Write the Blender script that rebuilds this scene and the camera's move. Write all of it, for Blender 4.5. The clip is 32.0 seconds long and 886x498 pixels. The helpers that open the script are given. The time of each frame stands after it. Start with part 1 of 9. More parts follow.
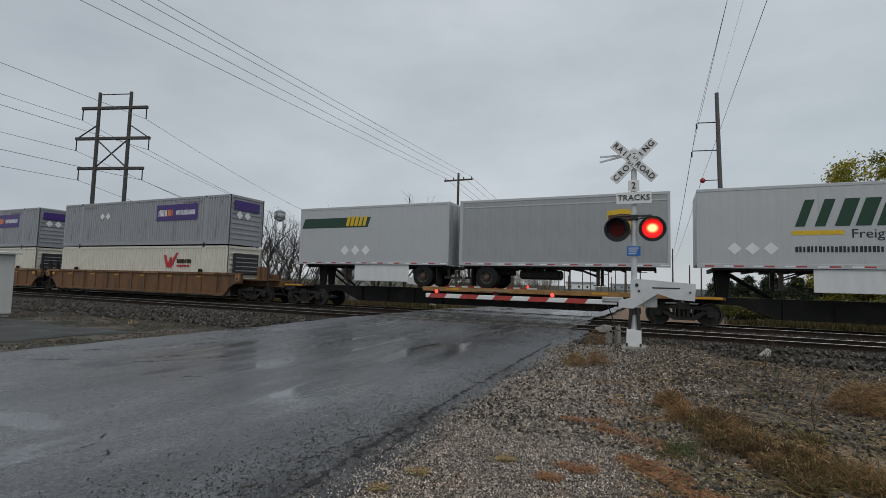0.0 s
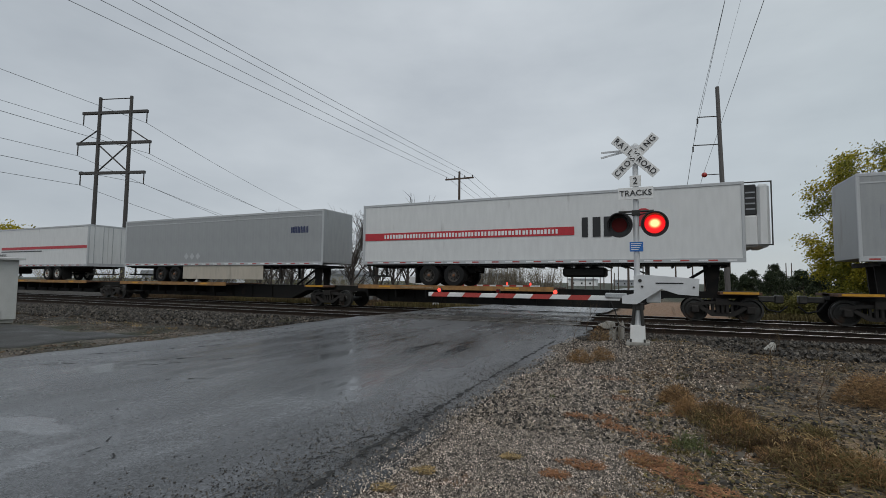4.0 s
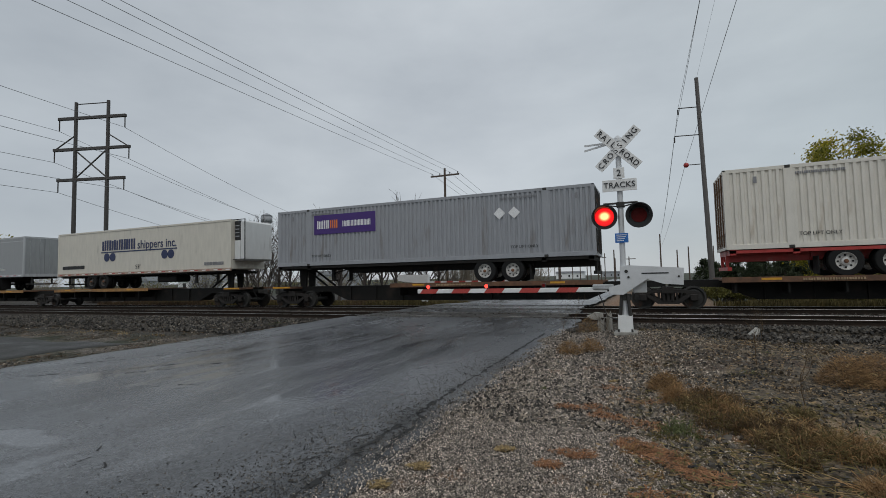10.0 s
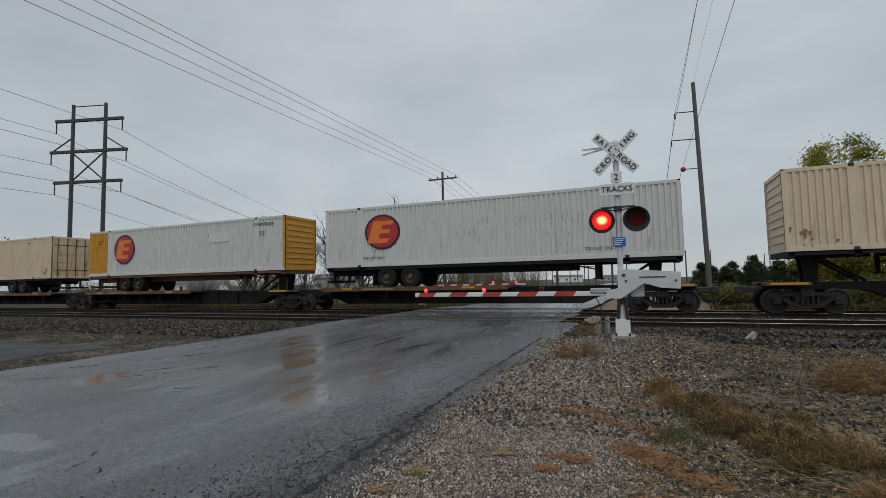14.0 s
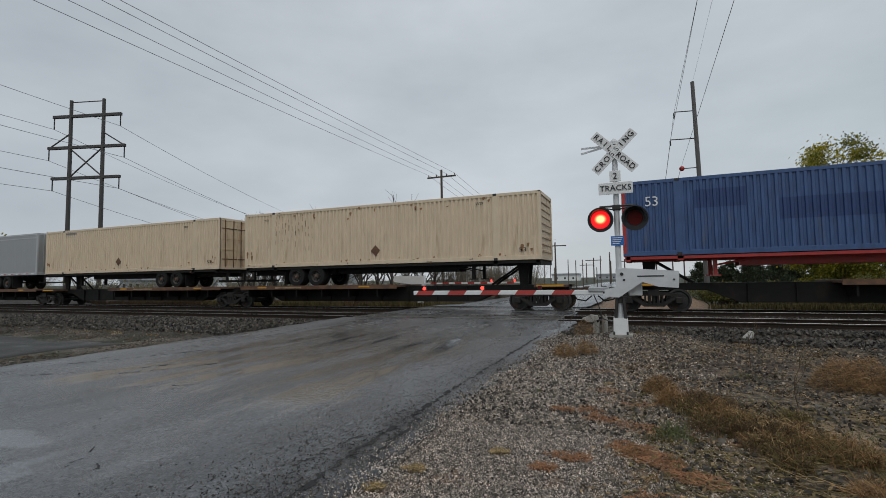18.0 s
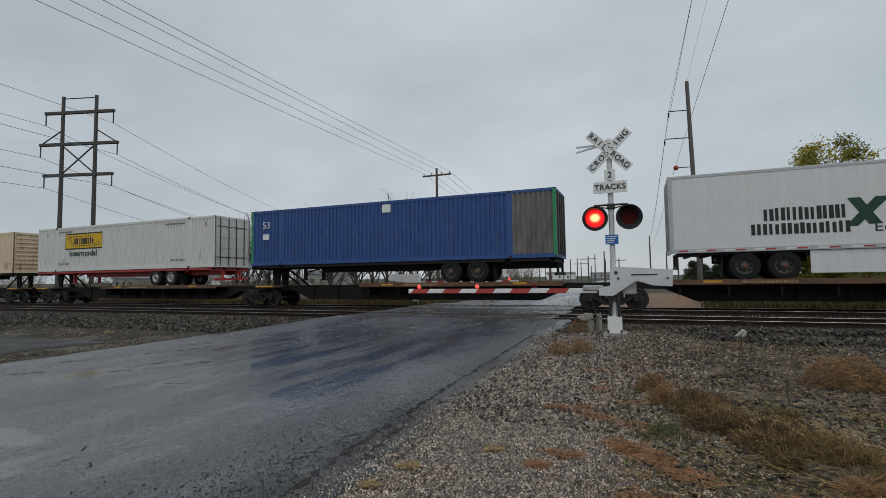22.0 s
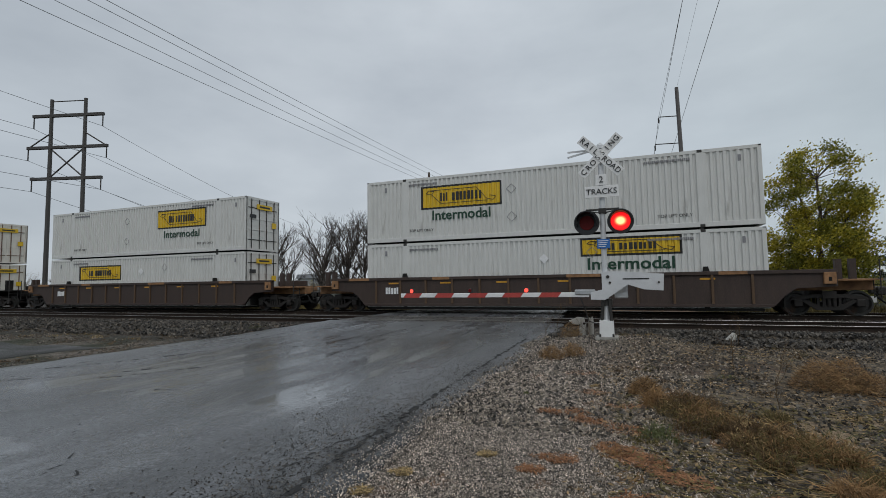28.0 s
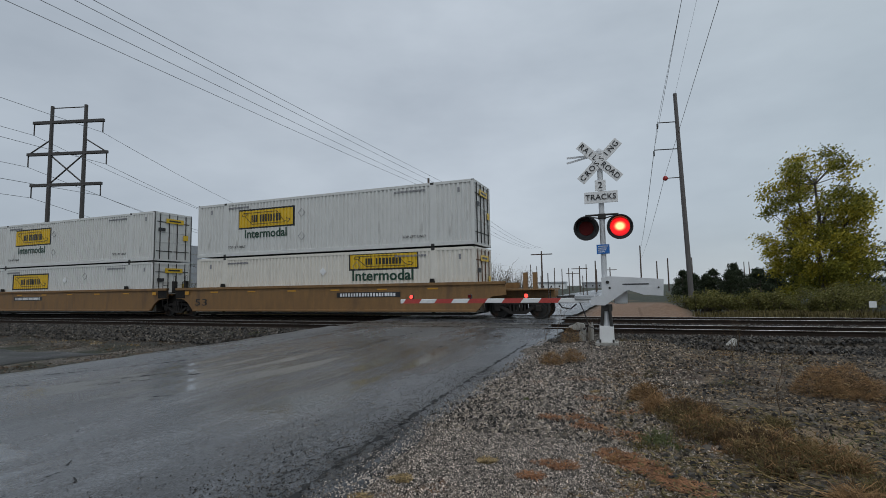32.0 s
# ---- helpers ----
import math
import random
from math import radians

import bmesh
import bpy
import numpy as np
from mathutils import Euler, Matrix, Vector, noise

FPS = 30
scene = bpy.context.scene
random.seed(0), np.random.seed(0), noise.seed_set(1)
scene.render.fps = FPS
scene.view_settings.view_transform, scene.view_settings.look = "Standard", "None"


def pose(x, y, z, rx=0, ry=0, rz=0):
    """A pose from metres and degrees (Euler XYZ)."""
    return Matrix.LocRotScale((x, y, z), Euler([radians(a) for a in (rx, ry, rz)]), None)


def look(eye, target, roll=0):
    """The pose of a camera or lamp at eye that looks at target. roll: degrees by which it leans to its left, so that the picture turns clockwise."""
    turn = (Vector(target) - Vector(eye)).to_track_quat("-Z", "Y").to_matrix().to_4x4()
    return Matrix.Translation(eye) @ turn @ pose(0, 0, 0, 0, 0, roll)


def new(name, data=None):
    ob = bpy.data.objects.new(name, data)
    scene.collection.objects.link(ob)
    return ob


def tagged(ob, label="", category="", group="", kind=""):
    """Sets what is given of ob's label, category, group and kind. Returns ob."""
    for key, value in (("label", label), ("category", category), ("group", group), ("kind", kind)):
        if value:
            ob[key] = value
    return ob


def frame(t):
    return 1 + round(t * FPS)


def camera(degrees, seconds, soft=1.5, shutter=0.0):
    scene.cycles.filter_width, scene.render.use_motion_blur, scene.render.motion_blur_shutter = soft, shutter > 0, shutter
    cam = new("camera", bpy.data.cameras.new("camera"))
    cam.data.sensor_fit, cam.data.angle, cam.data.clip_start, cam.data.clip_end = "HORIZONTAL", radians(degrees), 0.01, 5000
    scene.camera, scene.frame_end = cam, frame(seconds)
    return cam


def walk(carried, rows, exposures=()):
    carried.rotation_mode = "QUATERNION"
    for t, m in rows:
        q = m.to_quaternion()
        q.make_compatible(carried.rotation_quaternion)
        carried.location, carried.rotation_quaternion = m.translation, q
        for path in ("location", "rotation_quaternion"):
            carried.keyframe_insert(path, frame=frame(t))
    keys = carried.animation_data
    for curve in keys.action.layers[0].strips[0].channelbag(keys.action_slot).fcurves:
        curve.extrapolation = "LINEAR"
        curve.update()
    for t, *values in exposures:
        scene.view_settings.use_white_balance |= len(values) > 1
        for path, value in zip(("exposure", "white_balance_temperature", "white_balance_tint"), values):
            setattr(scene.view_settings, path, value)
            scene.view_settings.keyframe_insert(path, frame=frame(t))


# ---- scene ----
cam = camera(85.39, 32.0, soft=0.7, shutter=0.0)
# seconds, eye x y z, turn to the left, tilt up, lean
PATH = [
    (0, 0.002, 0.012, 1.372, 24.37, 3.97, 1.51),
    (0.5, -0.003, 0.009, 1.368, 24.03, 3.71, 1.72),
    (1, -0.007, 0.002, 1.366, 24.01, 3.48, 1.77),
    (1.5, 0.003, 0.029, 1.359, 24.23, 3.30, 1.81),
    (2, 0.000, 0.031, 1.369, 24.57, 3.25, 1.72),
    (2.5, -0.010, 0.016, 1.360, 24.79, 3.43, 1.53),
    (3, -0.006, 0.016, 1.371, 24.92, 3.57, 1.17),
    (3.5, -0.002, 0.023, 1.368, 24.88, 3.69, 0.86),
    (5.5, -0.006, 0.009, 1.369, 23.63, 4.27, -0.31),
    (6, -0.002, 0.001, 1.371, 23.44, 4.30, -0.50),
    (6.5, -0.003, -0.000, 1.370, 23.35, 4.25, -0.61),
    (7, -0.001, 0.002, 1.371, 23.28, 4.13, -0.74),
    (7.5, -0.005, 0.008, 1.370, 23.31, 4.06, -0.76),
    (8, -0.002, 0.007, 1.371, 23.42, 4.00, -0.94),
    (8.5, -0.003, 0.008, 1.369, 23.51, 3.91, -1.14),
    (9, -0.000, -0.000, 1.371, 23.48, 3.79, -1.33),
    (9.5, 0.002, 0.003, 1.367, 23.33, 3.59, -1.35),
    (10, 0.002, 0.000, 1.363, 23.13, 3.48, -1.27),
    (10.5, 0.002, 0.003, 1.367, 23.01, 3.51, -1.31),
    (11, -0.001, 0.001, 1.368, 23.05, 3.60, -1.28),
    (11.5, -0.002, 0.004, 1.366, 23.05, 3.64, -1.24),
    (12, -0.001, 0.005, 1.366, 23.02, 3.70, -1.24),
    (12.5, -0.001, 0.007, 1.363, 22.99, 3.78, -1.22),
    (13, -0.001, 0.006, 1.367, 22.95, 3.82, -1.23),
    (13.5, 0.003, 0.003, 1.364, 22.92, 3.85, -1.21),
    (14, -0.000, 0.001, 1.366, 22.84, 3.88, -1.18),
    (14.5, -0.004, 0.003, 1.368, 22.80, 3.85, -1.13),
    (16.5, 0.000, -0.002, 1.365, 22.74, 3.74, -0.91),
    (17, -0.004, -0.002, 1.371, 22.75, 3.73, -0.88),
    (17.5, 0.000, -0.002, 1.367, 22.75, 3.70, -0.87),
    (18, -0.000, -0.002, 1.369, 22.67, 3.63, -0.91),
    (18.5, -0.002, -0.001, 1.366, 22.59, 3.57, -0.86),
    (19, 0.001, -0.001, 1.366, 22.56, 3.57, -0.87),
    (19.5, 0.000, -0.003, 1.369, 22.51, 3.55, -0.86),
    (20, -0.002, 0.005, 1.364, 22.41, 3.50, -0.87),
    (20.5, -0.003, -0.008, 1.369, 22.35, 3.46, -0.92),
    (21, -0.001, -0.002, 1.367, 22.29, 3.45, -0.92),
    (21.5, 0.001, -0.008, 1.365, 22.22, 3.42, -0.86),
    (22, 0.003, -0.002, 1.365, 22.09, 3.44, -0.83),
    (22.5, 0.004, 0.000, 1.363, 21.98, 3.45, -0.72),
    (23, 0.002, 0.001, 1.361, 21.84, 3.44, -0.64),
    (23.3, -0.000, -0.000, 1.371, 21.83, 3.48, -0.75),
    (23.5, 0.001, 0.002, 1.361, 21.72, 3.45, -0.58),
    (24, 0.002, -0.011, 1.368, 21.63, 3.42, -0.54),
    (24.5, 0.002, -0.015, 1.370, 21.57, 3.43, -0.55),
    (25, 0.003, 0.000, 1.366, 21.51, 3.44, -0.55),
    (25.5, 0.006, -0.002, 1.368, 21.41, 3.46, -0.64),
    (27.5, 0.001, 0.004, 1.366, 21.22, 3.72, -0.85),
    (27.8, -0.000, 0.000, 1.371, 21.22, 3.85, -0.93),
    (28, 0.000, -0.001, 1.367, 21.17, 3.93, -0.90),
    (28.3, -0.000, -0.000, 1.371, 21.16, 4.00, -0.65),
    (28.5, 0.001, 0.005, 1.363, 21.12, 4.16, -0.86),
    (29, -0.002, -0.011, 1.373, 21.03, 4.31, -0.82),
    (29.5, 0.002, -0.007, 1.376, 20.96, 4.41, -0.86),
    (30, 0.001, -0.007, 1.373, 20.93, 4.43, -0.89),
    (30.5, -0.000, -0.010, 1.364, 20.92, 4.45, -0.87),
    (31, -0.001, -0.008, 1.371, 20.91, 4.48, -0.92),
    (31.5, 0.000, -0.004, 1.370, 20.89, 4.56, -1.00),
    (32, -0.003, -0.002, 1.365, 21.10, 4.61, -0.98),
]
walk(cam, [(t, pose(x, y, z, 90 + p, 0, a) @ pose(0, 0, 0, 0, 0, r)) for t, x, y, z, a, p, r in PATH],
     exposures=[(t, ev, k, 10) for t, ev, k in ((0, 0.04, 6500), (3, 0.08, 6500), (6, -0.02, 6500), (9, 0.0, 6500), (11, 0.02, 6500), (12, 0.12, 6500), (13, 0.10, 6500), (14, 0.0, 6500),
                                                (17, 0.05, 6500), (18, 0.06, 6500), (19, 0.08, 6500), (20, 0.15, 6500), (21, 0.01, 6500), (22, 0.03, 6500), (23, 0.10, 6500), (24, 0.0, 6500),
                                                (25, 0.03, 6500), (28, 0.06, 6420), (29, 0.03, 6380), (30, -0.02, 6300), (32, -0.05, 6180))])

# ---- world and sun ----
SUN_EL, SUN_ROT = radians(38), radians(25)
world = bpy.data.worlds.new("overcast")
scene.world = world
world.use_nodes = True
wn, wl = world.node_tree.nodes, world.node_tree.links
wn.clear()
w_out = wn.new("ShaderNodeOutputWorld")
w_bg = wn.new("ShaderNodeBackground")
w_sky = wn.new("ShaderNodeTexSky")
w_sky.sky_type, w_sky.sun_disc = "NISHITA", False
w_sky.sun_elevation, w_sky.sun_rotation = SUN_EL, SUN_ROT
w_co = wn.new("ShaderNodeTexCoord")
w_map = wn.new("ShaderNodeMapping")
w_map.inputs["Scale"].default_value = (1.3, 1.3, 3.2)
w_noise = wn.new("ShaderNodeTexNoise")
w_noise.inputs["Scale"].default_value = 1.6
w_noise.inputs["Detail"].default_value = 5
w_noise.inputs["Roughness"].default_value = 0.55
w_ramp = wn.new("ShaderNodeValToRGB")
w_ramp.color_ramp.elements[0].position, w_ramp.color_ramp.elements[1].position = 0.28, 0.74
w_ramp.color_ramp.elements[0].color = (4.85, 5.30, 5.75, 1)
w_ramp.color_ramp.elements[1].color = (6.65, 7.15, 7.55, 1)
w_mix = wn.new("ShaderNodeMix")
w_mix.data_type = "RGBA"
w_mix.inputs["Factor"].default_value = 0.93
wl.new(w_co.outputs["Generated"], w_map.inputs["Vector"])
wl.new(w_map.outputs["Vector"], w_noise.inputs["Vector"])
wl.new(w_noise.outputs["Fac"], w_ramp.inputs["Fac"])
wl.new(w_sky.outputs["Color"], w_mix.inputs["A"])
wl.new(w_ramp.outputs["Color"], w_mix.inputs["B"])
# the sky's colour darkens eastwards and, in place of lens falloff, westwards
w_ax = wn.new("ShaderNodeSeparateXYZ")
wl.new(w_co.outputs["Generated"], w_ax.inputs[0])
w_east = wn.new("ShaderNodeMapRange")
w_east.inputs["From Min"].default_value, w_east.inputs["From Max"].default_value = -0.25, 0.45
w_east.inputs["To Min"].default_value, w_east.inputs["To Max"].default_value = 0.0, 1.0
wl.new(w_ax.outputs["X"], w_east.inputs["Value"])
w_east_dim = wn.new("ShaderNodeMix")
w_east_dim.data_type, w_east_dim.blend_type = "RGBA", "MULTIPLY"
w_east_dim.inputs["B"].default_value = (0.82, 0.865, 0.87, 1)
wl.new(w_east.outputs["Result"], w_east_dim.inputs["Factor"])
wl.new(w_mix.outputs["Result"], w_east_dim.inputs["A"])
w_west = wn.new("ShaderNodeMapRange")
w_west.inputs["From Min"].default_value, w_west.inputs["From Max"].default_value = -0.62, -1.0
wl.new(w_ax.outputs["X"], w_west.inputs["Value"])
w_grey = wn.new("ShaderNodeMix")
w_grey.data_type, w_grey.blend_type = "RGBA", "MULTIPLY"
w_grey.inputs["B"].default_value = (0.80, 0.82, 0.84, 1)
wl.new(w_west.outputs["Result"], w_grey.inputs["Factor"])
wl.new(w_east_dim.outputs["Result"], w_grey.inputs["A"])
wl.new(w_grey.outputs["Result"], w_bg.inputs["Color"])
w_bg.inputs["Strength"].default_value = 0.09
wl.new(w_bg.outputs["Background"], w_out.inputs["Surface"])

sun_data = bpy.data.lights.new("sun", "SUN")
sun_data.energy, sun_data.angle, sun_data.color = 1.0, radians(40), (1.0, 0.97, 0.93)
sun = new("sun", sun_data)
sun.matrix_world = look((0, 0, 60), (-20, 28, 10))


# ---- materials ----
def mat(name, color, rough=0.6, metal=0.0, var=0.25, scale=4.0, fine=0.15, fine_scale=60.0, bump=0.0, bump_scale=40.0,
        dirt=None, dirt_amount=0.0, dirt_scale=1.5, rough_var=0.1, stretch=(1, 1, 1), coat=0.0, emit=0.0, per_object=0.0, sheen=0.5):
    m = bpy.data.materials.new(name)
    m.use_nodes = True
    n, l = m.node_tree.nodes, m.node_tree.links
    b = n["Principled BSDF"]
    co = n.new("ShaderNodeTexCoord")
    mp = n.new("ShaderNodeMapping")
    mp.inputs["Scale"].default_value = stretch
    l.new(co.outputs["Object"], mp.inputs["Vector"])

    def noise_at(s, detail=3):
        t = n.new("ShaderNodeTexNoise")
        t.inputs["Scale"].default_value, t.inputs["Detail"].default_value = s, detail
        l.new(mp.outputs["Vector"], t.inputs["Vector"])
        return t.outputs["Fac"]

    def remap(sock, lo, hi, to0, to1):
        r = n.new("ShaderNodeMapRange")
        r.inputs["From Min"].default_value, r.inputs["From Max"].default_value = lo, hi
        r.inputs["To Min"].default_value, r.inputs["To Max"].default_value = to0, to1
        l.new(sock, r.inputs["Value"])
        return r.outputs["Result"]

    def mixed(kind, fac, a, c):
        x = n.new("ShaderNodeMix")
        x.data_type, x.blend_type = "RGBA", kind
        for key, v in (("Factor", fac), ("A", a), ("B", c)):
            if isinstance(v, (int, float)):
                x.inputs[key].default_value = v
            elif isinstance(v, tuple):
                x.inputs[key].default_value = (*v, 1)
            else:
                l.new(v, x.inputs[key])
        return x.outputs["Result"]

    def grey(sock):
        c = n.new("ShaderNodeCombineColor")
        for k in range(3):
            l.new(sock, c.inputs[k])
        return c.outputs["Color"]

    big, small = noise_at(scale), noise_at(fine_scale, 2)
    col = mixed("MULTIPLY", 1.0, tuple(color), grey(remap(big, 0.3, 0.7, 1 - var, 1 + var)))
    col = mixed("MULTIPLY", 1.0, col, grey(remap(small, 0.3, 0.7, 1 - fine, 1 + fine)))
    if per_object:
        info = n.new("ShaderNodeObjectInfo")
        col = mixed("MULTIPLY", 1.0, col, grey(remap(info.outputs["Random"], 0, 1, 1 - per_object, 1 + per_object)))
    if dirt:
        mask = noise_at(dirt_scale, 6)
        col = mixed("MIX", remap(mask, 0.64 - dirt_amount * 0.3, 0.84 - dirt_amount * 0.3, 0, 0.8), col, tuple(dirt))
    l.new(col, b.inputs["Base Color"])
    l.new(remap(big, 0.3, 0.7, max(rough - rough_var, 0.02), min(rough + rough_var, 1)), b.inputs["Roughness"])
    b.inputs["Metallic"].default_value = metal
    b.inputs["Specular IOR Level"].default_value = sheen
    b.inputs["Coat Weight"].default_value = coat
    if bump:
        bp = n.new("ShaderNodeBump")
        bp.inputs["Strength"].default_value, bp.inputs["Distance"].default_value = bump, 0.02
        l.new(noise_at(bump_scale, 4), bp.inputs["Height"])
        l.new(bp.outputs["Normal"], b.inputs["Normal"])
    if emit:
        l.new(col, b.inputs["Emission Color"])
        b.inputs["Emission Strength"].default_value = emit
    return m


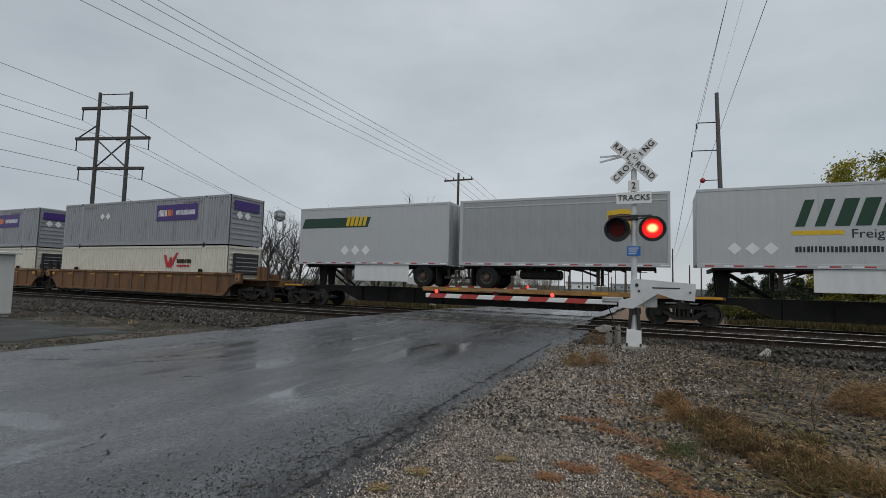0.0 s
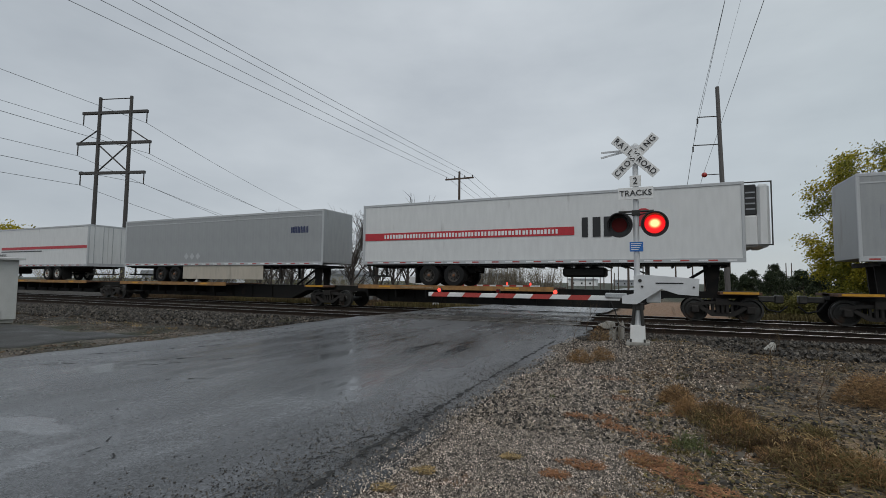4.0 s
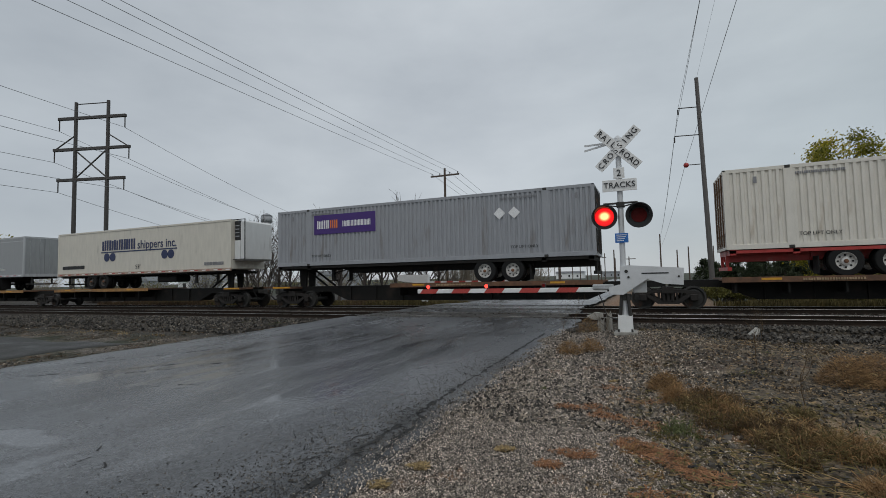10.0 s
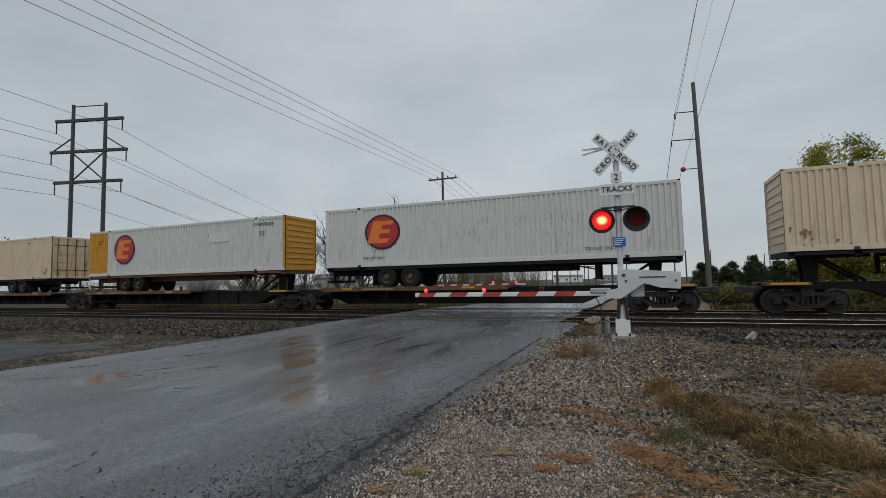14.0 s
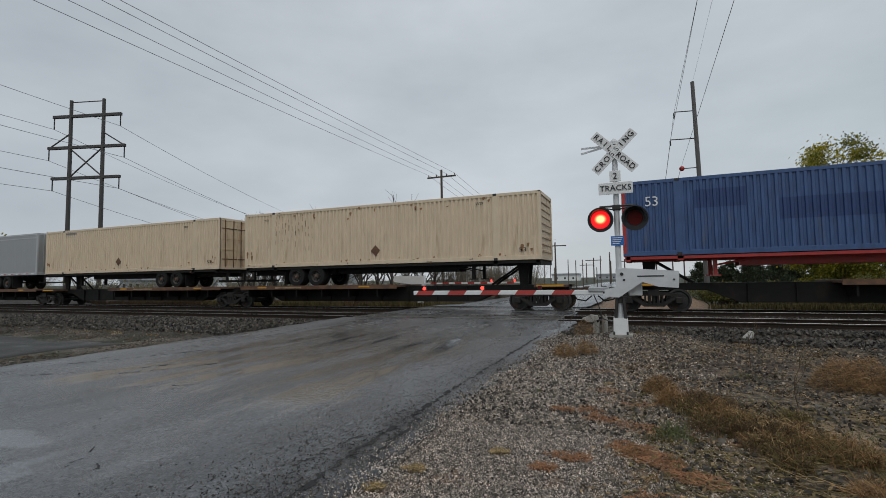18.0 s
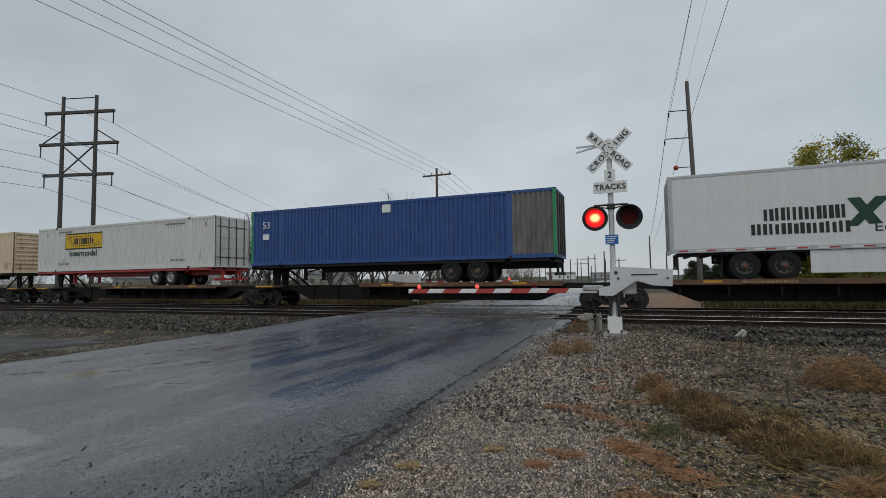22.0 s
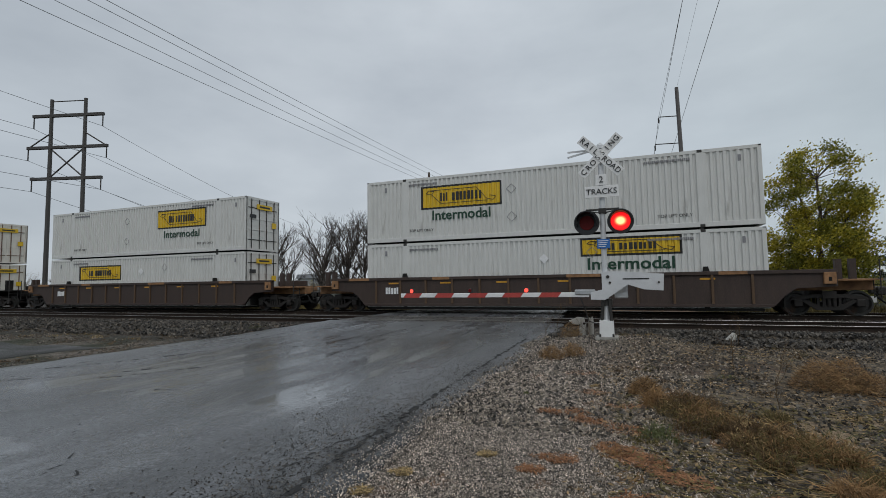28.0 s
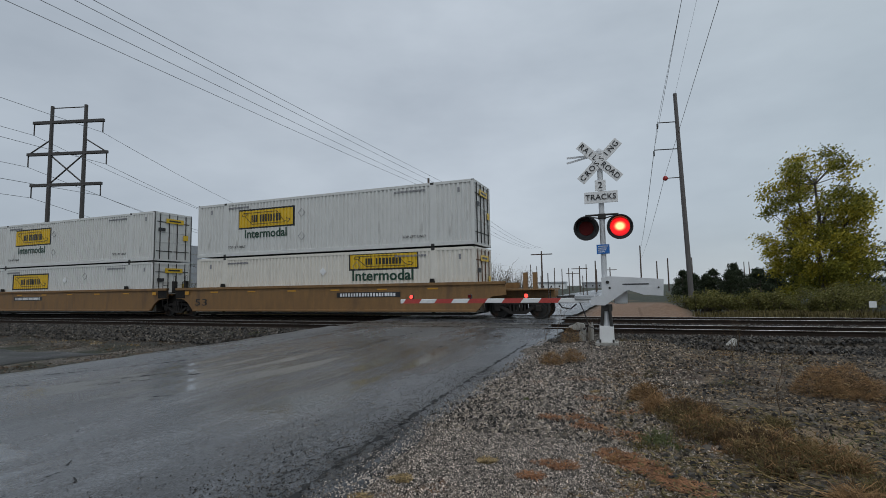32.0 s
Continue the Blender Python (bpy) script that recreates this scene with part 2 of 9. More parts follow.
STREAK = (1.3, 1.3, 0.3)
RUST = (0.16, 0.07, 0.03)
GRIME = (0.16, 0.14, 0.12)
M = {
    "white": mat("white_paint", (0.65, 0.655, 0.65), 0.45, var=0.05, fine=0.03, dirt=GRIME, dirt_amount=0.0, stretch=STREAK),
    "offwhite": mat("aged_white_paint", (0.62, 0.585, 0.51), 0.5, var=0.07, fine=0.04, dirt=GRIME, dirt_amount=0.04, stretch=STREAK),
    "hunt": mat("container_white", (0.68, 0.645, 0.575), 0.5, var=0.06, fine=0.04, dirt=(0.30, 0.22, 0.14), dirt_amount=0.02, stretch=STREAK),
    "hunt_new": mat("container_white_clean", (0.61, 0.61, 0.585), 0.45, var=0.05, fine=0.03, dirt=GRIME, dirt_amount=-0.05, stretch=STREAK),
    "hunt_old": mat("container_white_rusty", (0.71, 0.66, 0.58), 0.55, var=0.08, fine=0.05, dirt=(0.26, 0.14, 0.07), dirt_amount=0.17, dirt_scale=3.5, stretch=(1.3, 1.3, 0.5)),
    "cream": mat("cream_paint", (0.66, 0.53, 0.38), 0.5, var=0.07, fine=0.04, dirt=(0.3, 0.2, 0.1), dirt_amount=0.02, stretch=STREAK),
    "cream_rusty": mat("rusty_cream_paint", (0.62, 0.48, 0.32), 0.55, var=0.1, fine=0.05, dirt=(0.26, 0.11, 0.035), dirt_amount=0.36, dirt_scale=2.2, stretch=STREAK),
    "silver": mat("aluminium_panel", (0.325, 0.335, 0.34), 0.5, 0.2, var=0.08, fine=0.04, dirt=(0.22, 0.205, 0.18), dirt_amount=0.16, stretch=STREAK),
    "silver_light": mat("bright_aluminium", (0.46, 0.47, 0.48), 0.45, 0.2, var=0.05, fine=0.04, dirt=GRIME, dirt_amount=0.1, stretch=STREAK),
    "grey": mat("grey_paint", (0.30, 0.31, 0.33), 0.5, var=0.06, fine=0.04, dirt=GRIME, dirt_amount=0.15, stretch=STREAK),
    "blue": mat("blue_paint", (0.025, 0.072, 0.235), 0.45, var=0.18, fine=0.08, dirt=(0.06, 0.07, 0.10), dirt_amount=0.05, stretch=STREAK),
    "blue_faded": mat("faded_blue_paint", (0.045, 0.09, 0.21), 0.5, var=0.2, fine=0.08, dirt=(0.10, 0.11, 0.15), dirt_amount=0.08, stretch=STREAK),
    "green": mat("green_paint", (0.03, 0.25, 0.10), 0.5, var=0.1, dirt=GRIME, dirt_amount=0.1),
    "red": mat("red_paint", (0.38, 0.035, 0.03), 0.5, var=0.15, dirt=GRIME, dirt_amount=0.2),
    "yellow": mat("yellow_paint", (0.56, 0.27, 0.02), 0.5, var=0.1, dirt=GRIME, dirt_amount=0.12),
    "black": mat("black_steel", (0.013, 0.012, 0.011), 0.7, var=0.3, dirt=(0.035, 0.026, 0.02), dirt_amount=0.3, bump=0.2, sheen=0.22),
    "brown": mat("boxcar_brown", (0.052, 0.036, 0.030), 0.65, var=0.2, dirt=(0.05, 0.035, 0.03), dirt_amount=0.35, stretch=STREAK, bump=0.1, sheen=0.35),
    "ttx": mat("mustard_brown", (0.21, 0.115, 0.042), 0.6, var=0.15, dirt=(0.10, 0.06, 0.035), dirt_amount=0.25, stretch=STREAK, bump=0.1),
    "rustbrown": mat("rusted_steel", (0.13, 0.065, 0.035), 0.75, var=0.3, dirt=(0.05, 0.03, 0.02), dirt_amount=0.4, bump=0.3),
    "steel": mat("dark_steel", (0.05, 0.048, 0.045), 0.5, 0.4, var=0.25, dirt=RUST, dirt_amount=0.2, bump=0.15, sheen=0.3),
    "rubber": mat("tyre_rubber", (0.012, 0.012, 0.012), 0.8, var=0.3, bump=0.2, sheen=0.25),
    "rim": mat("wheel_rim", (0.55, 0.53, 0.50), 0.4, 0.35, var=0.15, dirt=GRIME, dirt_amount=0.2),
    "hub_rust": mat("rusty_hub", (0.16, 0.075, 0.04), 0.7, var=0.3),
    "rim_dark": mat("dark_wheel_rim", (0.07, 0.062, 0.055), 0.5, 0.3, var=0.2, dirt=GRIME, dirt_amount=0.1),
    "rust_side": mat("rusty_brown_side", (0.105, 0.05, 0.028), 0.65, var=0.2, dirt=(0.045, 0.028, 0.02), dirt_amount=0.3, stretch=STREAK, bump=0.1),
    "tag_brown": mat("brown_spray", (0.10, 0.05, 0.042), 0.6, var=0.25, scale=3.0),
    "tag_pink": mat("dull_pink_spray", (0.27, 0.19, 0.165), 0.6, var=0.25, scale=3.0),
    "tag_teal": mat("dull_teal_spray", (0.08, 0.15, 0.15), 0.6, var=0.25, scale=3.0),
    "tag_green": mat("dull_green_spray", (0.03, 0.05, 0.032), 0.6, var=0.25, scale=3.0),
    "tag_sage": mat("sage_spray", (0.085, 0.11, 0.078), 0.6, var=0.3, scale=2.0),
    "tag_tan": mat("tan_spray", (0.34, 0.24, 0.14), 0.6, var=0.2, scale=3.0),
    "truckside": mat("dusty_truck_steel", (0.022, 0.019, 0.017), 0.7, var=0.3, dirt=(0.05, 0.035, 0.025), dirt_amount=0.3, bump=0.2, sheen=0.3),
    "soot": mat("soot_streak", (0.33, 0.26, 0.17), 0.7, var=0.3, stretch=STREAK),
    "blue_ghost": mat("ghost_lettering", (0.032, 0.082, 0.24), 0.5, var=0.2),
    "blue_worn": mat("worn_blue_paint", (0.09, 0.15, 0.29), 0.6, var=0.3),
    "blue_patch": mat("painted_over_blue", (0.022, 0.05, 0.15), 0.5, var=0.15),
    "patched": mat("patched_grey_paint", (0.15, 0.14, 0.13), 0.6, var=0.25, fine=0.12, dirt=(0.08, 0.06, 0.05), dirt_amount=0.25, stretch=STREAK),
    "rust_orange": mat("rusty_orange_brown", (0.155, 0.075, 0.03), 0.65, var=0.25, dirt=(0.05, 0.03, 0.02), dirt_amount=0.42, stretch=STREAK, bump=0.1),
    "rail_tan": mat("rust_stained_rail", (0.40, 0.30, 0.235), 0.6, var=0.2, fine=0.1, dirt=(0.16, 0.08, 0.05), dirt_amount=0.3, stretch=(0.6, 1, 1)),
    "worn_ink": mat("worn_grey_ink", (0.40, 0.38, 0.35), 0.6, var=0.2),
    "skirt_tan": mat("dusty_skirt", (0.46, 0.41, 0.34), 0.5, var=0.08, fine=0.05, dirt=GRIME, dirt_amount=0.12, stretch=STREAK),
    "deck_ochre": mat("worn_ochre_steel", (0.30, 0.155, 0.05), 0.65, var=0.25, dirt=(0.09, 0.05, 0.03), dirt_amount=0.35, bump=0.2),
    "weathered_post": mat("weathered_post", (0.44, 0.42, 0.38), 0.85, var=0.25, fine=0.25, dirt=(0.14, 0.12, 0.09), dirt_amount=0.35, bump=0.5, stretch=(3, 3, 0.5)),
    "twig_pale": mat("pale_twig", (0.20, 0.17, 0.13), 0.9, var=0.25),
    "rib_rust": mat("rusty_rib_paint", (0.11, 0.068, 0.04), 0.7, var=0.3, dirt=(0.20, 0.10, 0.045), dirt_amount=0.3, stretch=STREAK, sheen=0.3),
    "bracket_rust": mat("rusty_bracket_paint", (0.27, 0.145, 0.07), 0.7, var=0.3, dirt=(0.08, 0.045, 0.03), dirt_amount=0.3, sheen=0.3),
    "scab": mat("rust_scab", (0.045, 0.024, 0.014), 0.8, var=0.4),
    "ink_green": mat("faded_green_ink", (0.015, 0.105, 0.06), 0.5, var=0.15),
    "lane": mat("worn_lane", (0.042, 0.042, 0.04), 0.6, var=0.35, scale=1.2, fine=0.3, bump=0.6, bump_scale=70, sheen=0.3, rough_var=0.2),
    "chrome": mat("galvanised", (0.45, 0.46, 0.47), 0.4, 0.6, var=0.15),
    "logo_navy": mat("navy_vinyl", (0.012, 0.022, 0.085), 0.4, var=0.05),
    "logo_black": mat("black_vinyl", (0.015, 0.015, 0.016), 0.4, var=0.05),
    "logo_green": mat("green_vinyl", (0.006, 0.045, 0.022), 0.4, var=0.05),
    "logo_red": mat("red_vinyl", (0.45, 0.02, 0.03), 0.4, var=0.08),
    "logo_gold": mat("gold_vinyl", (0.66, 0.43, 0.016), 0.4, var=0.06),
    "logo_purple": mat("purple_vinyl", (0.05, 0.015, 0.16), 0.4, var=0.05),
    "logo_brown": mat("brown_vinyl", (0.09, 0.035, 0.012), 0.4, var=0.05),
    "logo_orange": mat("orange_vinyl", (0.75, 0.20, 0.02), 0.4, var=0.05),
    "logo_grey": mat("grey_vinyl", (0.22, 0.22, 0.23), 0.4, var=0.05),
    "logo_white": mat("white_vinyl", (0.75, 0.75, 0.75), 0.4, var=0.04),
    "logo_blue": mat("blue_sign_face", (0.02, 0.14, 0.45), 0.4, var=0.05),
    "reflect_red": mat("reflector_red", (0.40, 0.05, 0.04), 0.35, var=0.1),
    "alu": mat("signal_aluminium", (0.58, 0.59, 0.60), 0.5, 0.1, var=0.07, fine=0.03, dirt=GRIME, dirt_amount=0.02),
    "sign": mat("sign_white", (0.74, 0.74, 0.73), 0.5, var=0.04, fine=0.03, dirt=GRIME, dirt_amount=0.05),
    "signal_black": mat("signal_black", (0.02, 0.02, 0.021), 0.5, var=0.2),
    "concrete": mat("concrete", (0.33, 0.32, 0.29), 0.85, var=0.2, fine=0.15, dirt=(0.12, 0.11, 0.09), dirt_amount=0.35, bump=0.4),
    "panel": mat("crossing_panel", (0.075, 0.073, 0.07), 0.32, var=0.25, dirt=(0.03, 0.028, 0.026), dirt_amount=0.3, rough_var=0.18, bump=0.15),
    "rail": mat("rail_rust", (0.028, 0.019, 0.014), 0.8, 0.1, sheen=0.25, var=0.25, bump=0.2),
    "railtop": mat("rail_polished", (0.55, 0.54, 0.52), 0.36, 1.0, var=0.2, scale=2.0),
    "tie": mat("creosote_tie", (0.024, 0.018, 0.014), 0.9, sheen=0.2, var=0.3, stretch=(1, 6, 6), bump=0.4, per_object=0.25),
    "stone": mat("ballast_stone", (0.155, 0.145, 0.14), 0.75, var=0.45, scale=6.0, fine=0.3, bump=0.3, bump_scale=60),
    "pebble": mat("gravel_pebble", (0.23, 0.20, 0.18), 0.6, var=0.5, scale=30.0, fine=0.3),
    "wood": mat("weathered_pole", (0.09, 0.065, 0.05), 0.85, var=0.2, stretch=(8, 8, 0.3), bump=0.4),
    "wood_grey": mat("grey_weathered_pole", (0.12, 0.112, 0.108), 0.85, var=0.2, stretch=(8, 8, 0.3), bump=0.4),
    "tower": mat("weathered_tower", (0.06, 0.055, 0.052), 0.7, var=0.2),
    "wire": mat("conductor", (0.16, 0.165, 0.17), 0.5, 0.3, var=0.05),
    "bark": mat("bark", (0.10, 0.08, 0.065), 0.9, var=0.3, stretch=(6, 6, 1), bump=0.5),
    "twig": mat("bare_twig", (0.075, 0.062, 0.054), 0.9, var=0.25),
    "cabinet": mat("cabinet_paint", (0.50, 0.50, 0.48), 0.5, var=0.06, dirt=GRIME, dirt_amount=0.1),
    "building": mat("far_concrete", (0.35, 0.36, 0.38), 0.8, var=0.1),
}


def leaf_mat(name, c0, c1, rough=0.6, sheen=0.2, thin=0.0, mottle=0.0, mottle_scale=6.0):
    m = bpy.data.materials.new(name)
    m.use_nodes = True
    n, l = m.node_tree.nodes, m.node_tree.links
    b = n["Principled BSDF"]
    g = n.new("ShaderNodeNewGeometry")
    r = n.new("ShaderNodeValToRGB")
    r.color_ramp.elements[0].color, r.color_ramp.elements[1].color = (*c0, 1), (*c1, 1)
    l.new(g.outputs["Random Per Island"], r.inputs["Fac"])
    l.new(r.outputs["Color"], b.inputs["Base Color"])
    if mottle:
        co, t, mr, x = n.new("ShaderNodeTexCoord"), n.new("ShaderNodeTexNoise"), n.new("ShaderNodeMapRange"), n.new("ShaderNodeMix")
        t.inputs["Scale"].default_value, t.inputs["Detail"].default_value = mottle_scale, 6
        mr.inputs["From Min"].default_value, mr.inputs["From Max"].default_value = 0.40, 0.60
        mr.inputs["To Min"].default_value, mr.inputs["To Max"].default_value = 1 - mottle, 1 + mottle
        x.data_type, x.blend_type = "RGBA", "MULTIPLY"
        x.inputs["Factor"].default_value = 1.0
        l.new(co.outputs["Object"], t.inputs["Vector"]), l.new(t.outputs["Fac"], mr.inputs["Value"])
        l.new(r.outputs["Color"], x.inputs["A"]), l.new(mr.outputs["Result"], x.inputs["B"])
        l.new(x.outputs["Result"], b.inputs["Base Color"])
    if thin:
        tr, mx = n.new("ShaderNodeBsdfTranslucent"), n.new("ShaderNodeMixShader")
        l.new(r.outputs["Color"], tr.inputs["Color"])
        mx.inputs["Fac"].default_value = thin
        l.new(b.outputs["BSDF"], mx.inputs[1]), l.new(tr.outputs["BSDF"], mx.inputs[2])
        l.new(mx.outputs["Shader"], n["Material Output"].inputs["Surface"])
    b.inputs["Roughness"].default_value = rough
    b.inputs["Specular IOR Level"].default_value = sheen
    return m


M["leaf"] = leaf_mat("autumn_leaves", (0.20, 0.18, 0.022), (0.58, 0.48, 0.06), thin=0.5)
M["leaf_green"] = leaf_mat("green_leaves", (0.09, 0.10, 0.018), (0.36, 0.33, 0.05), thin=0.5)
M["leaf_bush"] = leaf_mat("bush_leaves", (0.085, 0.09, 0.026), (0.27, 0.245, 0.08), thin=0.35, mottle=0.35, mottle_scale=0.9)
M["leaf_dark"] = leaf_mat("cedar_needles", (0.016, 0.026, 0.014), (0.065, 0.08, 0.04), thin=0.2)
M["leaf_pale"] = leaf_mat("pale_buds", (0.17, 0.16, 0.08), (0.36, 0.33, 0.18), thin=0.4)
M["straw"] = leaf_mat("dry_grass", (0.10, 0.068, 0.032), (0.52, 0.375, 0.18), 0.8)
M["russet"] = leaf_mat("russet_weed", (0.11, 0.06, 0.028), (0.40, 0.24, 0.11), 0.8)
M["rust_needles"] = leaf_mat("rust_needles", (0.10, 0.045, 0.022), (0.42, 0.205, 0.10), 0.8)
M["olive"] = leaf_mat("olive_weed", (0.045, 0.038, 0.014), (0.19, 0.15, 0.06), 0.8)
M["litter"] = leaf_mat("dead_litter", (0.022, 0.015, 0.009), (0.40, 0.275, 0.145), 0.8)
M["sage"] = leaf_mat("green_weed", (0.06, 0.075, 0.03), (0.15, 0.16, 0.07), 0.8)
M["stalk"] = leaf_mat("dead_stalk", (0.04, 0.028, 0.017), (0.14, 0.09, 0.048), 0.8)
M["pebble"] = leaf_mat("gravel_chips", (0.040, 0.033, 0.028), (0.76, 0.645, 0.55), 0.5, 0.4, mottle=0.3, mottle_scale=9.0)
M["stone"] = leaf_mat("ballast_chips", (0.005, 0.0045, 0.004), (0.118, 0.102, 0.084), 0.55, 0.35, mottle=0.5, mottle_scale=6.0)
M["grit"] = leaf_mat("dark_road_grit", (0.008, 0.008, 0.008), (0.20, 0.185, 0.165), 0.5, 0.4, mottle=0.5, mottle_scale=9.0)
M["pale_chip"] = leaf_mat("pale_chips", (0.08, 0.066, 0.052), (0.46, 0.39, 0.31), 0.6)


def ground_mat():
    m = bpy.data.materials.new("gravel_ground")
    m.use_nodes = True
    n, l = m.node_tree.nodes, m.node_tree.links
    b = n["Principled BSDF"]
    co = n.new("ShaderNodeTexCoord")

    def tex(s, detail=4, kind="ShaderNodeTexNoise"):
        t = n.new(kind)
        t.inputs["Scale"].default_value = s
        if kind == "ShaderNodeTexNoise":
            t.inputs["Detail"].default_value = detail
        l.new(co.outputs["Object"], t.inputs["Vector"])
        return t

    def ramp(sock, stops):
        r = n.new("ShaderNodeValToRGB")
        e = r.color_ramp.elements
        while len(e) < len(stops):
            e.new(0.5)
        for k, (p, c) in enumerate(stops):
            e[k].position, e[k].color = p, (*c, 1)
        l.new(sock, r.inputs["Fac"])
        return r.outputs["Color"]

    def mixc(fac, a, c, kind="MIX"):
        x = n.new("ShaderNodeMix")
        x.data_type, x.blend_type = "RGBA", kind
        l.new(fac, x.inputs["Factor"]) if not isinstance(fac, float) else setattr(x.inputs["Factor"], "default_value", fac)
        l.new(a, x.inputs["A"]), l.new(c, x.inputs["B"])
        return x.outputs["Result"]

    def window(sock, lo, hi):
        r = n.new("ShaderNodeMapRange")
        r.inputs["From Min"].default_value, r.inputs["From Max"].default_value = lo, hi
        l.new(sock, r.inputs["Value"])
        return r.outputs["Result"]

    chips = tex(105, kind="ShaderNodeTexVoronoi")
    gravel = ramp(chips.outputs["Color"], [(0.0, (0.016, 0.013, 0.010)), (0.5, (0.13, 0.108, 0.088)), (1.0, (0.60, 0.51, 0.42))])
    patchy = window(tex(10, 6).outputs["Fac"], 0.36, 0.60)
    gravel = mixc(patchy, ramp(chips.outputs["Color"], [(0.0, (0.008, 0.007, 0.006)), (0.5, (0.05, 0.043, 0.037)), (1.0, (0.25, 0.21, 0.17))]), gravel)
    crumb = tex(9, 10)
    crumb.inputs["Roughness"].default_value = 0.78
    soil = ramp(crumb.outputs["Fac"], [(0.38, (0.008, 0.007, 0.006)), (0.50, (0.10, 0.078, 0.054)), (0.62, (0.38, 0.285, 0.18))])
    red = ramp(tex(25, 5).outputs["Fac"], [(0.3, (0.16, 0.075, 0.035)), (0.7, (0.27, 0.14, 0.065))])
    moss = ramp(tex(12, 5).outputs["Fac"], [(0.3, (0.018, 0.022, 0.011)), (0.7, (0.05, 0.055, 0.03))])
    ax = n.new("ShaderNodeSeparateXYZ")
    l.new(co.outputs["Object"], ax.inputs[0])
    warp = tex(0.6, 5).outputs["Fac"]

    def edge(sock, lo, hi, wob):
        a = n.new("ShaderNodeMath")
        a.operation = "MULTIPLY_ADD"
        l.new(warp, a.inputs[0])
        a.inputs[1].default_value = wob
        l.new(sock, a.inputs[2])
        r = n.new("ShaderNodeMapRange")
        r.inputs["From Min"].default_value, r.inputs["From Max"].default_value = lo + wob / 2, hi + wob / 2
        l.new(a.outputs[0], r.inputs["Value"])
        return r.outputs["Result"]

    def times(a, c):
        x = n.new("ShaderNodeMath")
        x.operation = "MULTIPLY"
        l.new(a, x.inputs[0]), l.new(c, x.inputs[1])
        return x.outputs[0]

    weedy = edge(ax.outputs["X"], -0.6, 0.5, 1.6)

    def blob(cx, cy, rx, ry):
        d = n.new("ShaderNodeVectorMath")
        d.operation = "SUBTRACT"
        l.new(co.outputs["Object"], d.inputs[0])
        d.inputs[1].default_value = (cx, cy, 0)
        s = n.new("ShaderNodeVectorMath")
        s.operation = "MULTIPLY"
        l.new(d.outputs[0], s.inputs[0])
        s.inputs[1].default_value = (1 / rx, 1 / ry, 0)
        q = n.new("ShaderNodeVectorMath")
        q.operation = "LENGTH"
        l.new(s.outputs[0], q.inputs[0])
        a = n.new("ShaderNodeMath")
        a.operation = "MULTIPLY_ADD"
        l.new(tex(3.5, 6).outputs["Fac"], a.inputs[0])
        a.inputs[1].default_value = 1.8
        l.new(q.outputs["Value"], a.inputs[2])
        return window(a.outputs[0], 1.95, 1.65)
    col = mixc(times(weedy, window(tex(1.7, 5).outputs["Fac"], 0.25, 0.45)), gravel, soil)
    sand = ramp(tex(30, 5).outputs["Fac"], [(0.3, (0.20, 0.14, 0.085)), (0.7, (0.46, 0.34, 0.225))])
    for spot in ((1.55, 5.6, 0.45, 0.5), (2.9, 6.9, 0.5, 0.3), (2.2, 6.5, 0.35, 0.25)):
        col = mixc(blob(*spot), col, sand)
    loam = ramp(tex(16, 8).outputs["Fac"], [(0.35, (0.045, 0.031, 0.022)), (0.65, (0.15, 0.105, 0.074))])
    for spot in ((0.25, 9.0, 0.9, 0.75), (1.5, 9.6, 0.9, 0.6)):
        col = mixc(blob(*spot), col, loam)
    col = mixc(times(window(tex(1.1, 5).outputs["Fac"], 0.60, 0.68), window(tex(14, 3).outputs["Fac"], 0.3, 0.6)), col, red)
    far_left = edge(ax.outputs["X"], -9.0, -10.5, 1.0)
    col = mixc(times(far_left, window(tex(0.9, 5).outputs["Fac"], 0.42, 0.6)), col, moss)
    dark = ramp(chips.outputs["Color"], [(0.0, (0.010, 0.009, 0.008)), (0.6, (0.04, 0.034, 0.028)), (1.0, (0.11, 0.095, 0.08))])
    # dark ballast along both tracks, also painting in the dark under the train
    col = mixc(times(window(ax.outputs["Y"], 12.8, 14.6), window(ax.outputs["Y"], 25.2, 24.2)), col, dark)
    col = mixc(times(far_left, window(ax.outputs["Y"], 8.6, 10.5)), col, dark)
    tan = ramp(tex(6, 6).outputs["Fac"], [(0.3, (0.17, 0.095, 0.055)), (0.7, (0.31, 0.20, 0.125))])
    col = mixc(times(times(window(ax.outputs["Y"], 24.5, 25.5), edge(ax.outputs["X"], -3.0, -2.0, 0.5)), window(ax.outputs["X"], 3.8, 2.4)), col, tan)
    col = mixc(times(window(ax.outputs["Y"], 24.5, 26.0), window(ax.outputs["X"], 2.6, 3.8)), col, moss)
    col = mixc(times(window(ax.outputs["Y"], 22.8, 23.6), window(ax.outputs["X"], -10.6, -11.4)), col, dark)
    beyond = edge(ax.outputs["Y"], 46, 52, 2.0)
    col = mixc(times(beyond, window(tex(0.15, 5).outputs["Fac"], 0.2, 0.45)), col, moss)
    l.new(col, b.inputs["Base Color"])
    b.inputs["Roughness"].default_value = 0.7
    b.inputs["Specular IOR Level"].default_value = 0.25
    bp = n.new("ShaderNodeBump")
    bp.inputs["Strength"].default_value, bp.inputs["Distance"].default_value = 0.8, 0.02
    l.new(chips.outputs["Distance"], bp.inputs["Height"])
    l.new(bp.outputs["Normal"], b.inputs["Normal"])
    return m


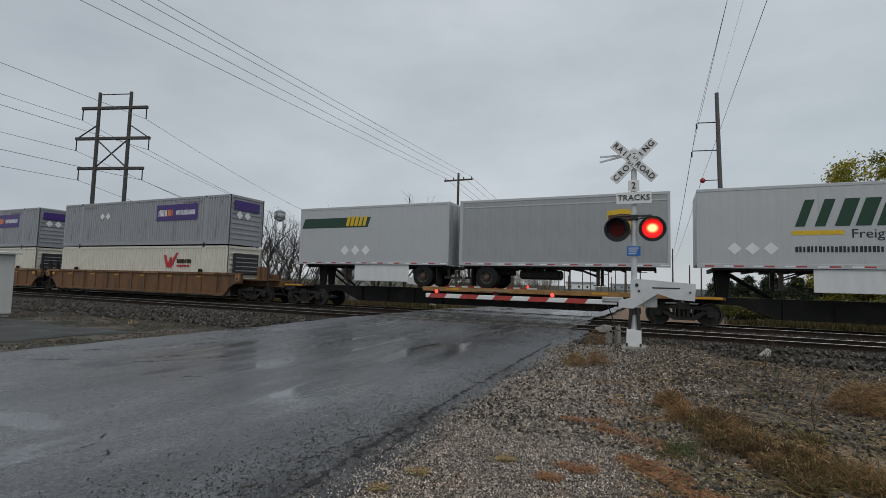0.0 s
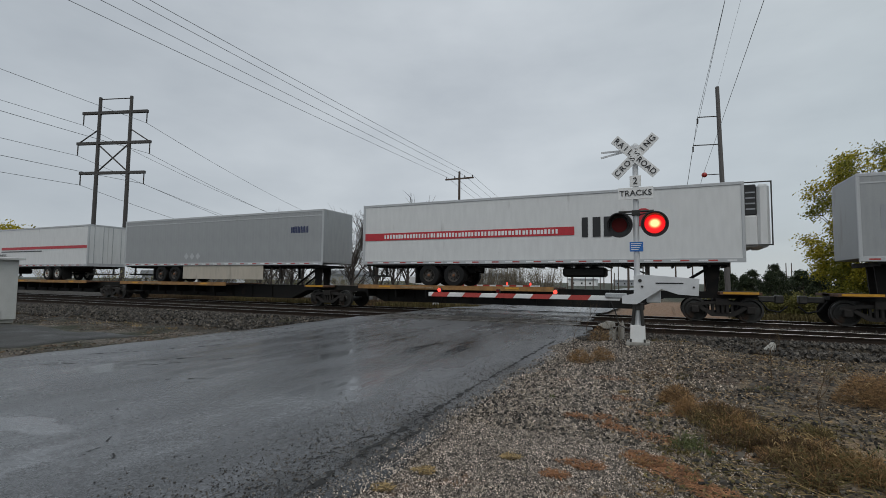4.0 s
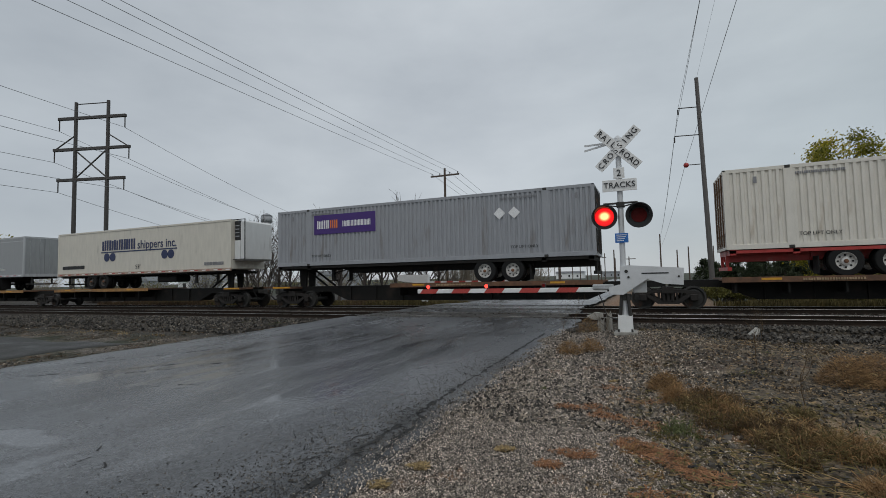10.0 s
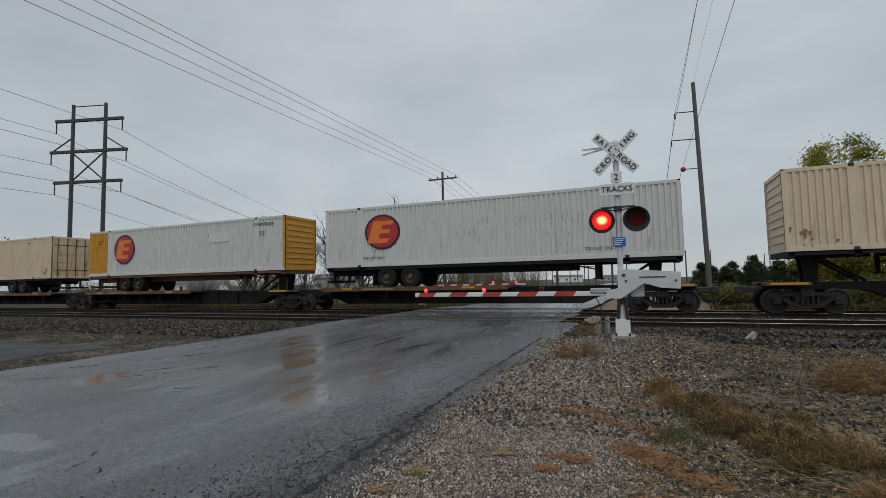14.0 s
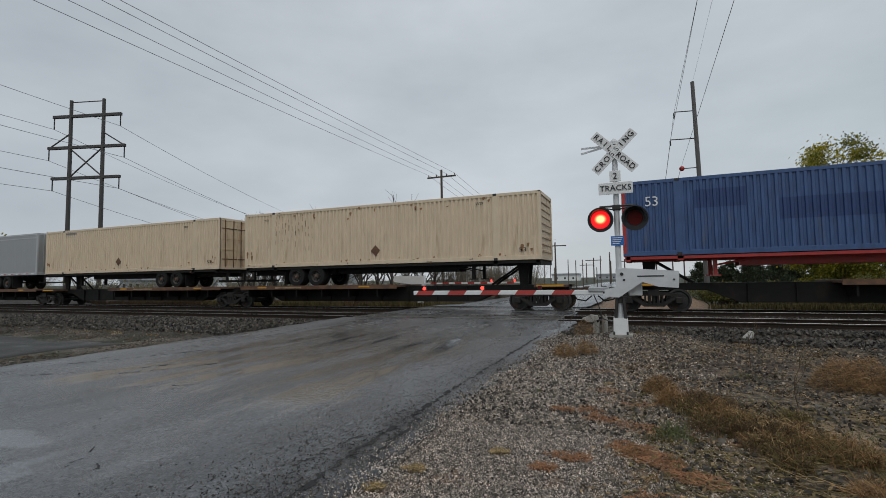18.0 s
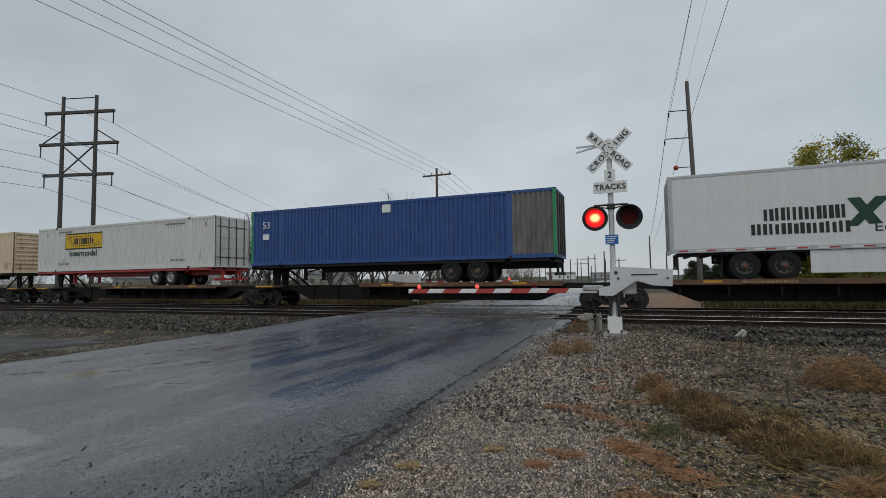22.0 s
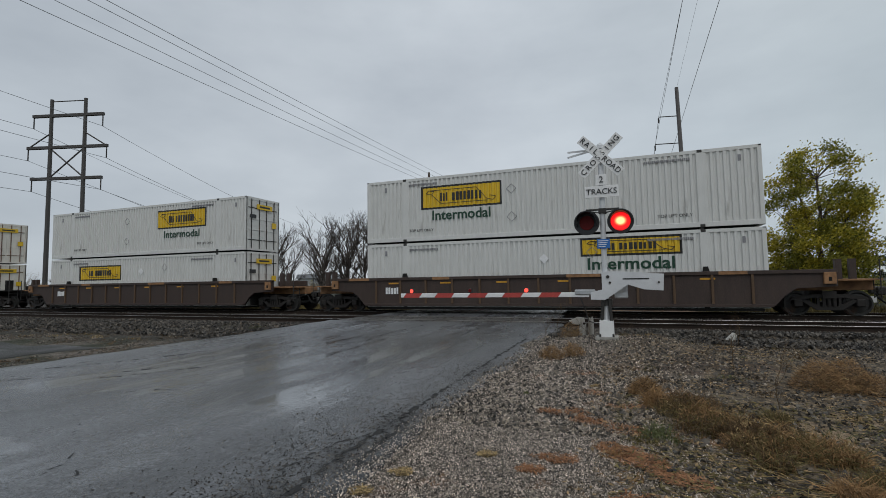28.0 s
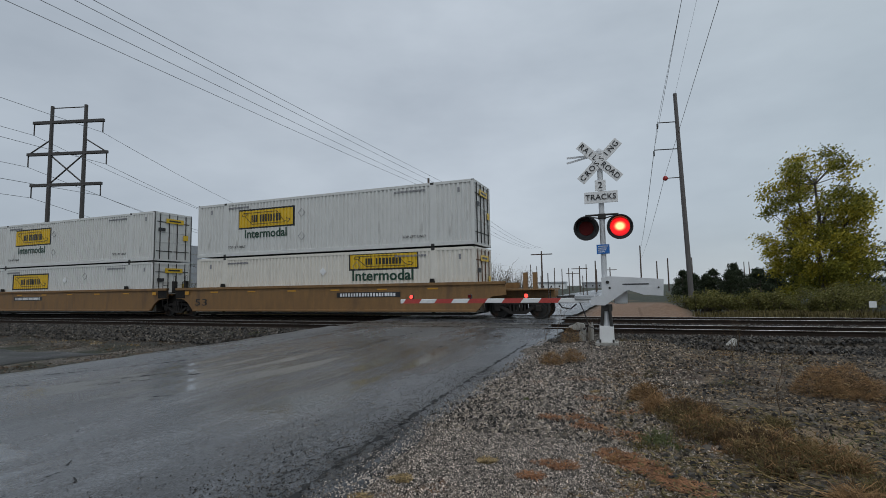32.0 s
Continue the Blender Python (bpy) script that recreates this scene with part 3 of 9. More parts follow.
def asphalt_mat():
    m = bpy.data.materials.new("wet_asphalt")
    m.use_nodes = True
    n, l = m.node_tree.nodes, m.node_tree.links
    b = n["Principled BSDF"]
    co = n.new("ShaderNodeTexCoord")
    mp = n.new("ShaderNodeMapping")
    mp.inputs["Scale"].default_value = (1.0, 0.35, 1.0)
    l.new(co.outputs["Object"], mp.inputs["Vector"])

    def tex(s, detail=4, stretched=False, kind="ShaderNodeTexNoise"):
        t = n.new(kind)
        t.inputs["Scale"].default_value = s
        if kind == "ShaderNodeTexNoise":
            t.inputs["Detail"].default_value = detail
        l.new((mp if stretched else co).outputs["Vector" if stretched else "Object"], t.inputs["Vector"])
        return t

    def window(sock, lo, hi, a=0.0, c=1.0):
        r = n.new("ShaderNodeMapRange")
        r.inputs["From Min"].default_value, r.inputs["From Max"].default_value = lo, hi
        r.inputs["To Min"].default_value, r.inputs["To Max"].default_value = a, c
        l.new(sock, r.inputs["Value"])
        return r.outputs["Result"]

    def two(op, a, c):
        x = n.new("ShaderNodeMath")
        x.operation = op
        for k, v in enumerate((a, c)):
            if isinstance(v, float):
                x.inputs[k].default_value = v
            else:
                l.new(v, x.inputs[k])
        return x.outputs[0]

    chips = tex(95, kind="ShaderNodeTexVoronoi")
    r = n.new("ShaderNodeValToRGB")
    r.color_ramp.elements[0].color, r.color_ramp.elements[1].color = (0.010, 0.0105, 0.011, 1), (0.195, 0.204, 0.220, 1)
    l.new(chips.outputs["Color"], r.inputs["Fac"])
    ax = n.new("ShaderNodeSeparateXYZ")
    l.new(co.outputs["Object"], ax.inputs[0])
    wob = window(tex(0.35, 4).outputs["Fac"], 0.2, 0.8, -1.1, 1.1)
    xw = two("ADD", ax.outputs["X"], wob)

    def band(at, half):
        d = two("ABSOLUTE", two("SUBTRACT", xw, at), 0.0)
        return window(d, half * 0.55, half, 1.0, 0.0)

    # damp wheel paths and a puddle in a hollow
    paths = two("MAXIMUM", band(-4.5, 1.35), band(-8.4, 1.1))
    px = two("POWER", two("DIVIDE", two("SUBTRACT", ax.outputs["X"], -5.7), 0.75), 2.0)
    py = two("POWER", two("DIVIDE", two("SUBTRACT", ax.outputs["Y"], 2.72), 0.26), 2.0)
    rag = window(tex(2.6, 4).outputs["Fac"], 0.3, 0.7, -0.35, 0.35)
    pool = window(two("ADD", two("ADD", px, py), rag), 0.55, 1.15, 1.0, 0.0)
    mottle = tex(2.2, 10, True)
    mottle.inputs["Roughness"].default_value = 0.72
    patchy = window(mottle.outputs["Fac"], 0.36, 0.62)
    film = window(tex(0.5, 6, True).outputs["Fac"], 0.42, 0.62)
    # the hollow before the tracks stays wet
    sheet = two("MULTIPLY", two("MULTIPLY", window(ax.outputs["Y"], 2.9, 4.9), window(ax.outputs["Y"], 14.5, 10.5)), two("MULTIPLY", window(xw, -10.0, -8.4), window(xw, -2.7, -3.6)))
    lanes = n.new("ShaderNodeMapping")
    lanes.inputs["Scale"].default_value = (1.0, 0.16, 1.0)
    lanes.inputs["Rotation"].default_value = (0, 0, radians(7))
    l.new(co.outputs["Object"], lanes.inputs["Vector"])
    ragged = n.new("ShaderNodeTexNoise")
    ragged.inputs["Scale"].default_value, ragged.inputs["Detail"].default_value, ragged.inputs["Roughness"].default_value = 2.1, 9, 0.66
    l.new(lanes.outputs["Vector"], ragged.inputs["Vector"])
    streak = window(ragged.outputs["Fac"], 0.40, 0.60)
    sheet = two("MULTIPLY", sheet, window(streak, 0.0, 1.0, 0.5, 1.0))
    water = two("MAXIMUM", two("MULTIPLY", two("MAXIMUM", paths, two("MULTIPLY", film, 0.75)), two("MULTIPLY", patchy, 0.85)), two("MAXIMUM", two("MULTIPLY", pool, 0.8), sheet))
    # the broken edge beside the gravel is damp and dark
    rim = two("MULTIPLY", window(two("ADD", ax.outputs["X"], window(tex(1.8, 6).outputs["Fac"], 0.3, 0.7, -0.3, 0.3)), -2.6, -2.3), window(ax.outputs["Y"], 5.6, 4.4))
    worn = window(rim, 0.0, 1.0, 1.0, 0.4)
    tone = two("MULTIPLY", two("MULTIPLY", two("MULTIPLY", window(tex(0.8, 8, True).outputs["Fac"], 0.3, 0.7, 0.6, 1.4), worn), window(tex(22, 5).outputs["Fac"], 0.3, 0.7, 0.7, 1.3)), two("MULTIPLY", window(water, 0.0, 1.0, 1.0, 0.74), window(streak, 0.0, 1.0, 0.9, 1.1)))
    x = n.new("ShaderNodeMix")
    x.data_type, x.blend_type = "RGBA", "MULTIPLY"
    x.inputs["Factor"].default_value = 1.0
    cc = n.new("ShaderNodeCombineColor")
    for k in range(3):
        l.new(tone, cc.inputs[k])
    l.new(r.outputs["Color"], x.inputs["A"]), l.new(cc.outputs["Color"], x.inputs["B"])
    l.new(x.outputs["Result"], b.inputs["Base Color"])
    l.new(window(water, 0.0, 1.0, 0.36, 0.055), b.inputs["Roughness"])
    b.inputs["IOR"].default_value = 1.58
    bp = n.new("ShaderNodeBump")
    bp.inputs["Distance"].default_value = 0.008
    l.new(window(water, 0.0, 0.9, 0.7, 0.035), bp.inputs["Strength"])
    l.new(chips.outputs["Distance"], bp.inputs["Height"])
    l.new(bp.outputs["Normal"], b.inputs["Normal"])
    return m


M["ground"] = ground_mat()
M["asphalt"] = asphalt_mat()


# ---- mesh helpers ----
def part(name, bm, material, parent=None, label="", smooth=False):
    me = bpy.data.meshes.new(name)
    bm.to_mesh(me)
    bm.free()
    if smooth:
        me.shade_smooth()
    return place(name, me, material, parent, label)


def place(name, me, material=None, parent=None, label="", m=None):
    if material is not None and not me.materials:
        me.materials.append(material)
    ob = new(name, me)
    if parent is not None:
        ob.parent = parent
    if m is not None:
        ob.matrix_basis = m
    if label:
        ob["label"] = label
    return ob


def box(bm, x0, x1, y0, y1, z0, z1, bevel=0.0):
    v = [bm.verts.new((x, y, z)) for x in (x0, x1) for y in (y0, y1) for z in (z0, z1)]
    f = [bm.faces.new([v[i] for i in q]) for q in ((0, 1, 3, 2), (4, 6, 7, 5), (0, 4, 5, 1), (2, 3, 7, 6), (0, 2, 6, 4), (1, 5, 7, 3))]
    if bevel:
        e = list({e for q in f for e in q.edges})
        bmesh.ops.bevel(bm, geom=e, offset=bevel, segments=1, affect="EDGES")
    return bm


def boxed(*a, **k):
    return box(bmesh.new(), *a, **k)


def prism(bm, pts, y0, y1):
    """A slab of an outline in x and z, from y0 to y1."""
    a = [bm.verts.new((x, y0, z)) for x, z in pts]
    c = [bm.verts.new((x, y1, z)) for x, z in pts]
    bm.faces.new(a), bm.faces.new(c[::-1])
    for i in range(len(pts)):
        j = (i + 1) % len(pts)
        bm.faces.new((a[j], a[i], c[i], c[j]))
    bmesh.ops.recalc_face_normals(bm, faces=bm.faces)
    return bm


def tube(bm, a, c, r0, r1=None, seg=8):
    a, c = Vector(a), Vector(c)
    r1 = r0 if r1 is None else r1
    q = (c - a).to_track_quat("Z", "Y")
    rings = []
    for p, r in ((a, r0), (c, r1)):
        rings.append([bm.verts.new(p + q @ Vector((r * math.cos(k * math.tau / seg), r * math.sin(k * math.tau / seg), 0))) for k in range(seg)])
    for k in range(seg):
        j = (k + 1) % seg
        bm.faces.new((rings[0][k], rings[0][j], rings[1][j], rings[1][k]))
    bm.faces.new(rings[0][::-1]), bm.faces.new(rings[1])
    return bm


def tubed(*a, **k):
    return tube(bmesh.new(), *a, **k)


def empty(name, label="", category="", group="", m=None):
    ob = tagged(new(name), label, category, group)
    ob.empty_display_size = 0.3
    if m is not None:
        ob.matrix_basis = m
    return ob


GLYPHS = {}


def lettering(text, size, material, parent, m, name="lettering", bold=0.0):
    """Words in the built-in font as one mesh, lying in the x-z plane, facing the road."""
    key = (text, bold)
    if key not in GLYPHS:
        cu = bpy.data.curves.new("text", "FONT")
        cu.body, cu.align_x, cu.align_y, cu.extrude, cu.offset = text, "CENTER", "CENTER", 0.004, bold
        cu.resolution_u = 3
        tmp = new("text", cu)
        me = bpy.data.meshes.new_from_object(tmp.evaluated_get(bpy.context.evaluated_depsgraph_get()))
        bpy.data.objects.remove(tmp)
        GLYPHS[key] = me
    me = GLYPHS[key].copy()
    me.materials.clear()
    me.transform(Matrix.Diagonal((size, size, 1, 1)))
    me.transform(Matrix.Rotation(radians(90), 4, "X"))
    return place(name, me, material, parent, "", m)


# ---- ground ----
def height(x, y):
    z = -0.10
    if y > 14.3:
        z = -0.10 - 0.10 * min((y - 14.3) / 1.2, 1)
    if y > 24.5:
        z = -0.20 - 0.15 * min((y - 24.5) / 3, 1)
    if x > 0.3 and y < 14:
        z -= 0.10 * min((x - 0.3) / 2.5, 1)
        z += 0.07 * (noise.noise(Vector((x * 0.7, y * 0.7, 3))))
    if x < -11.3 and y < 14.6:
        z += 0.10 * min((-11.3 - x) / 1.5, 1) * noise.noise(Vector((x * 0.5, y * 0.5, 9))) + 0.08 * math.exp(-((y - 12.2) / 1.6) ** 2)
    z += 0.27 * math.exp(-((x + 0.3) / 1.5) ** 2 - ((y - 11.0) / 1.1) ** 2)
    z += 0.012 * noise.noise(Vector((x * 3, y * 3, 0)))
    if -2.3 < x < 5.0 and 2 < y < 14:
        z += (0.007 + 0.012 * min(max(x + 0.3, 0), 1)) * noise.noise(Vector((x * 8, y * 8, 5)))
    if y > 26 and 0.5 < x < 3.2:
        z += 0.5 * math.exp(-((x - 1.9) / 1.3) ** 2 - ((y - 33) / 5.0) ** 2)
    return z


def axis(lo, hi, step, far):
    inner = list(np.arange(lo, hi + 1e-6, step))
    left, right, d = [], [], step
    p = lo
    while p > -far:
        d *= 1.35
        p -= d
        left.append(p)
    p, d = hi, step
    while p < far:
        d *= 1.35
        p += d
        right.append(p)
    return left[::-1] + inner + right


gx = axis(-26, 14, 0.22, 2500)
gx = sorted([x for x in gx if not -2.3 < x < 5.0] + list(np.arange(-2.3, 5.0, 0.07)))
gy = axis(-2, 34, 0.22, 2500)
gy = sorted([y for y in gy if not 2.0 < y < 14.0] + list(np.arange(2.0, 14.0, 0.07)))
gv = [(x, y, height(x, y) if abs(x) < 60 and -20 < y < 80 else -0.3) for y in gy for x in gx]
gf = [(j * len(gx) + i, j * len(gx) + i + 1, (j + 1) * len(gx) + i + 1, (j + 1) * len(gx) + i) for j in range(len(gy) - 1) for i in range(len(gx) - 1)]
me = bpy.data.meshes.new("ground")
me.from_pydata(gv, [], gf)
me.shade_smooth()
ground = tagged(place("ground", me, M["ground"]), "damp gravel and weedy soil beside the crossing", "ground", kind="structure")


def strip(name, x_left, x_right, y0, y1, z, material, label, category, step=0.25, wob=0.10, thick=0.025):
    """A paved sheet along y with frayed sides."""
    ys = list(np.arange(y0, y1 + 1e-6, step))
    xs = np.linspace(0, 1, 25)
    vs, fs = [], []
    for y in ys:
        a = x_left + wob * 2 * noise.fractal(Vector((y * 0.9, 1.7, x_left)), 1, 2, 4)
        c = x_right + wob * 2 * noise.fractal(Vector((y * 0.9, 5.2, x_right)), 1, 2, 4)
        vs.append((a, y, z(a, y) - thick))
        for u in xs:
            x = a + (c - a) * u
            vs.append((x, y, z(x, y)))
        vs.append((c, y, z(c, y) - thick))
    w = len(xs) + 2
    for j in range(len(ys) - 1):
        for i in range(w - 1):
            fs.append((j * w + i, j * w + i + 1, (j + 1) * w + i + 1, (j + 1) * w + i))
    me = bpy.data.meshes.new(name)
    me.from_pydata(vs, [], fs)
    me.shade_smooth()
    return tagged(place(name, me, material), label, category, kind="structure")


def road_z(x, y):
    return -0.084 + 0.069 * min(max((y - 8) / 7.5, 0), 1)


road = strip("road", -10.75, -2.0, -14, 15.85, road_z, M["asphalt"], "wet cracked grey asphalt road running up to the tracks", "road")
road_far = strip("road_beyond", -10.6, -2.6, 23.2, 160, lambda x, y: -0.02 - 0.16 * min(max((y - 24) / 4, 0), 1), M["asphalt"],
                 "wet asphalt road beyond the tracks", "road", step=1.5)
side_road = strip("side_lane", -26, -12.2, 5.5, 8.1, lambda x, y: height(x, y) + 0.010, M["lane"], "wet paved strip beside the road", "pavement", wob=0.5, thick=0.012)


def crack(pts, w, seed, parent):
    """A ragged dark ribbon along the points given, on the road."""
    rnd = random.Random(seed)
    vs, fs = [], []
    for (x0, y0), (x1, y1) in zip(pts, pts[1:]):
        n = max(3, int(math.hypot(x1 - x0, y1 - y0) / 0.05))
        for k in range(n):
            u = k / n
            x, y = x0 + (x1 - x0) * u + rnd.gauss(0, 0.016), y0 + (y1 - y0) * u + rnd.gauss(0, 0.016)
            x += 0.025 * noise.noise(Vector((y * 2.1, seed, 0)))
            h = w * rnd.random() ** 1.5
            nx, ny = -(y1 - y0), x1 - x0
            q = math.hypot(nx, ny)
            vs += [(x - nx / q * h, y - ny / q * h, road_z(x, y) + 0.004), (x + nx / q * h, y + ny / q * h, road_z(x, y) + 0.004)]
    for k in range(len(vs) // 2 - 1):
        if w > 0.042 and seed < 3 or noise.noise(Vector((k * 0.71, seed * 3.1, 0))) > -0.12:
            fs.append((2 * k, 2 * k + 1, 2 * k + 3, 2 * k + 2))
    me = bpy.data.meshes.new("crack")
    me.from_pydata(vs, [], fs)
    return place("crack", me, M["crack"], parent)


M["crack"] = mat("crack_dirt", (0.012, 0.012, 0.012), 0.8, var=0.4)
CRACKS = [
    ([(-2.28, 2.2), (-2.28, 2.92), (-2.3, 3.23), (-2.32, 3.61), (-2.37, 4.69), (-2.38, 5.51), (-2.41, 6.73), (-2.43, 9.61), (-2.4, 12.0)], 0.055),
    ([(-2.36, 4.85), (-2.2, 4.3), (-2.13, 3.63), (-2.05, 3.16)], 0.045),
    ([(-2.34, 4.3), (-2.55, 3.8), (-2.6, 3.3), (-2.5, 2.8)], 0.016),
    ([(-4.62, 2.85), (-4.45, 2.65), (-4.3, 2.4)], 0.016),
    ([(-4.15, 2.62), (-4.0, 2.45)], 0.009),
    ([(-5.55, 3.5), (-5.25, 3.25), (-5.1, 3.05)], 0.012),
    ([(-6.55, 4.75), (-6.2, 5.0), (-5.85, 5.2)], 0.03),
    ([(-6.2, 4.75), (-5.9, 4.9)], 0.025),
    ([(-9.4, 4.6), (-8.8, 5.2), (-8.1, 5.9), (-7.8, 6.5)], 0.04),
    ([(-9.9, 5.6), (-9.5, 6.3), (-9.0, 7.4), (-8.9, 8.2)], 0.05),
    ([(-8.0, 5.3), (-7.5, 6.0), (-7.2, 6.6)], 0.035),
    ([(-9.6, 8.0), (-9.3, 10.0), (-9.5, 12.0), (-9.2, 14.0)], 0.04),
    ([(-6.6, 9.6), (-6.2, 10.6), (-6.4, 12.0), (-6.3, 14.5)], 0.05),
    ([(-7.4, 9.0), (-7.0, 10.2), (-6.9, 11.5)], 0.05),
    ([(-4.4, 10.5), (-4.2, 12.0), (-4.3, 14.0)], 0.03),
]
for k, (way, w) in enumerate(CRACKS):
    crack(way, w, k + 1, road)
# the crazed, broken rim of the road
rnd_rim = random.Random(91)
for k in range(34):
    y = rnd_rim.uniform(2.3, 5.2)
    x = -2.4 + rnd_rim.uniform(-0.32, 0.3) * (1.25 - 0.2 * (y - 2.3))
    a, g = rnd_rim.choice((0.5, 1.35, 1.8, 2.7)) + rnd_rim.gauss(0, 0.25), rnd_rim.uniform(0.08, 0.24)
    crack([(x, y), (x + g * 0.5 * math.cos(a), y + g * 0.5 * math.sin(a)), (x + g * math.cos(a + 0.4), y + g * math.sin(a + 0.4))], rnd_rim.uniform(0.009, 0.02), 40 + k, road)


# ---- tracks ----
NEAR_Y, FAR_Y = 16.92, 21.25


def rail_profile():
    return [(-0.07, -0.17), (0.07, -0.17), (0.065, -0.155), (0.012, -0.13), (0.012, -0.045), (0.036, -0.035), (0.036, -0.006), (0.028, 0.0),
            (-0.028, 0.0), (-0.036, -0.006), (-0.036, -0.035), (-0.012, -0.045), (-0.012, -0.13), (-0.065, -0.155)]


for nm, yc in (("near_track", NEAR_Y), ("far_track", FAR_Y)):
    track = empty(nm, "pair of worn steel rails on dark wooden ties", "railway track")
    for s in (-1, 1):
        bm = bmesh.new()
        y = yc + s * 0.753
        pts = rail_profile()
        a = [bm.verts.new((-900, y + p, q)) for p, q in pts]
        c = [bm.verts.new((900, y + p, q)) for p, q in pts]
        for i in range(len(pts)):
            j = (i + 1) % len(pts)
            bm.faces.new((a[i], a[j], c[j], c[i]))
        bmesh.ops.recalc_face_normals(bm, faces=bm.faces)
        part("rail", bm, M["rail"], track)
        hb = bmesh.new()
        hp = [(-0.029, -0.003), (-0.026, 0.003), (0.026, 0.003), (0.029, -0.003)]
        ha, hc = [hb.verts.new((-900, y + p, q)) for p, q in hp], [hb.verts.new((900, y + p, q)) for p, q in hp]
        for i in range(len(hp)):
            j = (i + 1) % len(hp)
            hb.faces.new((ha[i], ha[j], hc[j], hc[i]))
        bmesh.ops.recalc_face_normals(hb, faces=hb.faces)
        part("rail_head", hb, M["railtop"], track, "shiny worn running surface")
    tie_me = bpy.data.meshes.new("tie")
    tb = boxed(-0.11, 0.11, -1.3, 1.3, -0.19, 0, 0.012)
    tb.to_mesh(tie_me)
    tb.free()
    for k in range(-62, 40):
        x = k * 0.53
        if -10.9 < x < -2.2:
            continue
        place("tie", tie_me, M["tie"], track, "", pose(x + random.uniform(-0.02, 0.02), yc + random.uniform(-0.04, 0.04), -0.172, 0, 0, random.uniform(-1, 1)))

crossing = empty("pavement_crossing", "wet dark grade crossing surface between the rails", "pavement")
crossing["kind"] = "structure"
pan = {}
for yc in (NEAR_Y, FAR_Y):
    for y0, y1 in ((yc - 1.32, yc - 0.80), (yc - 0.66, yc + 0.66), (yc + 0.80, yc + 1.32)):
        key = round(y1 - y0, 2)
        if key not in pan:
            pm = bpy.data.meshes.new("panel")
            pb = boxed(-1.29, 1.29, -key / 2, key / 2, -0.16, 0, 0.015)
            pb.to_mesh(pm)
            pb.free()
            pan[key] = pm
        for k in range(3):
            place("panel", pan[key], M["panel"], crossing, "", pose(-9.2 + k * 2.62, (y0 + y1) / 2, -0.012 + random.uniform(-0.004, 0.004)))
apron = tagged(part("crossing_fill", boxed(-10.5, -2.5, NEAR_Y + 1.34, FAR_Y - 1.34, -0.2, -0.025, 0.01), M["asphalt"]),
               "wet asphalt fill between the two tracks", "pavement", kind="structure")


# ---- train ----
SIDE = 19.95          # the loads' side towards the road
SPEED = (23.1899291, 0.0116504457, 0.0001556848)
DECK = 1.14
MOVERS = []


def run(t):
    return SPEED[0] * t + SPEED[1] * t ** 2 + SPEED[2] * t ** 3


def mover(name, x, label, category, group):
    ob = empty(name, label, category, group, pose(x, SIDE, 0))
    MOVERS.append((ob, x))
    return ob


SHARED = {}


def use(name, key, make, material, parent, m=None, label=""):
    """A part on a mesh that alike parts share, one copy of the mesh to a material."""
    full = (name, key, material.name)
    if full not in SHARED:
        bm = make()
        me = bpy.data.meshes.new(name)
        bm.to_mesh(me)
        bm.free()
        me.materials.append(material)
        SHARED[full] = me
    return place(name, SHARED[full], None, parent, label, m)


def disc(bm, x, z, rx, rz, y0, y1, seg=28):
    return prism(bm, [(x + rx * math.cos(k * math.tau / seg), z + rz * math.sin(k * math.tau / seg)) for k in range(seg)], y0, y1)


def decal(parent, x0, x1, z0, z1, material, name="decal", y=-0.008, slant=0.0, label=""):
    bm = prism(bmesh.new(), [(x0, z0), (x1, z0), (x1 + slant, z1), (x0 + slant, z1)], y, y + 0.028)
    return part(name, bm, material, parent, label)


def words(parent, text, x0, x1, z0, z1, material, y=-0.010, bold=0.0, name="lettering"):
    """Lettering fitted to a rectangle of the side."""
    ob = lettering(text, 1.0, material, parent, None, name, bold)
    me = ob.data
    co = np.empty(len(me.vertices) * 3)
    me.vertices.foreach_get("co", co)
    co = co.reshape(-1, 3)
    lo, hi = co.min(0), co.max(0)
    co[:, 0] = x0 + (co[:, 0] - lo[0]) / (hi[0] - lo[0]) * (x1 - x0)
    co[:, 2] = z0 + (co[:, 2] - lo[2]) / (hi[2] - lo[2]) * (z1 - z0)
    co[:, 1] = y + (co[:, 1] - lo[1])
    me.vertices.foreach_set("co", co.ravel())
    me.update()
    return ob


def bars(parent, x0, x1, z0, z1, n, material, y=-0.012, slant=0.0):
    """Writing that is not spelled out: a close row of upright bars."""
    rnd = random.Random(round(x0 * 100 + z0 * 10))
    bm = bmesh.new()
    n = round(n * 1.8)
    w = (x1 - x0) / n
    for k in range(n):
        a, c = x0 + k * w, x0 + k * w + w * rnd.uniform(0.5, 0.78)
        lo, hi = z0, z1 - (z1 - z0) * rnd.choice((0, 0, 0, 0.08))
        prism(bm, [(a, lo), (c, lo), (c + slant, hi), (a + slant, hi)], y, y + 0.03)
    return tagged(part("writing", bm, material, parent), kind="stuff")


